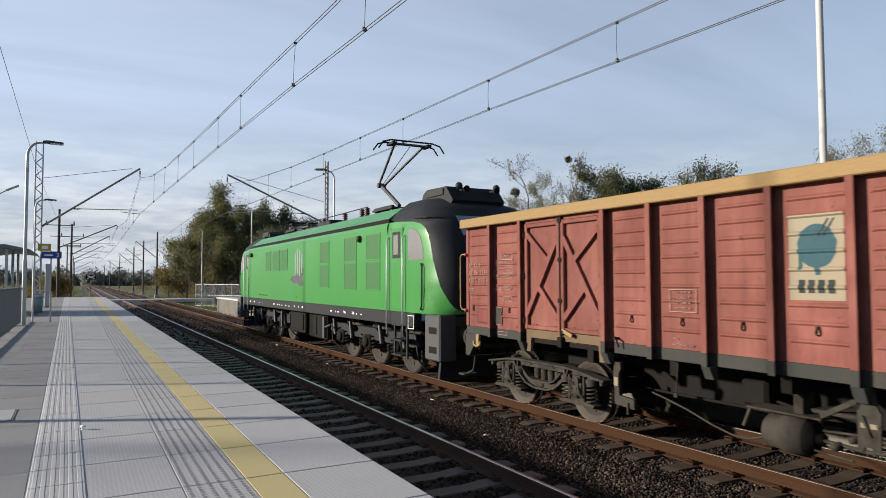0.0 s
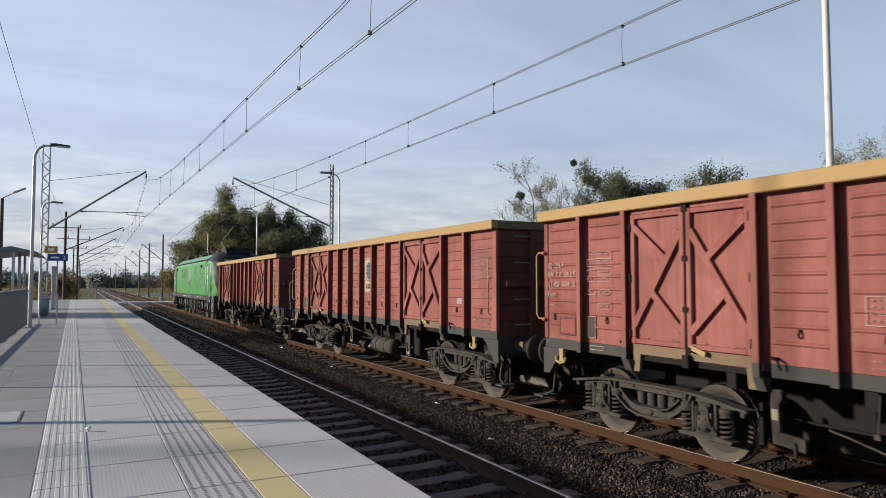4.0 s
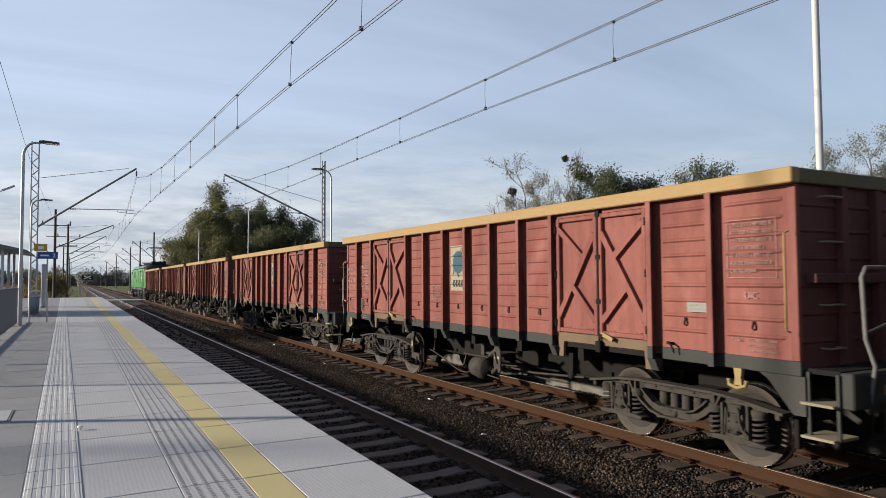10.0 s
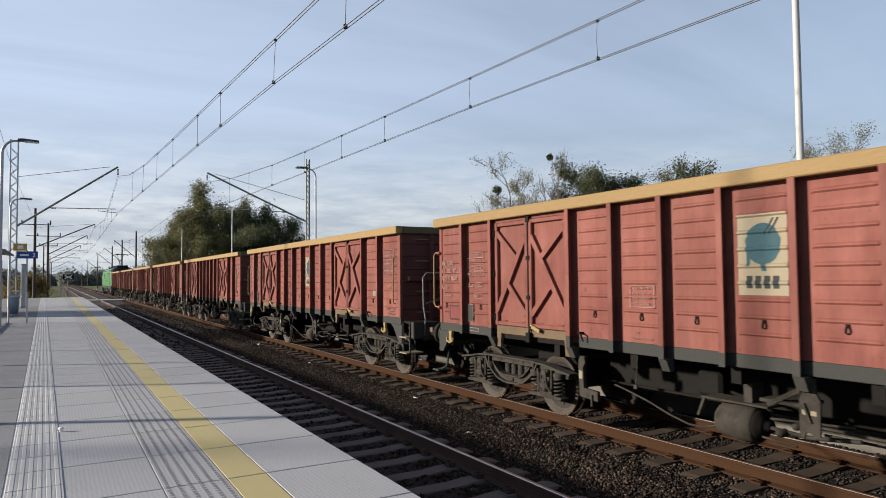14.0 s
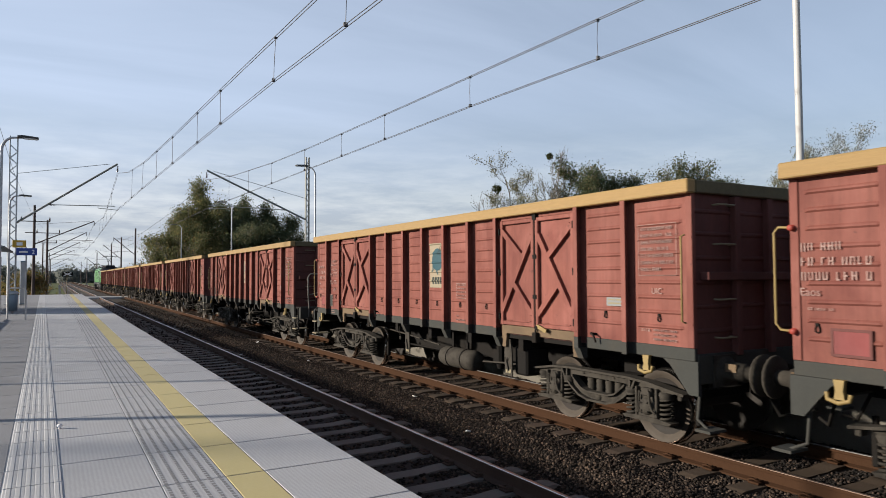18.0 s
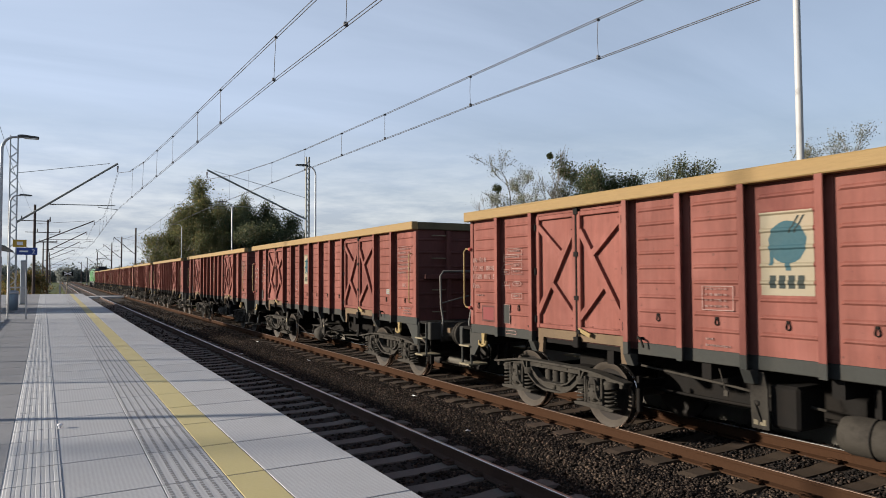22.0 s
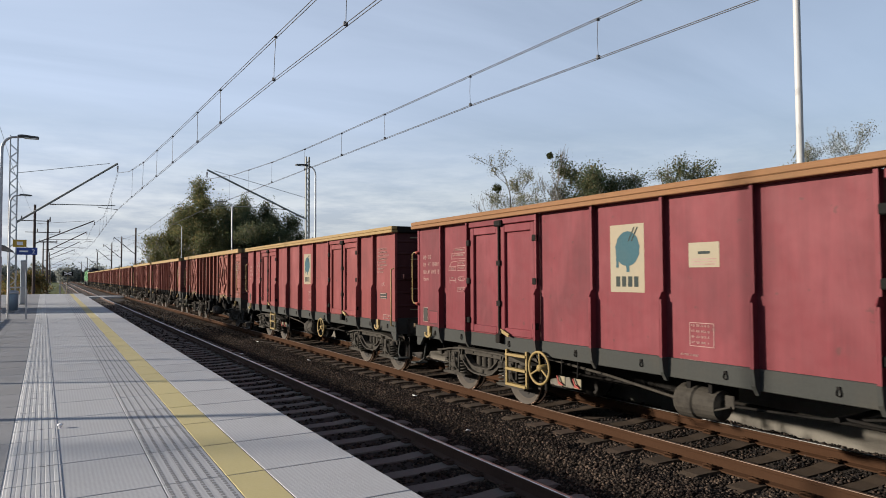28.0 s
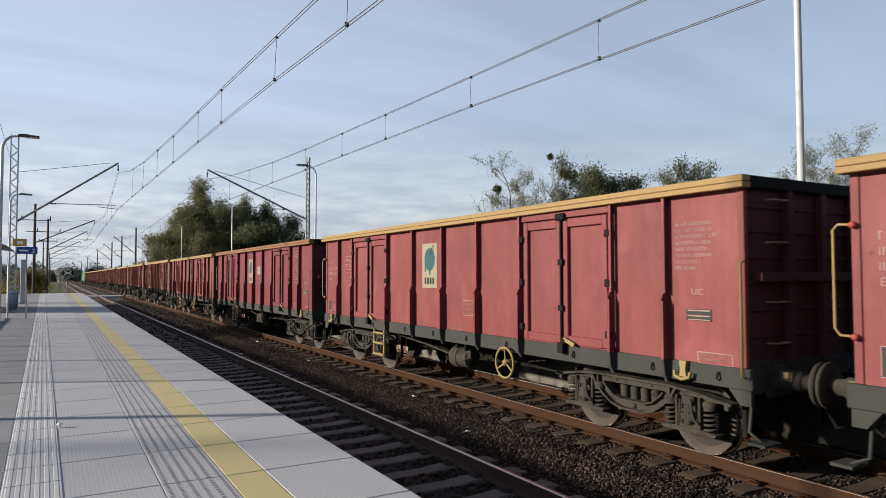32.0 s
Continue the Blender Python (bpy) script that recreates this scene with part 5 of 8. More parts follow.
def wagon_x(front_porch, rear_porch, sign_bay, tank, seed, group):
    rng = random.Random(seed)
    w = thing("open_wagon", "brown-red open wagon with X-braced doors and yellow top rail", "wagon", group)
    if "bay" not in WAG:
        WAG["bay"] = 1
        for wide in (0.83, 0.9):
            for g in (-1, 1):
                rows = []
                for y, k in ((0, 0), (-0.1, 0), (-0.14, 1), (-wide + 0.13, 1), (-wide + 0.09, 0), (-wide, 0)):
                    row = [(g * 1.33, y, 3.09), (g * 1.33, y, 1.312), (g * 1.345, y, 1.312)]
                    for z in RIBS:
                        row += [(g * 1.345, y, z - 0.026), (g * (1.345 + 0.017 * k), y, z - 0.008), (g * (1.345 + 0.017 * k), y, z + 0.008), (g * 1.345, y, z + 0.026)]
                    rows.append(row + [(g * 1.345, y, 3.09)])
                n = len(rows[0])
                s = Shape().add([p for row in rows for p in row],
                                [(j * n + i, j * n + (i + 1) % n, (j + 1) * n + (i + 1) % n, (j + 1) * n + i) for j in range(5) for i in range(n)]
                                + [tuple(range(n)), tuple(range(6 * n - 1, 5 * n - 1, -1))])
                WAG["bay", wide, g] = s.data("side_panel", M_BROWN)
        for g in (-1, 1):
            WAG["leaf", g] = [door_leaf_x(g, bool(k)).data("door_leaf", M_BROWN) for k in (0, 1)]
            WAG["post", g] = (Shape().box(g * 1.34, g * 1.456, 0.038, 0.055, 1.312, 3.085).box(g * 1.456, g * 1.468, -0.025, 0.055, 1.312, 3.085, 0.004)
                              .box(g * 1.34, g * 1.352, -0.06, 0.038, 1.312, 3.085)).data("side_post", M_BROWN)
            WAG["foot", g] = Shape().box(g * 1.352, g * 1.456, 0.038, 0.055, 1.165, 1.312).box(g * 1.456, g * 1.468, -0.025, 0.055, 1.165, 1.312).data("post_foot", M_GREY)
            WAG["longfoot", g] = (Shape().box(g * 1.352, g * 1.456, 0.038, 0.055, 1.165, 1.312).box(g * 1.456, g * 1.468, -0.025, 0.055, 1.165, 1.312)
                                  .prism([(g * 1.33, 1.163), (g * 1.468, 1.163), (g * 1.4, 1.02), (g * 1.33, 1.02)], "y", -0.06, 0.055)).data("post_foot", M_GREY)
            ring = [(g * 1.357, 0.012 * q, z) for q, z in ((0, 0.035), (1.2, 0.02), (2.0, -0.015), (1.7, -0.035), (0, -0.045), (-1.7, -0.035), (-2.0, -0.015), (-1.2, 0.02))]
            WAG["ring", g] = Shape().tube(ring, 0.0065, 5, closed=True).box(g * 1.345, g * 1.364, -0.016, 0.016, 0.022, 0.045).data("tie_ring", M_DARK)
            WAG["latch", g] = (Shape().tube([(g * 1.41, 0, 1.2), (g * 1.41, 0, 3.04)], 0.016, 6).box(g * 1.36, g * 1.43, -0.04, 0.04, 2.98, 3.06)
                               .box(g * 1.36, g * 1.43, -0.04, 0.04, 2.4, 2.46).box(g * 1.36, g * 1.43, -0.04, 0.04, 1.8, 1.86)
                               .box(g * 1.36, g * 1.45, -0.05, 0.05, 1.15, 1.3, 0.01).box(g * 1.37, g * 1.46, -0.1, -0.04, 1.34, 1.4, 0.01)).data("door_latch", M_DARK)
            WAG["handle", g] = Shape().slab((g * 1.44, -0.07, 1.405), (g * 1.44, -0.29, 1.335), 0.02, 0.055).data("latch_handle", M_YELLOW)
            WAG["hinge", g] = Shape().tube([(g * 1.42, 0, -0.05), (g * 1.42, 0, 0.05)], 0.022, 6).data("hinge", M_DARK)
    for g in (-1, 1):
        for y in (-0.08, -WAGON_LONG + 0.17):
            part("corner_post", Shape().box(g * 1.3, g * 1.362, y, y - 0.09, 1.312, 3.085, 0.006), M_BROWN, w)
        for i, y in enumerate(X_POSTS):
            if i in (0, 12):
                continue
            part("side_post", None, None, w, at=(0, -y, 0), data=WAG["post", g])
            key = "longfoot" if i in (2, 3, 5, 7, 9, 10) else "foot"
            part("post_foot", None, None, w, at=(0, -y, 0), data=WAG[key, g])
        for i, (a, b) in enumerate(zip(X_POSTS, X_POSTS[1:])):
            if i in (2, 9):
                for k in (0, 1):
                    leaf = part("door_leaf", None, None, w, at=(0, -a - 0.07 - k * 0.9, 0), data=WAG["leaf", g][k])
                    for z in (1.5, 2.2, 2.85):
                        part("hinge", None, None, leaf, at=(0, 0.0 if k == 0 else -0.88, z), data=WAG["hinge", g])
                part("door_latch", None, None, w, at=(0, -(a + b) / 2, 0), data=WAG["latch", g])
                part("latch_handle", None, None, w, "yellow door latch handle", (0, -(a + b) / 2, 0), WAG["handle", g])
                part("door_sill", Shape().prism([(-a - 0.07, 1.365), (-b + 0.07, 1.365), (-b + 0.07, 1.02), (-b + 0.17, 1.02), (-b + 0.19, 1.24), (-a - 0.19, 1.24), (-a - 0.17, 1.02), (-a - 0.07, 1.02)], "x", g * 1.33, g * 1.38), M_SILL, w, "worn tan door sill board")
                part("door_lintel", Shape().box(g * 1.33, g * 1.38, -a - 0.06, -b + 0.06, 3.022, 3.09), M_BROWN, w)
            else:
                wide = 0.83 if b - a < 0.86 else 0.9
                ring_y = -0.33 if i == 0 else -(a + b) / 2
                part("side_panel", None, None, w, at=(0, -(a + b) / 2 + wide / 2, 0), data=WAG["bay", wide, g])
                part("tie_ring", None, None, w, at=(0, ring_y, 1.635), data=WAG["ring", g])
        for a, b in ((0.08, 1.87), (3.93, 8.79), (10.85, WAGON_LONG - 0.08)):
            part("side_sill", Shape().box(g * 1.3, g * 1.35, -a, -b, 1.165, 1.31, 0.006), M_GREY, w, "grey side sill")
        part("top_rail", Shape().box(g * 1.33, g * 1.475, -0.04, -WAGON_LONG + 0.04, 3.075, 3.235, 0.012), M_WOOD, w, "sun-faded yellow top rail")
    for y in (-0.11, -WAGON_LONG + 0.11):
        part("end_top_rail", Shape().box(-1.33, 1.33, y - 0.07, y + 0.07, 3.08, 3.23, 0.012), M_ENDRAIL, w)
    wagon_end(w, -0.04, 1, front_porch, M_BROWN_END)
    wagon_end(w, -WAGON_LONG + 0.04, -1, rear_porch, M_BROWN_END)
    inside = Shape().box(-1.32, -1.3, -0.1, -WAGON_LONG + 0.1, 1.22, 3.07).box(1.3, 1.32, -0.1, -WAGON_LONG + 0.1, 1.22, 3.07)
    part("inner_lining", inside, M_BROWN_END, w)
    under_gear(w, tank, rng)
    for y in (-1.95, -10.77):
        bogie(w, y)
    hook(w, -0.55, M_YELLOW)
    hook(w, -WAGON_LONG + 0.75, M_YELLOW)
    part("corner_handle", Shape().tube([(-1.44, -WAGON_LONG + 0.12, 2.6), (-1.5, -WAGON_LONG + 0.12, 2.58), (-1.5, -WAGON_LONG + 0.12, 1.62), (-1.44, -WAGON_LONG + 0.12, 1.6)], 0.012, 6), M_YELLOW, w, "yellow corner grab handle")
    owner_sign(w, -X_POSTS[sign_bay] - 0.13)
    x = -1.364
    s = bars(Shape(), x, -0.19, 2.45, [(0.14, 0.2), (0.14, 0.14, 0.28), (0.28, 0.2, 0.07)], 0.105, 0.14, rng)
    part("number_marks", s, M_MARK, w, "worn white painted wagon numbers")["kind"] = "stuff"
    text_part("Eaos", 0.11, x - 0.001, -0.17, 1.94, M_MARK, w, "white painted type letters")
    s = bars(Shape(), x, -0.25, 1.83, [(0.05, 0.12, 0.05)], 0.035, 0.06, rng)
    load_marks(s, x, 0.02, rng)
    part("load_marks", s, M_MARK, w, "white painted load table")["kind"] = "stuff"
    s = frame_marks(Shape(), x - 0.006, -0.46, -0.83, 1.645, 1.385, 0.026)
    s.box(x - 0.006, x - 0.014, -0.6, -0.68, 1.4, 1.385)
    part("label_holder", s, M_BROWN_END, w, "dark red framed label holder")
    part("label_holder_sheet", Shape().box(x + 0.004, x - 0.005, -0.485, -0.805, 1.62, 1.41, 0.002), M_RED, w)
    part("label_board", Shape().box(x + 0.002, x - 0.003, -1.08, -1.24, 1.39, 1.67), M_GREY, w, "grey label board")
    part("board_edge", frame_marks(Shape(), x, -1.07, -1.25, 1.68, 1.38, 0.008), M_MARK, w)
    part("sill_mark", frame_marks(Shape(), -1.352, -1.12, -1.4, 1.275, 1.215, 0.008), M_MARK, w)
    s = bars(Shape(), x, -11.87, 2.73, [(0.5,), (0.38, 0.1), (0.5,), (0.44,), (0.5,), (0.5,), (0.34,)], 0.055, 0.082, rng)
    frame_marks(s, x, -11.83, -12.42, 2.76, 2.14, 0.006)
    bars(s, x, -12.05, 1.5, [(0.36,), (0.34,), (0.36,)], 0.035, 0.055, rng)
    bars(s, x, -11.87, 1.5, [(0.14,)], 0.05, 0.06, rng)
    bars(s, x, -7.45 if tank == "long" else -4.95, 1.45, [(0.1,), (0.32,)], 0.03, 0.07, rng)
    part("owner_marks", s, M_MARK, w, "lines of worn white lettering")["kind"] = "stuff"
    text_part("UIC", 0.1, x - 0.001, -12.03, 1.92, M_MARK, w, "white painted letters")
    y = -7.47 if tank == "long" else -4.91
    s = frame_marks(Shape(), x, y, y - 0.4, 2.02, 1.75, 0.009)
    for i in range(4):
        bars(s, x, y - 0.04, 2.0 - i * 0.063, [(0.05, 0.05, 0.1, 0.04)], 0.032, 0.06, rng)
    part("axle_load_table", s, M_MARK, w, "white painted axle load table")
    part("data_plate", Shape().box(x, x - 0.006, -11.27, -11.62, 1.75, 1.86), M_FENCE, w, "grey data plate")
    part("data_lines", Shape().box(x - 0.006, x - 0.009, -11.3, -11.42, 1.84, 1.822).box(x - 0.006, x - 0.009, -11.44, -11.58, 1.84, 1.822).box(x - 0.006, x - 0.009, -11.3, -11.58, 1.795, 1.775), M_STEP, w)["kind"] = "stuff"
    # bent door stops beside the door posts
    for y in (-1.78, -3.98, -8.72, -11.0):
        part("door_stop", Shape().tube([(-1.35, y, 1.36), (-1.42, y - 0.02, 1.38), (-1.43, y - 0.08, 1.35), (-1.41, y - 0.1, 1.26)], 0.014, 6).box(-1.37, -1.345, y - 0.05, y + 0.05, 1.35, 1.38), M_DARK, w)
    return w


R_POSTS = (0.12, 1.1, 2.02, 3.97, 5.17, 6.37, 7.56, 8.78, 10.75, 11.63, 12.6)


def wagon_red(ladder, wheel, sign, table, seed, group, paint, board):
    rng = random.Random(seed)
    w = thing("open_wagon", "crimson smooth-sided open wagon with framed doors and yellow top rail" if board is not M_WOOD_OLD else "deep crimson smooth-sided open wagon with weathered brown top rail", "wagon", group)
    if ("rpost", 1, paint.name) not in WAG:
        for g in (-1, 1):
            WAG["rpost", g, paint.name] = Shape().prism([(g * 1.34, 1.172), (g * 1.47, 1.172), (g * 1.47, 1.86), (g * 1.43, 1.93), (g * 1.43, 3.066), (g * 1.34, 3.066)], "y", 0.015, 0.03).box(g * 1.455, g * 1.468, -0.012, 0.03, 1.172, 1.85).box(g * 1.417, g * 1.43, -0.012, 0.03, 1.94, 3.066).data("side_post", paint)
            WAG["rfoot", g] = Shape().prism([(g * 1.37, 1.17), (g * 1.472, 1.17), (g * 1.45, 1.0), (g * 1.39, 0.9), (g * 1.37, 0.9)], "y", -0.012, 0.034).data("post_foot", M_GREY)
            s = Shape().box(g * 1.335, g * 1.35, 0, -0.88, 1.2, 2.95)
            for y in (-0.05, -0.83):
                s.box(g * 1.35, g * 1.4, y - 0.05, y + 0.05, 1.2, 2.95, 0.008)
            for z in (1.25, 2.89):
                s.box(g * 1.35, g * 1.395, -0.1, -0.78, z - 0.06, z + 0.06, 0.008)
            WAG["rleaf", g, paint.name] = s.data("door_leaf", paint)
            WAG["rhinge", g] = Shape().box(g * 1.38, g * 1.44, -0.05, 0.05, -0.05, 0.05, 0.012).data("hinge", M_DARK)
            WAG["rlatch", g] = (Shape().tube([(g * 1.42, 0, 1.1), (g * 1.42, 0, 3.0)], 0.02, 6).box(g * 1.36, g * 1.46, -0.1, 0.1, 2.93, 3.03, 0.02)
                                .box(g * 1.36, g * 1.44, -0.05, 0.05, 2.3, 2.38).box(g * 1.36, g * 1.44, -0.05, 0.05, 1.65, 1.73)
                                .box(g * 1.36, g * 1.46, -0.06, 0.06, 1.06, 1.2, 0.01).box(g * 1.37, g * 1.46, -0.1, -0.04, 1.2, 1.27, 0.01)).data("door_latch", M_DARK)
    x = -1.345
    for g in (-1, 1):
        for y in (-0.07, -WAGON_LONG + 0.15):
            part("corner_post", Shape().box(g * 1.3, g * 1.36, y, y - 0.08, 1.172, 3.066, 0.006), paint, w)
        for i, y in enumerate(R_POSTS):
            if i in (0, 10):
                continue
            part("side_post", None, None, w, at=(0, -y, 0), data=WAG["rpost", g, paint.name])
            part("post_foot", None, None, w, at=(0, -y, 0), data=WAG["rfoot", g])
        for i, (a, b) in enumerate(zip(R_POSTS, R_POSTS[1:])):
            if i in (2, 7):
                for k in (0, 1):
                    leaf = part("door_leaf", None, None, w, at=(0, -a - 0.08 - k * 0.92, 0), data=WAG["rleaf", g, paint.name])
                    for z in (1.38, 2.05, 2.7):
                        part("hinge", None, None, leaf, at=(0, 0.03 if k == 0 else -0.91, z), data=WAG["rhinge", g])
                part("door_latch", None, None, w, at=(0, -(a + b) / 2, 0), data=WAG["rlatch", g])
                part("latch_handle", None, None, w, "yellow door latch handle", (0, -(a + b) / 2, -0.14), WAG["handle", g])
                part("door_lintel", Shape().box(g * 1.34, g * 1.41, -a - 0.05, -b + 0.05, 2.965, 3.066, 0.008), paint, w)
                part("door_threshold", Shape().box(g * 1.335, g * 1.372, -a - 0.06, -b + 0.06, 1.174, 1.196), paint, w)
            else:
                part("side_panel", Shape().box(g * 1.33, g * 1.345, -a, -b, 1.172, 3.068), paint, w)
            part("tie_ring", None, None, w, at=(g * 0.025, -(a + b) / 2 - 0.2, 1.06), data=WAG["ring", g])
        part("side_sill", Shape().box(g * 1.32, g * 1.37, 0, -WAGON_LONG, 0.945, 1.17, 0.008), M_GREY, w, "grey side sill")
        part("top_rail", Shape().box(g * 1.33, g * 1.475, 0, -WAGON_LONG, 3.065, 3.125, 0.008).box(g * 1.33, g * 1.47, 0, -WAGON_LONG, 3.129, 3.2, 0.01), board, w, "weathered yellow-brown top rail")
    for y in (-0.075, -WAGON_LONG + 0.075):
        part("end_top_rail", Shape().box(-1.33, 1.33, y - 0.07, y + 0.07, 3.07, 3.2, 0.012), M_DARK, w)
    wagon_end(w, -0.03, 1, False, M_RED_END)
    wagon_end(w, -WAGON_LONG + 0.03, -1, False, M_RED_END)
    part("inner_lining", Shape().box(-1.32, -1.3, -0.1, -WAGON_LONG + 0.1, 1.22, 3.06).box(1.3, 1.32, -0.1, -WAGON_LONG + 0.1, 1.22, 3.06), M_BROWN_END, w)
    under_gear(w, "red", rng)
    for y in (-1.95, -10.77):
        bogie(w, y)
    hook(w, -0.62, M_YELLOW)
    hook(w, -WAGON_LONG + 0.85, M_YELLOW)
    part("corner_handle", Shape().tube([(-1.4, -WAGON_LONG + 0.05, 2.3), (-1.46, -WAGON_LONG + 0.05, 2.28), (-1.46, -WAGON_LONG + 0.05, 1.1), (-1.4, -WAGON_LONG + 0.05, 1.08)], 0.016, 6), M_YELLOW, w, "yellow corner grab handle")
    s = Shape()
    for yy in (-0.26, 0.26):
        s.box(-1.42, -1.38, ladder + yy - 0.02, ladder + yy + 0.02, 0.42, 0.98, 0.005)
    for z in (0.44, 0.68, 0.9):
        s.box(-1.44, -1.36, ladder - 0.26, ladder + 0.26, z - 0.02, z + 0.02, 0.005)
    part("ladder", s, M_YELLOW, w, "small yellow side ladder")
    s = Shape().tube([(-1.45, wheel + 0.235 * math.cos(k), 0.78 + 0.235 * math.sin(k)) for k in np.linspace(0, math.tau, 29)[:-1]], 0.02, 6, closed=True)
    for k in (1.57, 3.67, 5.76):
        s.tube([(-1.43, wheel, 0.78), (-1.45, wheel + 0.235 * math.cos(k), 0.78 + 0.235 * math.sin(k))], 0.016, 6)
    s.lathe([(0.001, -1.47), (0.05, -1.46), (0.05, -1.3)], (0, wheel, 0.78), "x", 10)
    part("handwheel", s, M_YELLOW, w, "yellow hand brake wheel")
    owner_sign(w, -sign, x - 0.002, 1.92, 2.78, 0.58, False)
    rngm = rng
    s = bars(Shape(), x, -0.3, 2.54, [(0.14, 0.14), (0.14, 0.14, 0.28), (0.28, 0.2, 0.07)], 0.1, 0.14, rngm)
    part("number_marks", s, M_MARK, w, "white painted wagon numbers")["kind"] = "stuff"
    text_part("Eaos", 0.11, x - 0.001, -0.3, 2.05, M_MARK, w, "white painted type letters")
    s = load_marks(Shape(), x, -0.26, rngm, 0.07)
    part("load_marks", s, M_MARK, w, "white painted load table")["kind"] = "stuff"
    part("board_edge", frame_marks(Shape(), x, -0.29, -0.47, 1.53, 1.25, 0.008), M_MARK, w)
    part("label_board", Shape().box(x, x - 0.006, -0.3, -0.46, 1.26, 1.52), M_GREY, w, "grey label board")
    s = frame_marks(Shape(), x - 0.01, -0.52, -0.88, 1.48, 1.22, 0.022)
    part("label_holder_sheet", Shape().box(x, x - 0.01, -0.52, -0.88, 1.48, 1.22, 0.002), paint, w)
    part("label_holder", s, M_RED_END, w, "dark red framed label holder")
    if board is M_WOOD_OLD:
        s = bars(Shape(), x, -10.9, 3.0, [(0.14, 0.36), (0.6,), (0.2, 0.1, 0.25), (0.52, 0.1), (0.22, 0.22), (0.12, 0.46), (0.1, 0.44, 0.06), (0.2, 0.38), (0.12, 0.4), (0.18, 0.36), (0.5,), (0.16, 0.42), (0.5,)], 0.055, 0.083, rngm)
        bars(s, x, -11.0, 1.34, [(0.4,), (0.34,)], 0.035, 0.055, rngm)
        p = part("placard", Shape().box(x, x - 0.004, -6.69, -7.1, 2.22, 2.5), M_CREAM, w, "faded cream paper placard")
        part("placard_line", Shape().box(x - 0.004, x - 0.006, -6.82, -6.98, 2.4, 2.37), M_SIGNDARK, p)
        for q in (2.32, 2.29, 2.26):
            part("placard_line", Shape().box(x - 0.004, x - 0.006, -6.73, -7.06, q, q - 0.012), M_MARK, p)
    else:
        s = bars(Shape(), x, -11.74, 2.76, [(0.5,), (0.5,), (0.44, 0.1), (0.5,), (0.44,), (0.5,), (0.36,), (0.3,)], 0.055, 0.072, rngm)
    frame_marks(s, x, -12.02, -12.48, 1.3, 1.16)
    bars(s, x, -12.05, 1.28, [(0.4,), (0.36,)], 0.03, 0.05, rngm)
    bars(s, x, -6.55, 1.24, [(0.12, 0.12), (0.3, 0.1)], 0.03, 0.06, rngm)
    part("owner_marks", s, M_MARK, w, "lines of white lettering")["kind"] = "stuff"
    text_part("UIC", 0.1, x - 0.001, -11.95, 1.93, M_MARK, w, "white painted letters")
    ty, tz = table
    s = frame_marks(Shape(), x, -ty, -ty - 0.33, tz, tz - 0.27, 0.009)
    for i in range(4):
        bars(s, x, -ty - 0.03, tz - 0.02 - i * 0.063, [(0.05, 0.05, 0.07, 0.03)], 0.035, 0.06, rngm)
    part("axle_load_table", s, M_MARK, w, "white painted axle load table")
    part("data_plate", Shape().box(x, x - 0.006, -11.88, -12.22, 1.64, 1.77), M_GREY, w, "grey data plate")
    part("data_lines", Shape().box(x - 0.006, x - 0.009, -11.9, -12.2, 1.76, 1.745).box(x - 0.006, x - 0.009, -11.9, -12.2, 1.7, 1.685).box(x - 0.006, x - 0.009, -11.9, -12.2, 1.655, 1.645), M_MARK, w)["kind"] = "stuff"
    return w


# ---- the locomotive ----
def lerp(table, v):
    for (a, p), (b, q) in zip(table, table[1:]):
        if v <= b:
            return p + (q - p) * (v - a) / (b - a)
    return table[-1][1]


NOSE = ((1.46, 9.5), (2.1, 9.54), (2.6, 9.48), (3.0, 9.34), (3.4, 9.08), (3.7, 8.72), (3.93, 8.1))
HALF = ((1.46, 1.48), (3.15, 1.48), (3.45, 1.42), (3.72, 1.2), (3.93, 0.9))
MASK = ((1.46, 9.44), (1.6, 9.36), (1.88, 9.25), (2.15, 9.16), (2.49, 9.05), (2.83, 8.94), (3.06, 8.85), (3.22, 8.7), (3.33, 8.45), (3.4, 8.0), (3.43, 7.4), (3.45, 6.91))


def cab_outline(z):
    w, n = lerp(HALF, z), lerp(NOSE, z)
    pts = [(-w, 6.9), (-w, n - 0.72)]
    for k in range(1, 9):
        a = k / 8 * math.pi / 2
        pts.append((-w + (w * 0.42) * (1 - math.cos(a)), n - 0.72 + 0.64 * math.sin(a)))
    pts.append((-w * 0.3, n - 0.03))
    pts.append((0, n))
    return pts


def along(pts, s):
    """Point at the share s of a polyline's length."""
    d = [math.dist(a, b) for a, b in zip(pts, pts[1:])]
    left = s * sum(d)
    for (a, b), q in zip(zip(pts, pts[1:]), d):
        if left <= q:
            return (a[0] + (b[0] - a[0]) * left / q, a[1] + (b[1] - a[1]) * left / q)
        left -= q
    return pts[-1]


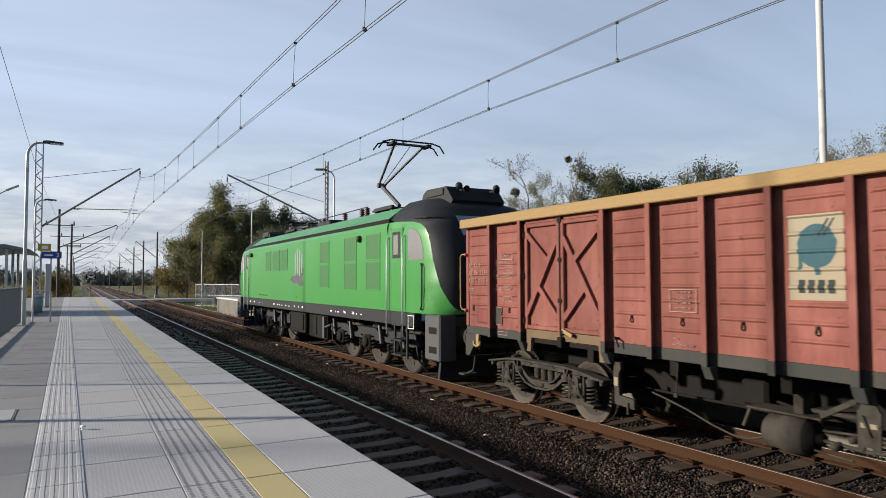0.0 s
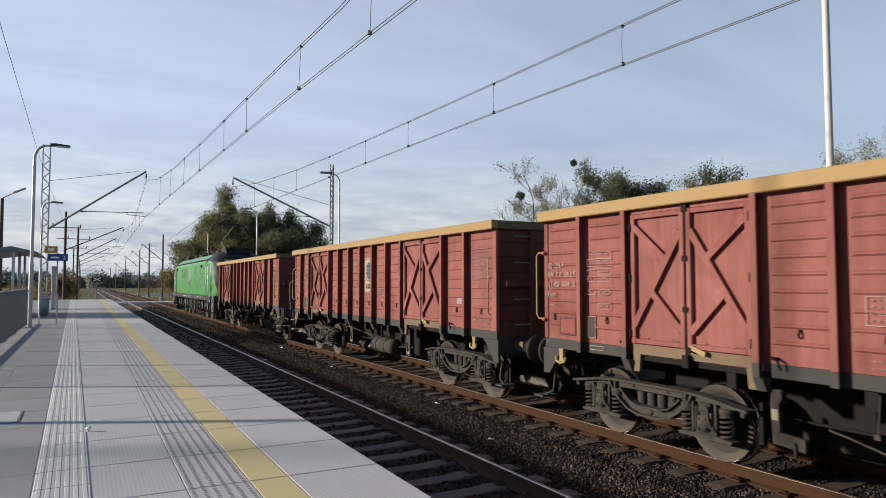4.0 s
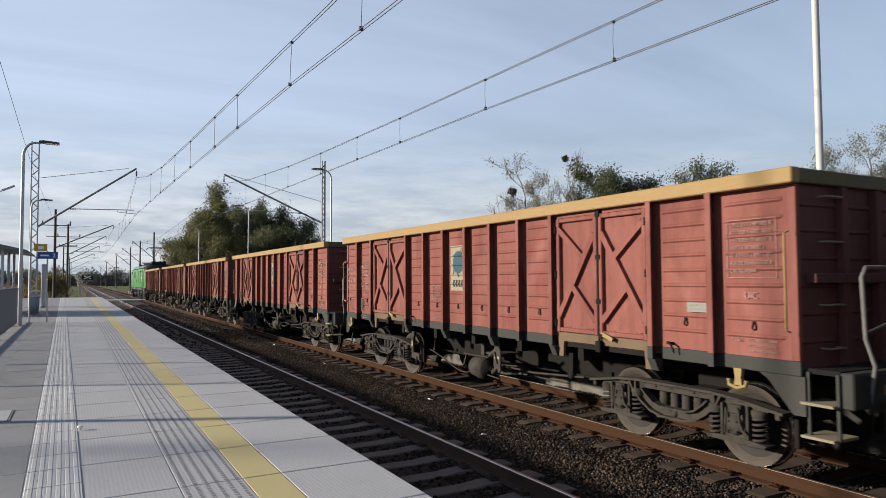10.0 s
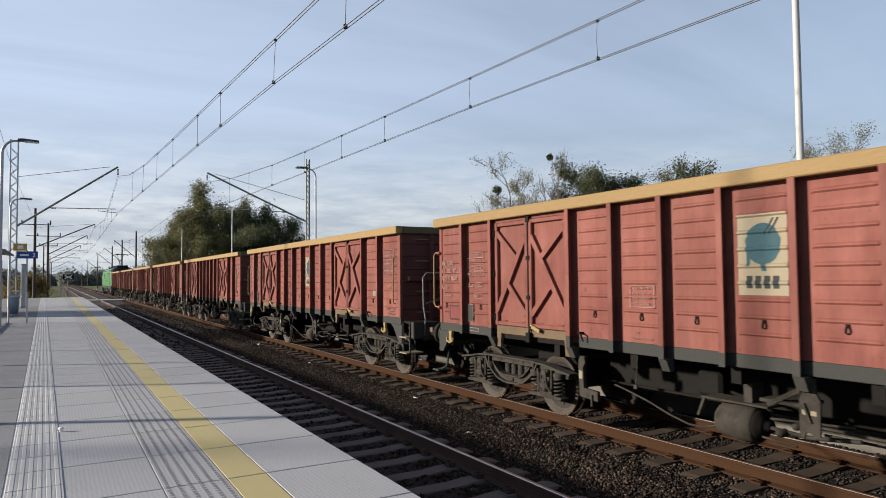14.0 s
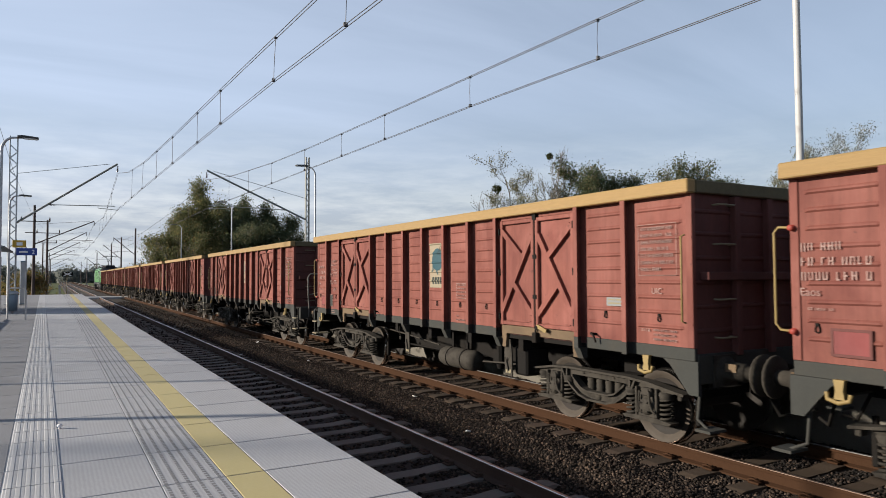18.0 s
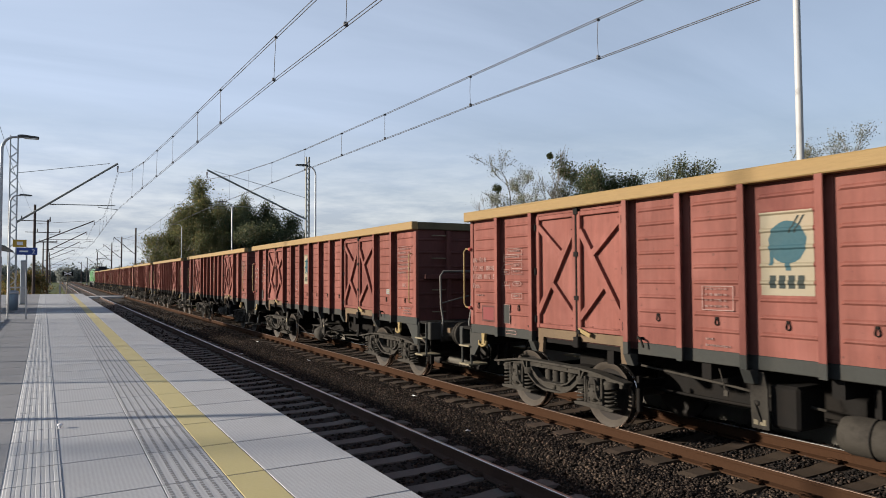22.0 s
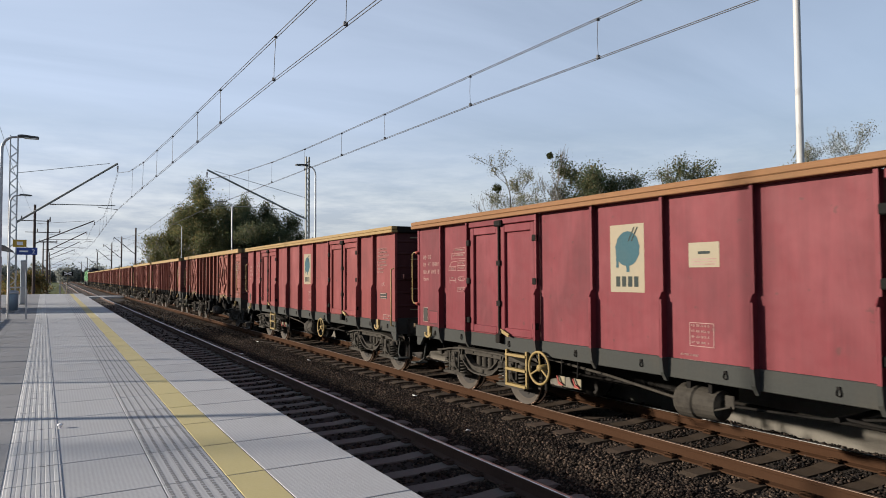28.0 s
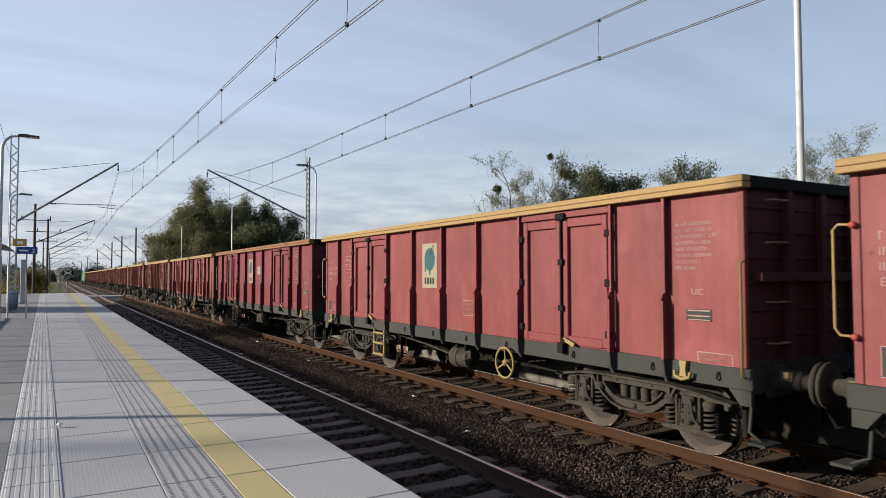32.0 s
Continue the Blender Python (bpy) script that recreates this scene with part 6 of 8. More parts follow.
def cab(loco, e):
    black = Shape()
    zs = [1.46 + (3.93 - 1.46) * i / 40 for i in range(41)]
    rows_g, rows_b = [], []
    for z in zs:
        pts = cab_outline(z)
        cut = 0.0
        if z < 3.45:
            yb = lerp(MASK, z)
            cut = next((k / 200 for k in range(200) if along(pts, k / 200)[1] >= yb), 0.97)
        rows_g.append([along(pts, cut * k / 8) for k in range(9)])
        rows_b.append([along(pts, cut + (1 - cut) * k / 14) for k in range(15)])
    for g in (1, -1):
        green = Shape()
        for rows, sh, limit in ((rows_g, green, 3.45), (rows_b, black, 9)):
            n = len(rows[0])
            use = [(z, r) for z, r in zip(zs, rows) if z < limit]
            sh.add([(g * p[0], e * p[1], z) for z, r in use for p in r],
                   [(j * n + i, j * n + i + 1, (j + 1) * n + i + 1, (j + 1) * n + i) for j in range(len(use) - 1) for i in range(n - 1)], True)
        part("cab_side", green, M_GREEN, loco, "bright green cab side")
    black.add([(x, e * y, 3.93) for x, y in ((-0.9, 6.9), (-0.9, 6.95), (-0.7, 7.7), (0, 8.1), (0.7, 7.7), (0.9, 6.95), (0.9, 6.9))], [(0, 1, 2, 3, 4, 5, 6)])
    part("cab_front", black, M_BLACK, loco, "satin black cab front and roof")
    # air conditioner, windscreen, lamps
    part("roof_unit", Shape().prism([(e * 7.0, 3.88), (e * 7.1, 4.1), (e * 7.3, 4.19), (e * 8.2, 4.17), (e * 8.5, 3.85), (e * 8.2, 3.6)], "x", -0.66, 0.66), M_BLACK, loco, "black roof air conditioner")
    part("roof_unit_side", Shape().box(-0.69, -0.662, e * 7.3, e * 8.1, 4.0, 4.14, 0.01), M_GREY, loco)
    s = Shape()
    for i in range(6):
        za, zb = 2.62 + i * 0.14, 2.62 + (i + 1) * 0.14
        for a, b in ((-0.86, 0), (0, 0.86)):
            s.add([(a, e * (lerp(NOSE, za) + 0.012 - abs(a) * 0.06), za), (b, e * (lerp(NOSE, za) + 0.012 - abs(b) * 0.06), za),
                   (b, e * (lerp(NOSE, zb) + 0.012 - abs(b) * 0.06), zb), (a, e * (lerp(NOSE, zb) + 0.012 - abs(a) * 0.06), zb)], [(0, 1, 2, 3)])
    part("windscreen", s, M_GLASS, loco, "large dark windscreen")
    for x in (-0.95, 0.95):
        part("headlight", Shape().lathe([(0.001, e * 0.03), (0.1, e * 0.02), (0.13, 0), (0.13, -e * 0.12)], (x, e * 9.12, 1.98), "y", 16), M_LENS, loco, "round clear headlight")
        part("horn", Shape().lathe([(0.02, -e * 0.3), (0.03, e * 0.0), (0.08, e * 0.12)], (x * 0.4, e * 8.5, 4.08), "y", 10), M_BLACK, loco)
        part("horn_ball", Shape().ball((x * 0.5, e * 8.45, 4.16), 0.08, 6), M_BLACK, loco)
    part("end_beam", Shape().box(-1.42, 1.42, e * 9.1, e * 9.3, 0.85, 1.44, 0.03), M_SKIRT, loco)
    buffer_pair(loco, e * 9.3, e, 0.42)
    part("snow_plough", Shape().prism([(-1.3, 0.18), (1.3, 0.18), (1.25, 0.6), (-1.25, 0.6)], "y", e * 9.0, e * 9.08), M_BLACK, loco, "black obstacle deflector")
    for g in (-1, 1):
        x = g * 1.48
        sk = part("corner_skirt", Shape().box(g * 1.1, x, e * 8.78, e * 9.42, 0.55, 1.455, 0.03), M_SKIRT, loco, "dark grey corner skirt with step recesses as dark patches")
        # no hollows are cut: near-black patches give the shade of the step recesses
        for z in (0.7, 1.08):
            part("step_recess", Shape().box(x - g * 0.02, x + g * 0.004, e * 8.97, e * 9.3, z, z + 0.13), M_DARK, sk)
        d = part("cab_door", Shape().box(x, x + g * 0.008, e * 7.16, e * 7.72, 1.52, 3.28, 0.004), M_GREEN, loco, "green cab door")
        part("door_window", Shape().box(x + g * 0.008, x + g * 0.013, e * 7.28, e * 7.52, 2.7, 3.13, 0.01), M_WINDOW, d)
        part("window_rubber", Shape().box(x + g * 0.008, x + g * 0.011, e * 7.22, e * 7.64, 2.62, 3.2, 0.02), M_BLACK, d)
        part("door_seal", Shape().box(x, x + g * 0.003, e * 7.13, e * 7.155, 1.5, 3.3).box(x, x + g * 0.003, e * 7.725, e * 7.75, 1.5, 3.3), M_GREEN_DARK, d)
        for y in (7.02, 7.86):
            part("grab_rail", Shape().tube([(x, e * y, 3.1), (x + g * 0.06, e * y, 3.06), (x + g * 0.06, e * y, 0.95), (x, e * y, 0.9)], 0.017, 7), M_GALV, loco, "bright steel grab rail")
        part("side_window", Shape().prism([(e * 8.02, 2.56), (e * 8.74, 2.56), (e * 8.71, 2.8), (e * 8.6, 3.04), (e * 8.4, 3.18), (e * 8.2, 3.23), (e * 8.02, 3.2)], "x", x - g * 0.06, x + g * 0.004), M_WINDOW, loco, "cab side window with a grey reflection painted in")
        part("cab_handrail", Shape().tube([(x, e * 8.62, 2.46), (x + g * 0.04, e * 8.7, 2.47), (x + g * 0.04, e * 8.74, 2.42), (x + g * 0.04, e * 8.73, 1.62), (x + g * 0.04, e * 8.68, 1.55), (x, e * 8.6, 1.55)], 0.02, 6), M_BLACK, loco)
        for z in (0.5, 0.82, 1.15):
            part("cab_step", Shape().box(g * 1.2, g * 1.5, e * 7.2, e * 7.7, z, z + 0.035), M_BLACK, loco)
        for y in (7.1, 7.74):
            part("step_plate", Shape().box(g * 1.36, g * 1.4, e * y, e * (y + 0.06), 0.45, 1.4), M_BLACK, loco)


def loco_bogie(loco, y, seed):
    b = part("bogie", Shape().box(-0.9, 0.9, -2.7, 2.7, 0.7, 0.9, 0.02), M_BLACK, loco, "black three-axle bogie", (0, y, 0))
    for g in (-1, 1):
        part("side_frame", Shape().prism([(-2.9, 0.72), (-2.7, 0.95), (-1.5, 0.95), (-1.2, 0.78), (-0.8, 0.78), (-0.5, 0.95), (0.5, 0.95), (0.8, 0.78), (1.2, 0.78), (1.5, 0.95), (2.7, 0.95), (2.9, 0.72), (2.6, 0.66), (-2.6, 0.66)], "x", g * 1.0, g * 1.14), M_BLACK, b)
        for a in (-1.9, 0.0, 1.9):
            part("axle_box", Shape().box(g * 0.98, g * 1.2, a - 0.2, a + 0.2, 0.42, 0.78, 0.04).lathe([(0.001, g * 1.26), (0.14, g * 1.25), (0.15, g * 1.2)], (0, a, 0.6), "x", 14), M_DARK, b)
            for d in (-0.36, 0.36):
                part("coil_spring", Shape().tube([(g * 1.08 + p[0], a + d + p[1], p[2]) for p in coil(0.1, 0.45, 0.75, 3.5, 0.02)], 0.022, 5), M_DARK, b)
        for a in (-2.3, -1.0, 1.0, 2.3):
            part("damper", Shape().tube([(g * 1.2, a, 0.62), (g * 1.2, a + 0.12, 1.05)], 0.05, 8), M_SKIRT, b)
        part("sand_pipe", Shape().tube([(g * 1.15, -2.75, 0.9), (g * 1.1, -2.8, 0.4), (g * 0.8, -2.65, 0.12)], 0.022, 6).tube([(g * 1.15, 2.75, 0.9), (g * 1.1, 2.8, 0.4), (g * 0.8, 2.65, 0.12)], 0.022, 6), M_SKIRT, b)
    for a in (-1.9, 0.0, 1.9):
        s = Shape()
        for g in (-1, 1):
            s.lathe([(0.001, g * 0.86), (0.16, g * 0.86), (0.2, g * 0.8), (0.5, g * 0.77), (0.52, g * 0.82), (0.595, g * 0.82), (0.6, g * 0.72), (0.625, g * 0.7), (0.625, g * 0.68), (0.2, g * 0.68)], (0, 0, 0), "x", 28)
            for k in range(4):
                q = k * math.tau / 4
                s.box(g * 0.775, g * 0.8, 0.36 * math.cos(q) - 0.04, 0.36 * math.cos(q) + 0.04, 0.36 * math.sin(q) - 0.04, 0.36 * math.sin(q) + 0.04)
        s.lathe([(0.1, -0.7), (0.1, 0.7)], (0, 0, 0), "x", 10)
        part("wheelset", s, M_BOGIE, b, "grey steel wheelset", (0, a, 0.6))


def pantograph(loco, y, up):
    p = part("pantograph", Shape().box(-0.55, 0.55, y - 0.7, y + 0.6, 4.0, 4.05).box(-0.5, -0.42, y - 0.6, y + 0.6, 4.05, 4.1).box(0.42, 0.5, y - 0.6, y + 0.6, 4.05, 4.1),
             M_BLACK, loco, "raised single-arm pantograph" if up else "folded single-arm pantograph")
    for x in (-0.45, 0.45):
        for d in (-0.55, 0.5):
            s = Shape()
            for k in range(4):
                s.lathe([(0.03, 0), (0.06, 0.02), (0.03, 0.045)], (x, y + d, 3.82 + k * 0.045), "z", 10)
            part("insulator", s, M_INSUL, p)
    if up:
        base, knee, head = (y, 4.16), (y + 1.24, 4.86), (y - 0.62, 5.76)
    else:
        base, knee, head = (y, 4.12), (y + 1.45, 4.24), (y - 0.25, 4.34)
    part("lower_arm", Shape().tube([(0, *base), (0, *knee)], 0.055, 8).tube([(-0.12, knee[0], knee[1]), (0.12, knee[0], knee[1])], 0.07, 8), M_PANTO, p)
    part("upper_arm", Shape().tube([(-0.08, *knee), (-0.42, head[0], head[1] - 0.06)], 0.035, 8).tube([(0.08, *knee), (0.42, head[0], head[1] - 0.06)], 0.035, 8)
         .tube([(-0.42, head[0], head[1] - 0.06), (0.42, head[0], head[1] - 0.06)], 0.03, 8), M_PANTO, p)
    part("guide_rod", Shape().tube([(0.1, base[0] + 0.25, base[1]), (0.1, knee[0] - 0.05, knee[1] - 0.12)], 0.012, 6).tube([(0.02, *knee), (0.02, head[0], head[1] - 0.1)], 0.01, 6), M_PANTO, p)
    for d in (-0.18, 0.18):
        part("contact_strip", Shape().tube([(-0.95, head[0] + d, head[1] - 0.24), (-0.82, head[0] + d, head[1] - 0.06), (-0.6, head[0] + d, head[1]), (0.6, head[0] + d, head[1]),
                                            (0.82, head[0] + d, head[1] - 0.06), (0.95, head[0] + d, head[1] - 0.24)], 0.022, 6), M_BLACK, p)
    for x in (-0.5, 0.5):
        part("head_spring", Shape().box(x - 0.07, x + 0.07, head[0] - 0.2, head[0] + 0.2, head[1] - 0.1, head[1] - 0.03, 0.01), M_BLACK, p)


def locomotive():
    w = thing("locomotive", "green six-axle electric locomotive with black cab and raised pantograph", "locomotive")
    part("body", Shape().prism([(-1.48, 1.46), (1.48, 1.46), (1.48, 3.36), (1.44, 3.44), (-1.44, 3.44), (-1.48, 3.36)], "y", -6.9, 6.9), M_GREEN, w, "bright green flat body side")
    for g in (-1, 1):
        part("vent_strip", Shape().box(g * 1.38, g * 1.425, -6.9, 6.9, 3.44, 3.535), M_DARK, w, "black louvre strip below the roof")
        for k in range(6):
            a = -6.9 + 2.3 * k
            part("roof_panel", Shape().prism([(g * 1.43, 3.535), (g * 1.05, 3.82), (g * 0.95, 3.84), (g * 0.95, 3.5)], "y", a + 0.008, a + 2.292), M_GREEN, w, "green sloping roof panel")
    part("roof", Shape().box(-0.95, 0.95, -6.9, 6.9, 3.6, 3.81), M_SKIRT, w, "dark grey roof deck")
    rng = random.Random(8)
    for y, a, b, h in ((-2.3, 0.5, 0.45, 0.12), (-0.6, 0.9, 0.6, 0.18), (1.4, 0.7, 0.6, 0.14), (3.0, 0.6, 0.5, 0.16)):
        part("roof_box", Shape().box(-a, a, y - b, y + b, 3.82, 3.82 + h, 0.03), M_BLACK, w)
    for y in (-3.3, -2.9, -1.5, 0.5, 2.2):
        s = Shape()
        for k in range(6):
            s.lathe([(0.04, 0), (0.09, 0.025), (0.04, 0.06)], (-0.5, y, 3.82 + k * 0.06), "z", 10)
        part("insulator", s, M_INSUL, w, "ribbed roof insulator")
    part("roof_cable", Shape().tube([(-0.5, -3.3, 4.2), (-0.5, -2.9, 4.2), (-0.5, -1.5, 4.19), (-0.5, 0.5, 4.19), (-0.5, 2.2, 4.19), (-0.3, 4.2, 4.1)], 0.016, 6), M_BLACK, w)
    pantograph(w, -4.36, True)
    pantograph(w, 4.6, False)
    for e in (-1, 1):
        cab(w, e)
        loco_bogie(w, e * 4.95, 3 + e)
    for g in (-1, 1):
        x = g * 1.48
        for y0, y1, z0, z1 in ((-6.48, -5.66, 2.64, 3.22), (-6.48, -5.66, 1.92, 2.56), (-4.96, -4.13, 2.64, 3.23), (-4.96, -4.13, 1.92, 2.56), (-2.86, -2.1, 2.64, 3.22), (-2.86, -2.1, 1.96, 2.56),
                               (1.42, 2.22, 2.5, 3.18), (2.45, 3.3, 2.5, 3.18), (3.62, 4.32, 2.5, 3.18)):
            f = part("grille", Shape().box(x, x + g * 0.006, y0, y1, z0, z1), M_GREEN_DARK, w, "dark green ventilation grille")
            part("grille_frame", Shape().box(x, x + g * 0.012, y0 - 0.03, y0, z0 - 0.03, z1 + 0.03).box(x, x + g * 0.012, y1, y1 + 0.03, z0 - 0.03, z1 + 0.03)
                 .box(x, x + g * 0.012, y0, y1, z1, z1 + 0.03).box(x, x + g * 0.012, y0, y1, z0 - 0.03, z0), M_GREEN, f)
            s = Shape()
            n = int((z1 - z0) / 0.055)
            for k in range(n):
                s.box(x + g * 0.006, x + g * 0.011, y0 + 0.01, y1 - 0.01, z0 + 0.01 + k * (z1 - z0) / n, z0 + 0.035 + k * (z1 - z0) / n)
            part("slats", s, M_GREEN_DARK, f)["kind"] = "stuff"
        for y in (-5.25, 6.6):
            part("side_camera", Shape().ball((x + g * 0.02, y, 3.16), 0.09, 6), M_BLACK, w, "black round side camera")
        tower, base = Shape(), Shape()
        for k, (top, low) in enumerate(((3.02, 2.3), (3.16, 2.34), (3.1, 2.28), (2.96, 2.38))):
            y = 0.5 - k * 0.24
            tower.prism([(y, top), (y - 0.13, top - 0.02), (y - 0.12, low), (y + 0.02, low)], "x", x, x + g * 0.004)
        base.prism([(1.05, 2.16), (0.72, 2.32), (0.6, 2.24), (0.35, 2.4), (0.2, 2.3), (-0.2, 2.55), (-0.45, 2.5), (-0.3, 2.2), (-0.42, 2.0), (-0.1, 1.95), (0.35, 2.08), (0.5, 2.02)], "x", x, x + g * 0.003)
        part("flank_graphic", tower, M_SILVER, w, "silver grey graphic on the flank")
        part("flank_graphic", base, M_SKIRT, w, "dark grey foot of the flank graphic")
        for y in (-7.75, -7.0, 6.95):
            part("body_seam", Shape().box(x, x + g * 0.003, y - 0.008, y + 0.008, 1.48, 3.36), M_GREEN_DARK, w)
        part("solebar", Shape().box(g * 1.3, g * 1.47, -8.3, 8.3, 1.16, 1.455, 0.01), M_BLACK, w, "black solebar with white markings")
        m = Shape()
        for k in range(26):
            y = rng.uniform(-7.0, 7.6)
            a = rng.choice((0.03, 0.05, 0.08, 0.12))
            m.box(g * 1.47, g * 1.474, y, y + a, 1.28, 1.28 + rng.choice((0.025, 0.035, 0.06)))
        part("solebar_marks", m, M_SIGNWHITE, w)["kind"] = "stuff"
        q = frame_marks(Shape(), g * 1.48, -8.28, -8.02, 1.4, 1.12, 0.014, g) if g < 0 else None
        if q:
            part("data_frame", q, M_SIGNWHITE, w)
        part("body_marks", bars(Shape(), x, 5.4, 1.62, [(0.5, 0.9)], 0.04, 0.1, rng, g), M_GREEN_DARK, w)["kind"] = "stuff"
        part("equipment_box", Shape().box(g * 0.5, g * 1.24, -2.0, -0.3, 0.4, 1.16, 0.04).box(g * 1.24, g * 1.27, -1.85, -1.2, 0.5, 1.05, 0.01).box(g * 1.24, g * 1.27, -1.1, -0.45, 0.5, 1.05, 0.01), M_DARK, w, "sooty shade-dark equipment box under the frame")
        part("equipment_box", Shape().box(g * 0.5, g * 1.22, 0.2, 1.9, 0.44, 1.16, 0.04).box(g * 1.22, g * 1.25, 0.35, 1.75, 0.55, 1.05, 0.01), M_DARK, w, "sooty shade-dark equipment box under the frame")
        part("valve_rack", Shape().box(g * 1.36, g * 1.44, -2.35, -2.2, 0.5, 1.1).box(g * 1.36, g * 1.44, 2.2, 2.3, 0.55, 1.1).tube([(g * 1.4, -2.8, 0.9), (g * 1.4, -2.3, 0.8)], 0.03, 6), M_SKIRT, w)
    return w

TRAIN = "wagons of the coal train"
WAGONS = []
for i, (fp, rp, bay, tank) in enumerate(((0, 1, 6, "short"), (1, 0, 6, "long"), (0, 1, 6, "short"), (0, 1, 6, "short"), (0, 1, 5, "short"),
                                         (0, 1, 6, "short"), (0, 1, 6, "short"), (1, 0, 6, "long"), (0, 1, 5, "short"), (1, 0, 5, "mid"))):
    WAGONS.append(wagon_x(bool(fp), bool(rp), bay, tank, i, TRAIN))
for i, (ladder, wheel, sign) in enumerate(((-3.58, -8.3, 6.57), (-3.43, -4.05, 5.44), (-3.58, -8.42, 5.48), (-3.58, -8.42, 5.48))):
    WAGONS.append(wagon_red(ladder, wheel, sign, (6.68, 1.6) if i == 1 else (7.0, 1.72), 20 + i, TRAIN, M_RED_DEEP if i == 1 else M_RED, M_WOOD_OLD if i == 1 else M_WOOD))
LOCO = locomotive()


# ---- overhead line ----
def lattice_mast(label, x, y, high, mat, wide=0.3, group="overhead line masts"):
    """A braced two-channel mast: chords, flat lacing on both faces, a concrete foot."""
    m = thing("catenary_mast", label, "mast", group, (x, y, GROUND))
    part("footing", Shape().box(-0.35, 0.35, -0.35, 0.35, -0.1, 0.55, 0.04), M_CONCRETE, m)
    for g in (-1, 1):
        part("chord", Shape().box(g * wide / 2 - 0.03, g * wide / 2 + 0.03, -0.09, 0.09, 0.5, high, 0.006), mat, m)
    me = Shape().slab((-wide / 2, 0, 0), (wide / 2, 0, 0.34), 0.012, 0.05, (0, 0, 1)).data("lacing", mat)
    me2 = Shape().slab((wide / 2, 0, 0), (-wide / 2, 0, 0.34), 0.012, 0.05, (0, 0, 1)).data("lacing", mat)
    for k in range(int((high - 0.8) / 0.34)):
        part("lacing", None, None, m, at=(0, 0.085 if k % 2 else -0.085, 0.6 + k * 0.34), data=me if k % 2 else me2)
    return m


def bracket(m, x, reach, z_foot, z_tip, z_tie, z_reg, mat, lever=0.5):
    """Raking arm with tie rod, insulators and registration arm; x is the mast's face, reach the way to the tip."""
    d = 1 if reach > 0 else -1
    tip = (x + reach, 0, z_tip)
    part("bracket_arm", Shape().tube([(x, 0, z_foot), tip], 0.055, 8), mat, m, "raking bracket arm")
    part("tie_rod", Shape().tube([(x, 0, z_tie), (x + reach - d * 0.4, 0, z_tip - 0.03)], 0.014, 6), mat, m)
    s = Shape()
    for k in range(5):
        s.lathe([(0.02, 0), (0.06, -0.03), (0.02, -0.06)], (tip[0], 0, z_tip - 0.12 - k * 0.07), "z", 10)
    part("insulator", s, M_INSUL, m, "hanging porcelain insulator")
    f = (z_reg + 0.15 - z_foot) / (z_tip - z_foot)
    a = (x + reach * f, 0, z_foot + (z_tip - z_foot) * f)
    part("registration_arm", Shape().tube([a, (x + reach * 0.98, 0, z_reg + 0.22)], 0.022, 6).tube([(x + reach * 0.8, 0, z_reg + 0.2), (x + reach * 0.8, 0, z_reg + 0.08), (x + reach + d * 0.05, 0, z_reg)], 0.016, 6), mat, m)
    s = Shape()
    for k in range(4):
        s.lathe([(0.02, 0), (0.05, 0.03), (0.02, 0.06)], (a[0] + d * (0.1 + k * 0.07), 0, a[2] - 0.005), "x", 10)
    part("insulator", s, M_INSUL, m)


mast_l = lattice_mast("tall pale lattice overhead line mast beside the platform", -3.93, 41.6, 10.25, M_GALV, 0.34)
bracket(mast_l, 0.17, 4.75, 4.25 - GROUND, 7.72 - GROUND, 6.85 - GROUND, 5.12 - GROUND, M_MAST)
mast_r = lattice_mast("grey lattice overhead line mast behind the far platform", 11.77, 40.9, 10.35, M_MAST, 0.2)
bracket(mast_r, -0.15, -5.95, 4.97 - GROUND, 7.62 - GROUND, 6.3 - GROUND, 5.35 - GROUND, M_MAST)


def slim_mast(x, y, high, reach, mat, label):
    m = thing("catenary_mast", label, "mast", "overhead line masts", (x, y, GROUND))
    part("pole", Shape().tube([(0, 0, -0.1), (0, 0, high)], 0.16, 10, 0.11), mat, m)
    part("footing", Shape().box(-0.3, 0.3, -0.3, 0.3, -0.1, 0.7, 0.04), M_CONCRETE, m)
    bracket(m, 0.1 if reach > 0 else -0.1, reach, 6.3, 8.8, 8.3, 6.55, mat)
    return m


for y in (111, 136, 161, 219, 290, 356):
    slim_mast(8.47, y, 10.25, -2.9, M_OLDMAST, "dark slim overhead line mast beside the far track")
for x, y in ((-3.87, 80), (-2.9, 100), (-3.2, 128), (-4.3, 165), (-3.6, 230), (-3.6, 300)):
    m = slim_mast(x, y, 10.25, NEAR - x - 0.2, M_OLDMAST, "dark slim overhead line mast beside the near track")
    if y < 130:
        part("cross_arm", Shape().box(-1.2, 1.4, -0.04, 0.04, 8.55, 8.63).box(-0.8, 1.0, -0.04, 0.04, 7.4, 7.47), M_OLDMAST, m)
        for q in (-1.15, 1.35):
            part("line_insulator", Shape().lathe([(0.05, 0), (0.08, 0.1), (0.04, 0.3), (0.07, 0.32), (0.001, 0.45)], (q, 0, 8.63), "z", 8), M_INSUL, m)


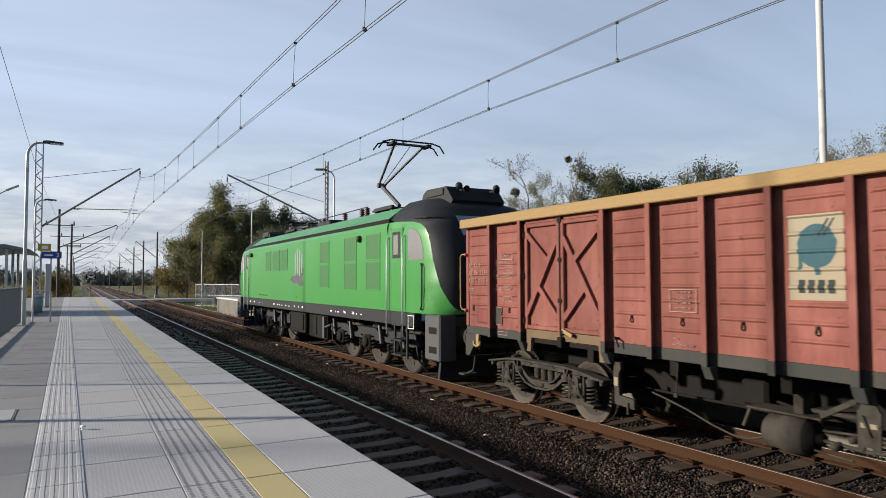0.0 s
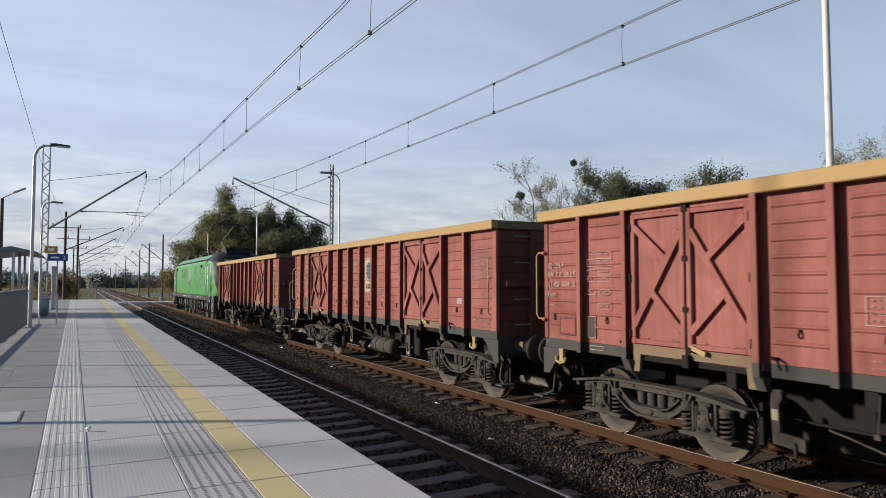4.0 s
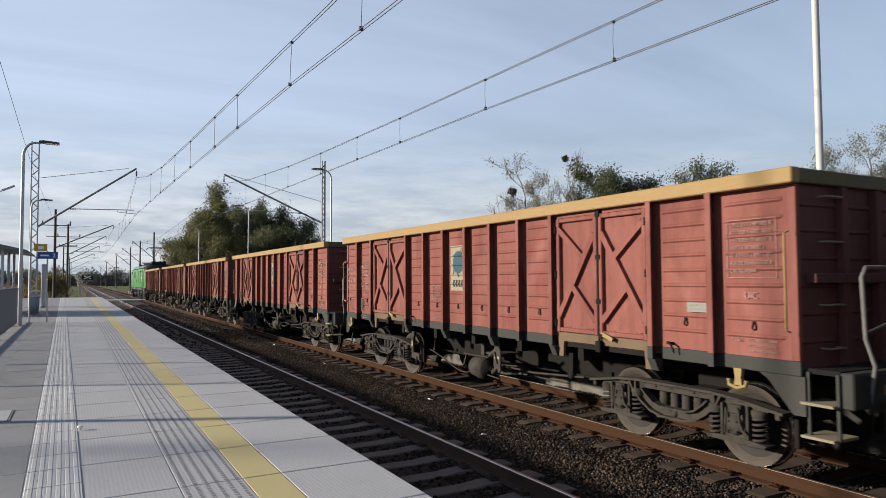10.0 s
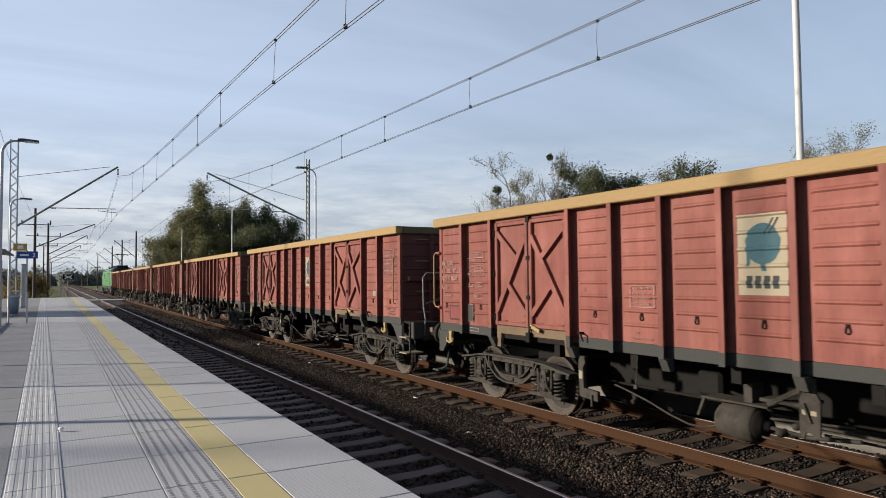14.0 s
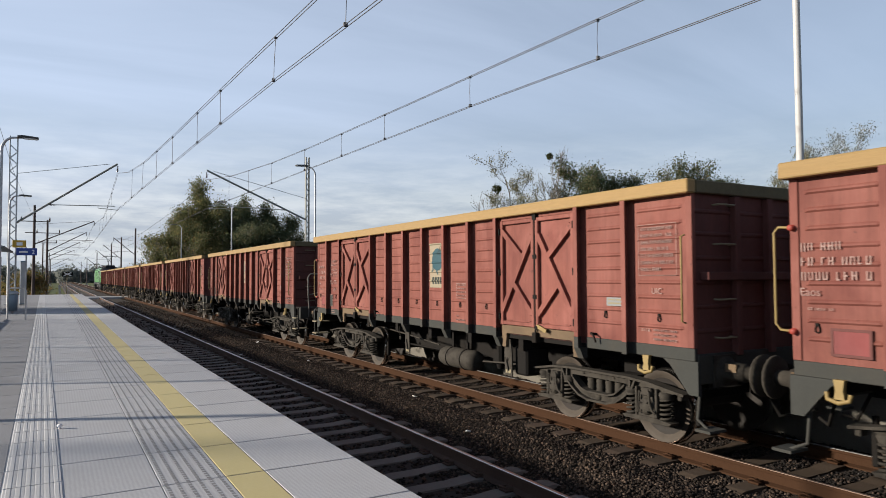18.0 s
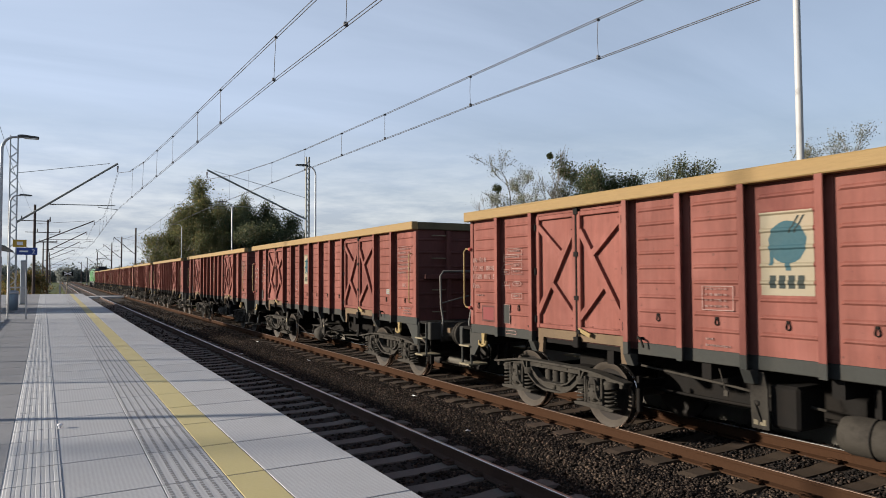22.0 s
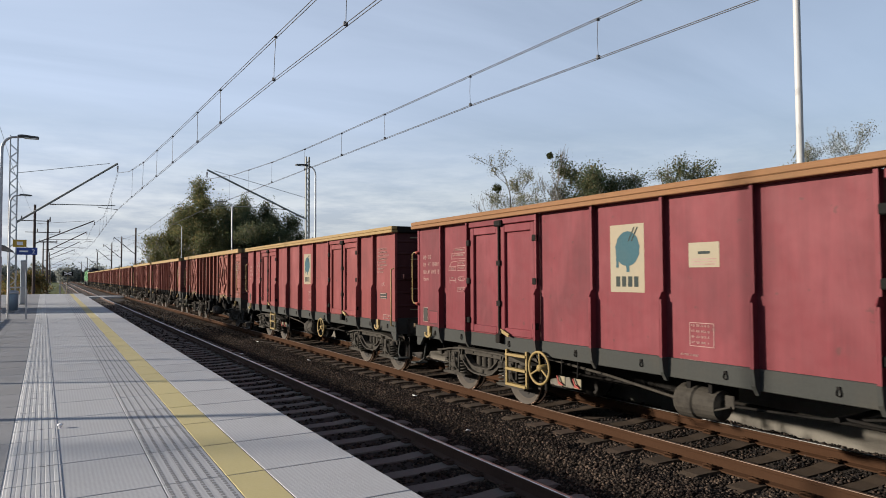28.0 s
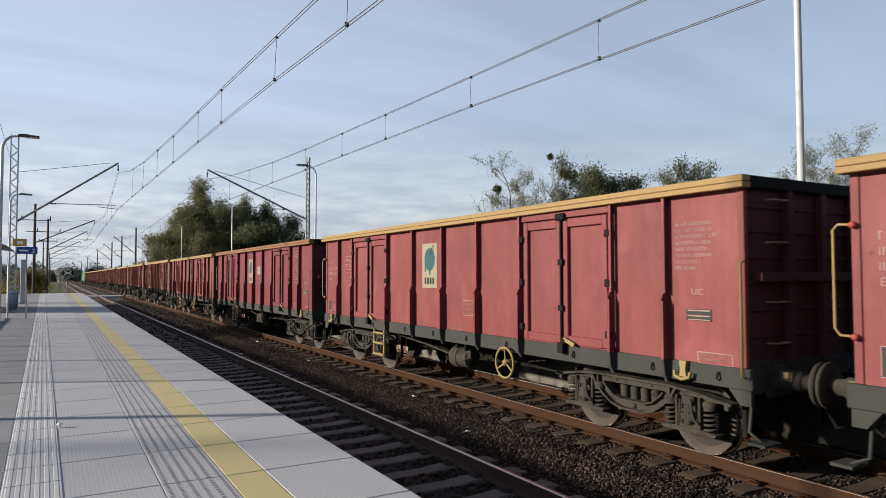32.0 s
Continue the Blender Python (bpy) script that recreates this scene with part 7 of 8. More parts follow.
def catenary(label, contact, carrier, drops):
    """Twin contact wires, twin carrier wires and droppers through the given points."""
    c = thing("overhead_line", label, "wires", kind="structure")
    for g in (-0.028, 0.028):
        part("contact_wire", Shape().tube([(p[0] + g, p[1], p[2]) for p in contact], 0.0068, 5), M_WIRE, c)
        part("carrier_wire", Shape().tube([(p[0] + g, p[1], p[2]) for p in carrier], 0.0075, 5), M_WIRE, c)

    def at(pts, y):
        for a, b in zip(pts, pts[1:]):
            if a[1] <= y <= b[1]:
                k = (y - a[1]) / (b[1] - a[1])
                return Vector(a).lerp(Vector(b), k)
        return Vector(pts[-1])
    for y in drops:
        lo, hi = at(contact, y), at(carrier, y)
        d = part("dropper", Shape().tube([lo, (lo + hi) / 2 + Vector((0, 0.02, 0)), hi], 0.006, 4), M_WIRE, c)
        part("clamp", Shape().box(lo.x - 0.03, lo.x + 0.03, y - 0.015, y + 0.015, lo.z - 0.01, lo.z + 0.05), M_WIRE, d)
        part("clamp", Shape().box(hi.x - 0.03, hi.x + 0.03, y - 0.012, y + 0.012, hi.z - 0.03, hi.z + 0.01), M_WIRE, d)


catenary("twin overhead wires with droppers above the near track",
         [(1.75, -28, 4.6), (1.68, 1, 4.7), (1.6, 7.72, 4.87), (1.53, 12.15, 4.98), (1.45, 16.66, 5.03), (1.3, 23.3, 5.04), (1.15, 30.6, 5.06), (1.0, 41.6, 5.12), (1.5, 80, 5.1), (1.6, 128, 5.1), (1.65, 300, 5.1)],
         [(1.75, -28, 6.9), (1.68, -5, 5.95), (1.62, 10.2, 5.8), (1.45, 16.5, 5.85), (1.3, 23.2, 5.92), (1.2, 30, 6.12), (1.1, 36, 6.5), (1.0, 41.6, 7.2), (1.2, 52, 6.5), (1.35, 60, 6.2), (1.5, 80, 7.0), (1.55, 104, 6.2), (1.6, 128, 7.0), (1.65, 165, 6.6), (1.65, 300, 6.6)],
         [-2, 4.2, 8.85, 12.3, 16.6, 19.3, 23.2, 26.7, 30.6, 34.5, 48, 54, 60, 66, 90, 98])
catenary("twin overhead wires with droppers above the far track",
         [(5.67, -28, 4.6), (5.67, 5.15, 4.79), (5.67, 12, 4.95), (5.67, 19.5, 5.06), (5.67, 27.3, 5.17), (5.67, 40.9, 5.34), (5.67, 111, 5.2), (5.67, 161, 5.1), (5.67, 356, 5.1)],
         [(5.67, -28, 6.6), (5.67, -5, 5.6), (5.67, 7, 5.49), (5.67, 12, 5.59), (5.67, 16.2, 5.68), (5.67, 22.6, 5.84), (5.67, 27.1, 6.0), (5.67, 34, 6.4), (5.67, 40.9, 7.05), (5.67, 55, 6.3), (5.67, 75, 5.9), (5.67, 95, 6.3), (5.67, 111, 7.0), (5.67, 124, 6.4), (5.67, 136, 7.0), (5.67, 161, 7.0), (5.67, 356, 6.8)],
         [-3, 2, 8.1, 12.0, 16.3, 19.45, 23.0, 27.2, 31, 35, 47, 54, 61, 68, 75, 82, 89, 96])
solid("feeder_wire", Shape().tube([(-3.9, -20, 8.9), (-3.93, 41.6, 6.95), (-3.87, 80, 7.3), (-2.9, 100, 7.3), (-4.3, 165, 7.3), (-3.6, 300, 7.3)], 0.008, 4), M_WIRE,
      "thin feeder wire along the mast row", "wire", kind="structure")


# ---- station furniture ----
def arc_lamp(label, x, y, base, high, reach, mat, r=0.065):
    """A pole that bends over into a short arm with a flat head."""
    l = thing("street_lamp", label, "lamp", "platform lamps", (x, y, base))
    bend = [(0, 0, high - 0.45)] + [(reach * 0.35 * (1 - math.cos(a)), 0, high - 0.45 + 0.42 * math.sin(a)) for a in np.linspace(0.15, math.pi / 2, 8)]
    part("pole", Shape().tube([(0, 0, 0), (0, 0, high * 0.35)], r * 1.25, 12).tube([(0, 0, high * 0.35), (0, 0, high * 0.6)] + bend + [(reach * 0.5, 0, high - 0.02)], r, 12, r * 0.6), mat, l)
    part("base_plate", Shape().box(-0.16, 0.16, -0.16, 0.16, 0, 0.025, 0.005), mat, l)
    d = 1 if reach > 0 else -1
    part("lamp_head", Shape().prism([(reach * 0.42, high - 0.02), (reach * 0.42, high + 0.03), (reach * 0.55, high + 0.05), (reach, high + 0.02), (reach, high - 0.03)], "y", -0.12, 0.12), M_LAMPHEAD, l, "flat dark lamp head")
    part("lens", Shape().box(reach * 0.6, reach * 0.97, -0.1, 0.1, high - 0.045, high - 0.03), M_LENS, l)
    return l


for y in (8.05, 23.95, 40.9):
    arc_lamp("tall galvanised platform lamp beside the fence", -3.4 if y < 30 else -4.02, y, 0, 5.62, 0.95, M_GALV, 0.05)
for y in (6.92, 32.0, 50.3, 73.0):
    arc_lamp("white-painted lamp on the far platform", 9.2, y, 0.1 if y < 53 else GROUND, 6.72 if y < 53 else 8.2, -1.0, M_WHITEPOLE if y < 10 else M_GALV, 0.062 if y < 10 else 0.045)
far_lamp = thing("street_lamp", "old concrete street lamp behind the shelter", "lamp", at=(-7.6, 60, GROUND))
part("pole", Shape().tube([(0, 0, -0.1), (0, 0, 9.2)], 0.17, 10, 0.11), M_OLDMAST, far_lamp)
part("arm", Shape().tube([(0, 0, 9.2), (0.25, 0, 9.35), (0.9, 0, 9.75)], 0.04, 8), M_GALV, far_lamp)
part("lamp_head", Shape().slab((0.7, 0, 9.65), (1.5, 0, 10.05), 0.3, 0.12), M_GALV, far_lamp)

# panel fence along the back of the platform
fence = thing("fence", "grey sheet panel fence along the platform's back edge", "fence", at=(-3.5, 0, 0))
post_me = Shape().box(-0.03, 0.03, -0.03, 0.03, 0, 1.2, 0.005).data("post", M_GALV)
slat_me = Shape().box(-0.009, 0.009, 0.0, 0.012, 0.06, 1.14).data("slat", M_FENCE)
for k in range(7):
    part("post", None, None, fence, at=(-0.01 * k, 10.6 + k * 2.56, 0), data=post_me)
for z in (0.1, 1.14):
    part("fence_rail", Shape().slab((0, 10.6, z), (-0.06, 25.96, z), 0.04, 0.04), M_GALV, fence)
for k in range(138):
    part("slat", None, None, fence, at=(-0.004 * k / 10 + 0.03, 10.63 + k * 0.111, 0), data=slat_me)

bin_ = thing("litter_bin", "blue-grey steel litter bin on the platform", "bin", at=(-3.36, 30.8, 0))
part("bin_body", Shape().lathe([(0.001, 0.08), (0.17, 0.08), (0.19, 0.7), (0.17, 0.72)], (0, 0, 0), "z", 16), M_BIN, bin_)
part("bin_hood", Shape().lathe([(0.2, 0.72), (0.22, 0.76), (0.16, 0.84), (0.001, 0.86)], (0, 0, 0), "z", 16), M_GALV, bin_)
part("bin_leg", Shape().box(-0.03, 0.03, 0.16, 0.22, 0, 0.8), M_GALV, bin_)

hoop = thing("bollard_hoop", "white steel hoop rail beside the bin", "hoop", at=(-3.25, 25.6, 0))
part("hoop_tube", Shape().tube([(0, 0, 0), (0, 0, 0.95), (0.05, 0, 1.02), (0.45, 0, 1.02), (0.5, 0, 0.95), (0.5, 0, 0)], 0.025, 8), M_WHITEPOLE, hoop)

# passenger shelter
sh = thing("shelter", "open waiting shelter with a dark upswept roof", "shelter", at=(-5.4, 34, 0))
part("roof", Shape().prism([(-1.4, 2.42), (0.9, 2.78), (1.75, 2.58), (1.72, 2.52), (0.9, 2.62), (-1.4, 2.3)], "y", -3.2, 3.2), M_ROOF, sh, "dark metal canopy roof")
for y in (-2.8, 0, 2.8):
    for x in (-1.1, 0.95):
        part("column", Shape().box(x - 0.05, x + 0.05, y - 0.05, y + 0.05, 0, 2.6, 0.008), M_GALV, sh)
for k in range(4):
    part("pane", Shape().box(-1.12, -1.1, -2.75 + k * 1.4, -1.4 + k * 1.4, 0.25, 2.1), M_LENS, sh)
part("bench", Shape().box(-0.95, -0.5, -2.2, 2.2, 0.44, 0.48, 0.01).box(-0.9, -0.84, -2.0, -1.9, 0, 0.44).box(-0.9, -0.84, 1.9, 2.0, 0, 0.44), M_ROOF, sh)
solid("shrub", Shape().tube([(0, 0, 0), (0.05, 0, 1.2)], 0.18, 8, 0.14).tube([(0.05, 0, 1.1), (-0.22, 0, 1.75)], 0.09, 6, 0.03).tube([(0.05, 0, 1.1), (0.3, 0, 1.75)], 0.09, 6, 0.03)
      .ball((0.04, 0, 0.7), 0.3, 8, (1, 1, 1.5)), M_OLDMAST, "dark forked clipped shrub behind the shelter", "shrub", at=(-6.6, 52, GROUND + 0.6))

# platform signs
sg = thing("platform_sign", "blue platform number sign with an ochre board above", "sign", at=(-3.1, 36, 0))
part("post", Shape().box(-0.43, -0.37, -0.03, 0.03, 0, 3.1, 0.006), M_GALV, sg)
part("post", Shape().box(-0.03, 0.03, -0.03, 0.03, 0, 2.75, 0.006), M_GALV, sg)
blue = part("sign_board", Shape().box(-0.39, 0.42, -0.06, -0.034, 2.38, 2.71, 0.004), M_SIGNBLUE, sg, "blue enamel board")
part("lettering_bar", Shape().box(-0.28, 0.06, -0.064, -0.06, 2.5, 2.57), M_SIGNWHITE, blue)
num = text_part("2", 0.26, 0, 0, 0, M_SIGNWHITE, blue, "white numeral")
num.matrix_basis = Matrix.Translation((0.2, -0.062, 2.45)) @ Euler((radians(90), 0, 0)).to_matrix().to_4x4()
part("ochre_board", Shape().box(-0.54, -0.01, -0.06, -0.034, 2.73, 3.06, 0.004), M_SIGNYEL, sg, "ochre pictogram board")
part("pictogram", Shape().box(-0.38, -0.15, -0.064, -0.06, 2.82, 2.97), M_SIGNWHITE, sg)
cab_ = thing("platform_cabinet", "pale blue-grey equipment cabinet by the mast", "cabinet", at=(-3.5, 39.5, 0))
part("housing", Shape().box(0.04, 0.3, -0.2, 0.2, 0.05, 2.2, 0.02), M_BIN, cab_)
part("plinth", Shape().box(0.02, 0.32, -0.22, 0.22, 0, 0.06), M_CONCRETE, cab_)
part("cabinet_door", Shape().box(0.06, 0.28, -0.212, -0.2, 0.1, 2.15, 0.004), M_GALV, cab_)

mesh = thing("fence", "grey welded mesh fence beyond the far platform", "fence", at=(8.9, 75, GROUND))
for k in range(6):
    part("post", Shape().box(-0.03, 0.03, -0.03, 0.03, 0, 2.5), M_GALV, mesh, at=(k * 0.62, -k * 1.6, 0))
for z in (0.2, 1.3, 2.4):
    part("rail", Shape().slab((0, 0, z), (3.1, -8.0, z), 0.03, 0.03), M_GALV, mesh)
s = Shape()
for k in range(110):
    q = k / 109
    s.box(3.1 * q - 0.006, 3.1 * q + 0.006, -8 * q - 0.006, -8 * q + 0.006, 0.1, 2.42)
part("bars", s, M_GALV, mesh)["kind"] = "stuff"

# St Andrew's cross and signals at the crossing
cr = thing("crossing_sign", "white level crossing cross on a thin post", "sign", at=(-0.6, 98, GROUND))
part("post", Shape().tube([(-0.12, 0, 0), (0, 0, 3.6)], 0.05, 8), M_STEP, cr)
for a in (1, -1):
    part("cross_blade", Shape().slab((-0.42, -0.05 - a * 0.008, 3.3 - a * 0.2), (0.42, -0.05 - a * 0.008, 3.3 + a * 0.2), 0.012, 0.13, (0, 0, 1)), M_SIGNWHITE, cr)
part("backing_board", Shape().box(-0.6, 0.6, -0.03, -0.005, 3.0, 3.55, 0.01), M_DARK, cr)
tp = thing("track_marker", "small teal distance board on a post", "sign", at=(9.0, 62, GROUND))
part("post", Shape().tube([(0, 0, 0), (0, 0, 1.2)], 0.03, 8), M_GALV, tp)
part("board", Shape().box(-0.28, 0.28, -0.04, -0.03, 0.7, 1.3, 0.004), material("teal_board", (0.03, 0.16, 0.17), 0.5), tp)
part("board_mark", Shape().box(-0.1, 0.1, -0.044, -0.04, 0.85, 1.15), M_SIGNWHITE, tp)
km = thing("marker_post", "pale weathered concrete marker post at the platform end", "post", at=(-1.55, 70, GROUND))
part("shaft", Shape().slab((0.05, 0, -0.1), (-0.05, 0, 2.1), 0.16, 0.16, (0, 1, 0)), M_CONCRETE, km)
part("cap", Shape().slab((-0.05, 0, 2.1), (-0.055, 0, 2.16), 0.19, 0.19, (0, 1, 0)), M_CONCRETE, km)
# small clutter in the ballast
rr = random.Random(31)
for k, (x, y) in enumerate(((4.0, 17.6), (3.3, 8.4), (3.9, 11.2), (2.9, 20.5), (4.3, 24.0))):
    a = 0.05 + 0.03 * rr.random()
    solid("paper_scrap", Shape().prism([(-a, 0), (a * 0.7, -a * 0.6), (a, a * 0.5), (-a * 0.3, a)], "z", 0, 0.012), M_SIGNWHITE, "crumpled white litter on the ballast", "litter", "scraps of litter",
          at=pose(x, y, BED + 0.1 * math.exp(-((x - 3.66) / 0.42) ** 2) + 0.035, rr.uniform(-25, 25), rr.uniform(-25, 25), rr.uniform(0, 360)))


# ---- trees and distance ----
def limbs(rng, start, way, long, r, depth, out, tips, spread=0.55, bend=0.12, lift=0.15):
    """Grows a limb and its branches; keeps polylines for the bark and the twig ends."""
    pts, p, d = [Vector(start)], Vector(start), Vector(way).normalized()
    n = 4
    for k in range(n):
        d = (d + Vector((rng.gauss(0, bend), rng.gauss(0, bend), rng.gauss(0, bend) + lift * 0.3))).normalized()
        p = p + d * (long / n)
        pts.append(p.copy())
    out.append((pts, r, r * 0.55, depth))
    if depth == 0:
        tips.extend(pts[1:])
        return
    for k in range(rng.randint(3, 4)):
        t = rng.uniform(0.35, 1.0)
        q = pts[min(n, int(t * n) + (1 if t * n % 1 > 0.5 else 0))]
        side = Vector((rng.gauss(0, 1), rng.gauss(0, 1), rng.gauss(0, 0.5))).normalized()
        limbs(rng, q, d * (1 - spread) + side * spread + Vector((0, 0, lift)), long * rng.uniform(0.5, 0.72), r * 0.5, depth - 1, out, tips, spread, bend, lift)
    limbs(rng, pts[-1], d, long * 0.6, r * 0.55, depth - 1, out, tips, spread, bend, lift)


def leaf_cloud(name, centres, count, size, spread, mat, seed, parent):
    """Many small bent leaves scattered round the twig ends."""
    g = np.random.default_rng(seed)
    c = np.array([tuple(p) for p in centres])
    base = c[g.integers(0, len(c), count)] + g.normal(0, spread, (count, 3))
    a, b = g.normal(0, 1, (count, 3)), g.normal(0, 1, (count, 3))
    a /= np.linalg.norm(a, axis=1)[:, None]
    b -= a * (a * b).sum(1)[:, None]
    b /= np.linalg.norm(b, axis=1)[:, None]
    k = np.cross(a, b)
    s = (size * g.uniform(0.55, 1.3, count))[:, None]
    v = np.stack([base - a * s, base + b * s * 0.6 + k * s * 0.15, base + a * s, base - b * s * 0.6 + k * s * 0.15], 1).reshape(-1, 3)
    f = np.arange(count * 4).reshape(-1, 4)
    me = bpy.data.meshes.new(name)
    me.vertices.add(len(v)); me.vertices.foreach_set("co", v.ravel())
    me.loops.add(f.size); me.loops.foreach_set("vertex_index", f.ravel().astype(np.int32))
    me.polygons.add(len(f)); me.polygons.foreach_set("loop_start", np.arange(0, f.size, 4, dtype=np.int32))
    me.update(); me.validate()
    me.materials.append(mat)
    return part(name, None, None, parent, data=me)


def tree(label, x, y, high, wide, trunk, spread, leaf, leaves, leaf_size, seed, depth=3, bare=False, group="trees behind the line", lift=0.15, first=0.3, bark=None, scatter=0.35, fine=0.014):
    rng = random.Random(seed)
    t = thing("tree", label, "tree", group, (x, y, GROUND))
    out, tips = [], []
    stem = [Vector((0, 0, -0.2))]
    d = Vector((rng.gauss(0, 0.05), rng.gauss(0, 0.05), 1))
    for k in range(6):
        d = (d + Vector((rng.gauss(0, 0.05), rng.gauss(0, 0.05), 0.1))).normalized()
        stem.append(stem[-1] + d * (high * 0.74 / 6))
    out.append((stem, trunk, trunk * 0.35, 9))
    n = 11
    for k in range(n):
        f = first + (1 - first) * k / (n - 1)
        i = min(5, int(f * 6))
        q = stem[i].lerp(stem[i + 1], f * 6 - i) if i < 6 else stem[-1]
        ang = k * 2.4 + rng.uniform(-0.4, 0.4)
        rise = 0.5 + 0.7 * f
        long = spread * (1 - 0.55 * f) * rng.uniform(0.8, 1.2)
        limbs(rng, q, (math.cos(ang), math.sin(ang), rise), long, trunk * 0.38 * (1.1 - 0.6 * f), depth - 1, out, tips, 0.5, 0.13, lift)
    limbs(rng, stem[-1], (0, 0, 1), high * 0.2, trunk * 0.3, depth - 1, out, tips, 0.45, 0.1, lift)
    # the grown crown is brought to the tree's true height and width
    kz = (high - 0.1) / max(p.z for p in tips)
    reach = sorted(abs(p.x) for p in tips)[int(len(tips) * 0.88)]
    kx = wide / 2 / reach
    for pts in [q[0] for q in out]:
        for p in pts:
            p.x, p.y, p.z = p.x * kx, p.y * kx, p.z * kz
    wood, twig = Shape(), Shape()
    for pts, r, r2, dep in out:
        if dep >= 2:
            wood.tube(pts, r, 7, r2)
        else:
            twig.tube(pts, max(r, fine), 4, max(r2, fine * 0.7))
    part("trunk", wood, bark or M_BARK, t)
    part("branch_work", twig, bark or M_TWIG, t)["kind"] = "stuff"
    if leaves:
        tips = [p for p in tips if max(abs(p.x), abs(p.y)) < wide * 0.52] or tips
        leaf_cloud("crown", tips, leaves, leaf_size, scatter, leaf, seed, t)["kind"] = "stuff"
    return t, tips


def mistletoe(x, y, z, r, seed):
    rng = random.Random(seed)
    m = thing("mistletoe", "dark round mistletoe ball in bare branches", "mistletoe", "mistletoe balls", (x, y, z))
    pts = [Vector((rng.gauss(0, 1), rng.gauss(0, 1), rng.gauss(0, 1))).normalized() * r * rng.uniform(0.3, 0.9) for k in range(60)]
    s = Shape()
    for p in pts[:40]:
        s.tube([(0, 0, 0), p], 0.012, 4, 0.006)
    part("stems", s, M_TWIG, m)
    leaf_cloud("leaves", pts, 700, 0.06, r * 0.14, M_MISTLE, seed, m)


# tall clump beyond the crossing road
CLUMP = (("tall green poplar turning yellow beyond the crossing", 14.0, 86, 14.6, 4.6, M_LEAF_POPLAR, 15000, 41),
         ("olive poplar turning yellow beyond the crossing", 11.6, 87, 11.4, 3.6, M_LEAF_POPLAR, 11000, 42),
         ("low olive poplar beside the line", 9.6, 88, 8.2, 3.4, M_LEAF_POPLAR, 7500, 43),
         ("green poplar with thin top beyond the crossing", 16.2, 89, 12.6, 3.4, M_LEAF_OAK, 10000, 44),
         ("dense green poplar beyond the crossing", 18.0, 86, 11.9, 3.8, M_LEAF_OAK, 11000, 45),
         ("tall dull green poplar beyond the crossing", 20.1, 88, 13.2, 3.8, M_LEAF_OAK, 13000, 46),
         ("dull green poplar beyond the crossing", 22.3, 86, 12.3, 3.8, M_LEAF_OAK, 12000, 47),
         ("dull green poplar at the end of the clump", 24.3, 87, 10.9, 3.2, M_LEAF_OAK, 9000, 48),
         ("olive bush between the poplars", 12.4, 84, 9.6, 5.0, M_LEAF_POPLAR, 9000, 49),
         ("dull green bush between the poplars", 19.6, 84, 10.2, 7.6, M_LEAF_OAK, 14000, 50))
for label, x, y, high, wide, leaf, leaves, seed in CLUMP:
    tree(label, x, y, high, wide * 1.3, 0.2, 4.0, leaf, int(leaves * 1.9), 0.1, seed, lift=0.45, first=0.06, scatter=0.42)
tree("small russet autumn bush beside the line", 7.9, 90, 4.4, 3.0, 0.12, 2.2, M_LEAF_RUST, 3500, 0.13, 39, lift=0.15, first=0.06)
tree("russet autumn bush behind the crossing road", -4.7, 93, 3.4, 3.2, 0.1, 2.0, M_LEAF_RUST, 4000, 0.12, 38, lift=0.15, first=0.06)
# the row behind the far platform
tree("low bare pale bush", 27.4, 46, 9.6, 4.6, 0.1, 2.4, M_LEAF_PALE, 1500, 0.05, 57, bark=M_TWIG, lift=0.4, first=0.2, fine=0.016)
tree("half-bare birch with pale leaves", 31.3, 46, 14.0, 7.6, 0.16, 3.2, M_LEAF_PALE, 8500, 0.062, 51, bark=M_BARK, lift=0.45, first=0.3, scatter=0.24, fine=0.017)
tree("bare forked tree with mistletoe", 34.8, 46.5, 14.5, 3.6, 0.14, 3.4, M_LEAF_PALE, 700, 0.05, 52, bark=M_TWIG, lift=0.6, first=0.3, scatter=0.2, fine=0.018)
tree("bare slender tree with mistletoe", 37.2, 46.5, 14.2, 2.8, 0.13, 3.0, M_LEAF_PALE, 300, 0.05, 64, bark=M_TWIG, lift=0.65, first=0.35, scatter=0.2, fine=0.018)
tree("round dark green oak turning brown", 40.4, 46, 13.1, 7.6, 0.3, 4.2, M_LEAF_OAK, 38000, 0.085, 53, lift=0.12, first=0.42, scatter=0.36)
tree("half-bare pale leafed tree", 50.2, 47, 14.0, 3.2, 0.2, 3.4, M_LEAF_PALE, 9000, 0.065, 55, bark=M_BARK, lift=0.3, first=0.3, scatter=0.3, fine=0.018)
tree("spreading green oak turning brown", 55.4, 46, 14.5, 8.8, 0.3, 4.6, M_LEAF_OAK, 36000, 0.095, 54, lift=0.1, first=0.45, scatter=0.36)
tree("wide half-bare pale tree", 69.0, 46, 17.4, 7.0, 0.3, 4.6, M_LEAF_PALE, 14000, 0.085, 58, bark=M_TWIG, lift=0.35, first=0.3, scatter=0.35, fine=0.022)
tree("tall half-bare pale tree", 77.0, 46, 19.4, 11.5, 0.34, 5.0, M_LEAF_PALE, 20000, 0.085, 56, bark=M_TWIG, lift=0.4, first=0.3, scatter=0.35, fine=0.022)
tree("half-bare pale tree at the end of the row", 95.0, 46, 19.5, 9.0, 0.3, 4.6, M_LEAF_PALE, 8000, 0.1, 59, bark=M_TWIG, lift=0.35, first=0.3, scatter=0.35, fine=0.03)
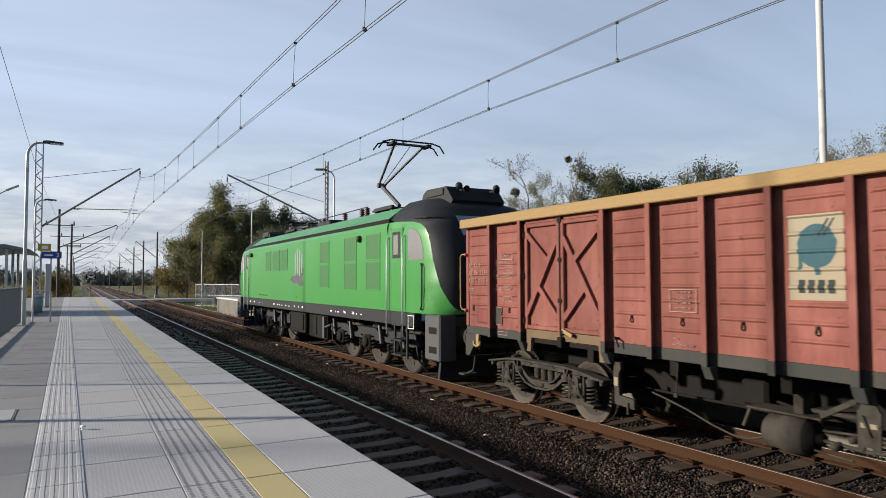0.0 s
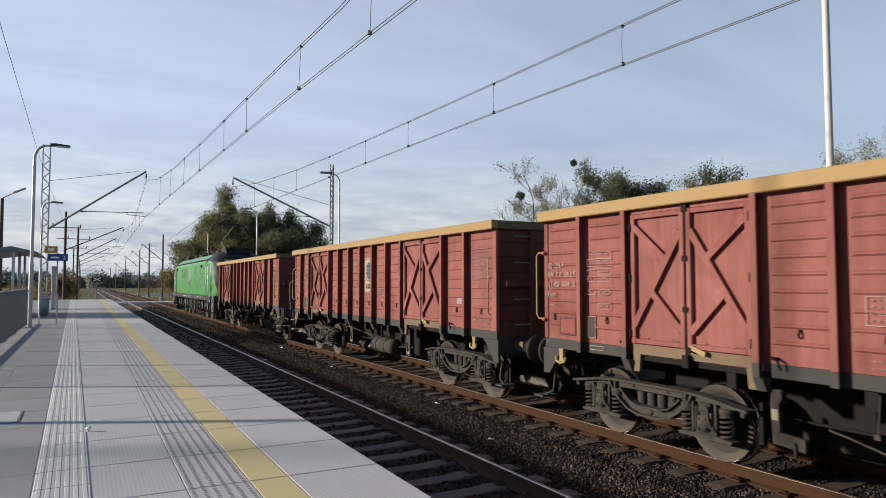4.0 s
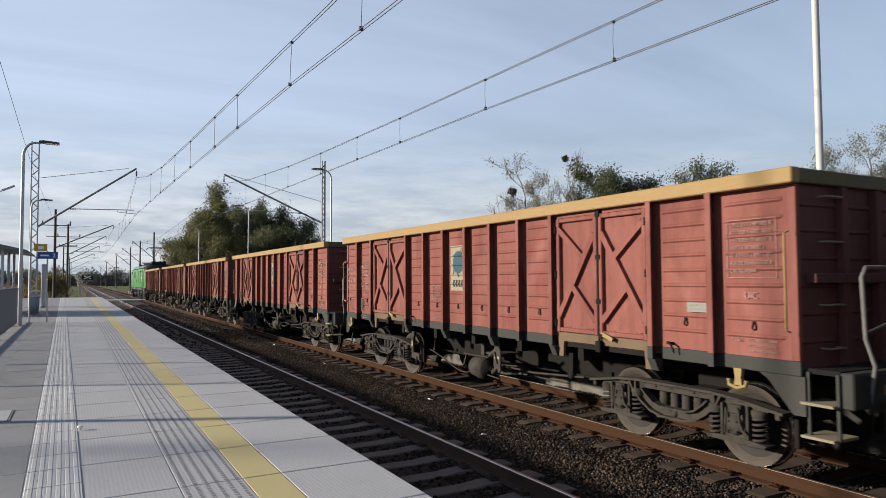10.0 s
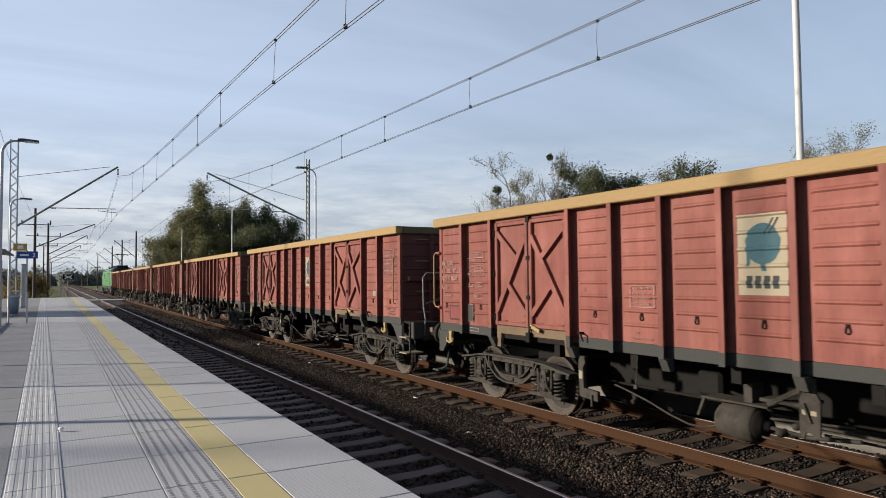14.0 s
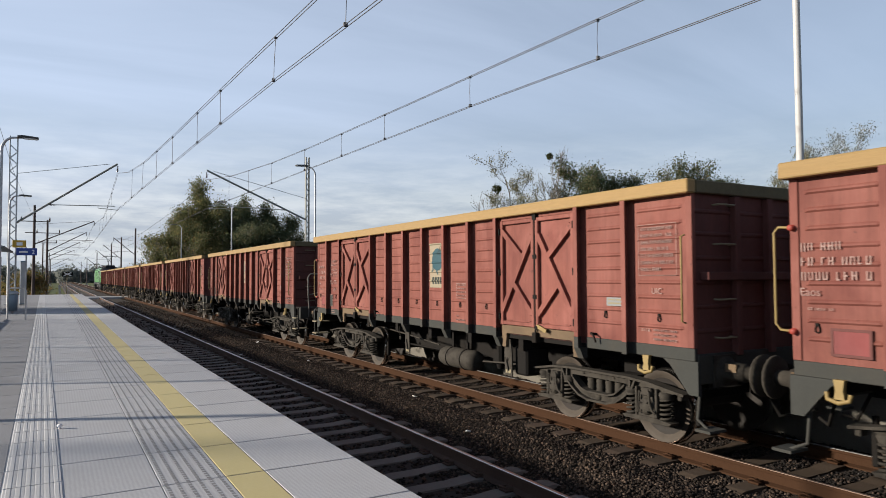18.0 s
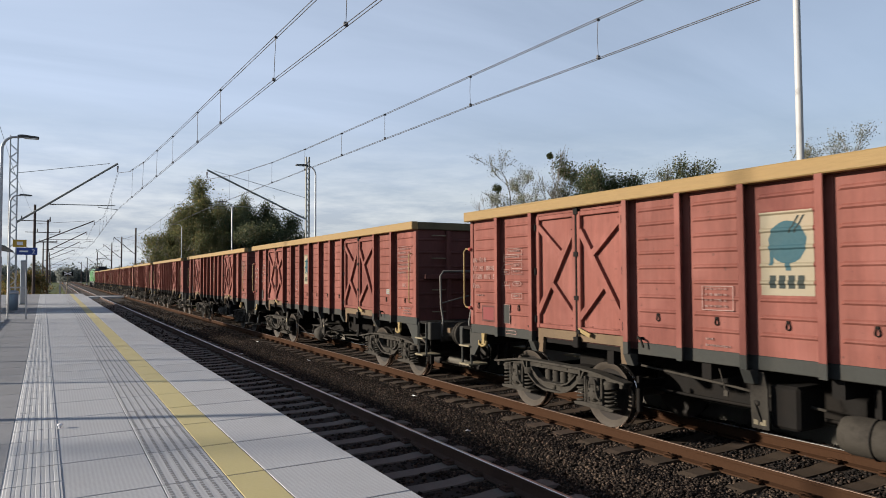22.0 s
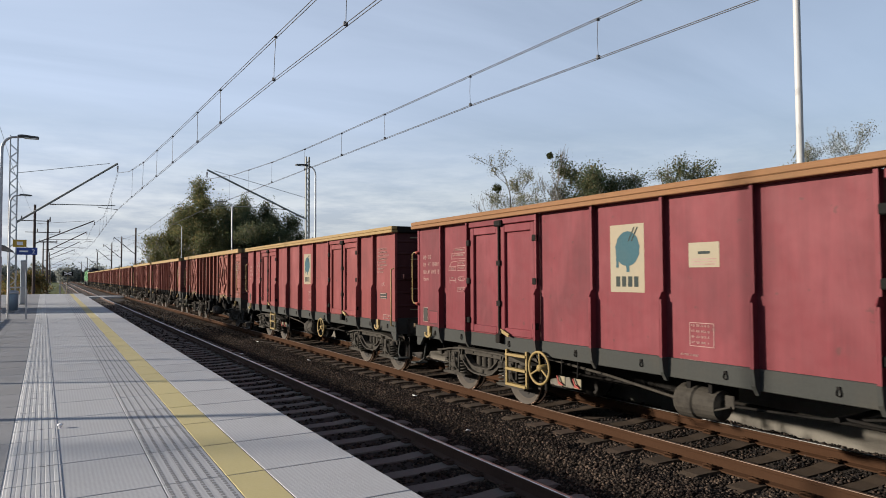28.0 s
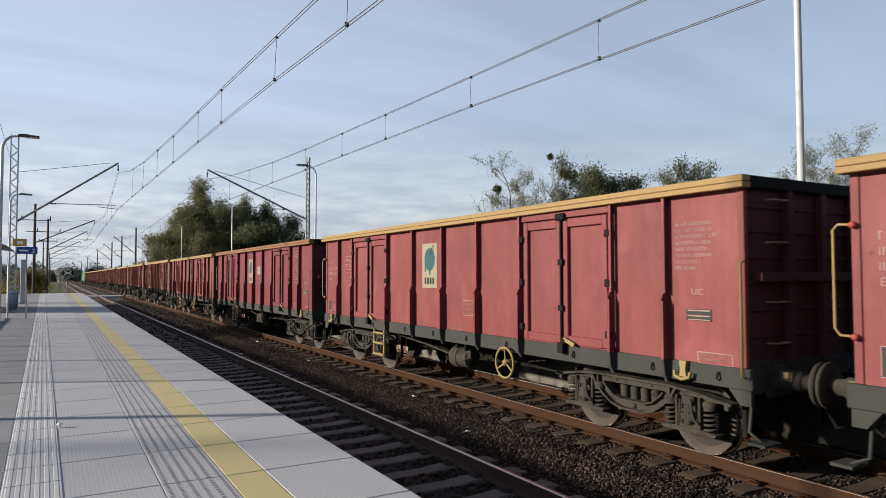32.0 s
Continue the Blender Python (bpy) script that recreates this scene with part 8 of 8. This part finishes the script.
mistletoe(35.6, 46.2, 11.84, 0.34, 62)
mistletoe(37.2, 46.2, 10.5, 0.52, 61)
mistletoe(29.7, 45.8, 8.57, 0.46, 63)
# a sparse tree out of view, added to lay thin shade over the paving
tree("unseen slender bare tree added to shade the platform", -15.5, 12.2, 7.4, 2.6, 0.1, 2.0, M_LEAF_PALE, 150, 0.06, 71, depth=2, bark=M_TWIG, lift=0.5, first=0.4, fine=0.012)

# hedge and tall grass at the foot of the line, distant woods on the horizon
rng = random.Random(77)


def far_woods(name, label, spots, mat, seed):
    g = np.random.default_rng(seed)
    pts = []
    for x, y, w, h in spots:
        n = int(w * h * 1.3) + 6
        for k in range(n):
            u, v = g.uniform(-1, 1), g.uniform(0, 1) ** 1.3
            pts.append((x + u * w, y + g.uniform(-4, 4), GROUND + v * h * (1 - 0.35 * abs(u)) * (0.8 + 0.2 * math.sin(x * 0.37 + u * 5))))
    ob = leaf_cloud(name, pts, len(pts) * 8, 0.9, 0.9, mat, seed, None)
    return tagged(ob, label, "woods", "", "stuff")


spots = []
for k in range(120):
    a = radians(-14 + k * 0.75)
    d = 520 + 90 * math.sin(k * 1.7)
    spots.append((d * math.sin(a), d * math.cos(a), 14, rng.uniform(9.5, 13.0)))
far_woods("distant_woods", "line of distant woods on the horizon, haze put into its colour", spots, M_FOREST, 5)
spots = [(-6 - rng.uniform(0, 45), 96 + rng.uniform(0, 130), 4.0, rng.uniform(0.9, 2.0)) for k in range(60)]
spots += [(14 + rng.uniform(0, 50), 110 + rng.uniform(0, 150), 4.0, rng.uniform(1.5, 3)) for k in range(25)]
spots += [(-9 - rng.uniform(0, 14), 70 + rng.uniform(0, 90), 2.2, rng.uniform(1.0, 2.4)) for k in range(14)] + [(13 + rng.uniform(0, 20), 96 + k * 9, 3, rng.uniform(1.5, 3.5)) for k in range(10)]


def shrubbery(spots, seed):
    g = np.random.default_rng(seed)
    pts = []
    for x, y, w, h in spots:
        for k in range(160):
            u = g.normal(0, 0.45, 2)
            pts.append((x + u[0] * w, y + u[1] * w, GROUND + abs(g.normal(0, 0.5)) * h))
    ob = leaf_cloud("shrubbery", pts, len(pts) * 5, 0.14, 0.2, M_LEAF_RUST, seed, None)
    return tagged(ob, "russet and green scrub along the line", "scrub", "", "stuff")


shrubbery(spots, 6)


def grass(count, boxes, high, seed):
    g = np.random.default_rng(seed)
    v, n = [], 0
    per = count // len(boxes)
    for x0, x1, y0, y1 in boxes:
        x, y = g.uniform(x0, x1, per), g.uniform(y0, y1, per)
        a, h, l = g.uniform(0, math.tau, per), high * g.uniform(0.4, 1.3, per), g.normal(0, 0.12, (per, 2))
        w = 0.02 + 0.01 * g.uniform(0, 1, per)
        z = np.full(per, GROUND)
        v.append(np.stack([np.stack([x - w * np.cos(a), y - w * np.sin(a), z], -1), np.stack([x + w * np.cos(a), y + w * np.sin(a), z], -1),
                           np.stack([x + l[:, 0], y + l[:, 1], z + h], -1)], 1).reshape(-1, 3))
    v = np.concatenate(v)
    f = np.arange(len(v)).reshape(-1, 3)
    me = bpy.data.meshes.new("grass")
    me.from_pydata(v.tolist(), [], f.tolist())
    me.materials.append(M_GRASSBLADE)
    tagged(new("grass", me), "rough autumn grass beside the line", "grass", "", "stuff")


grass(60000, [(8.6, 20, 53, 130), (-14, -0.6, 65, 130), (11.3, 30, 20, 60)], 0.3, 9)

# ---- motion of the train ----
def travel(t):
    """Metres gone since the start: the train slows gently."""
    u = t / 16
    return 109.469 * u - 14.773 * u ** 2 + 1.868 * u ** 3 + 0.0755 * u ** 4


FRONTS = (10.736, -4.032, -17.972, -32.185, -46.331, -60.462, -74.7, -89.416, -103.147, -117.745, -131.503, -145.112, -158.828, -172.5)
TIMES = [k * 0.5 for k in range(65)]


def motions():
    for w, y in zip(WAGONS, FRONTS):
        walk(w, [(t, pose(FAR, y + travel(t), RAIL)) for t in TIMES])
    walk(LOCO, [(t, pose(FAR, 20.9 + travel(t), RAIL)) for t in TIMES])
    for top in (*WAGONS, LOCO):
        for ob in top.children_recursive:
            if ob.name.startswith("wheelset"):
                home, r = ob.location.copy(), ob.location.z
                walk(ob, [(k / 10, pose(*home, -math.degrees(travel(k / 10) / r), 0, 0)) for k in range(321)])


motions()
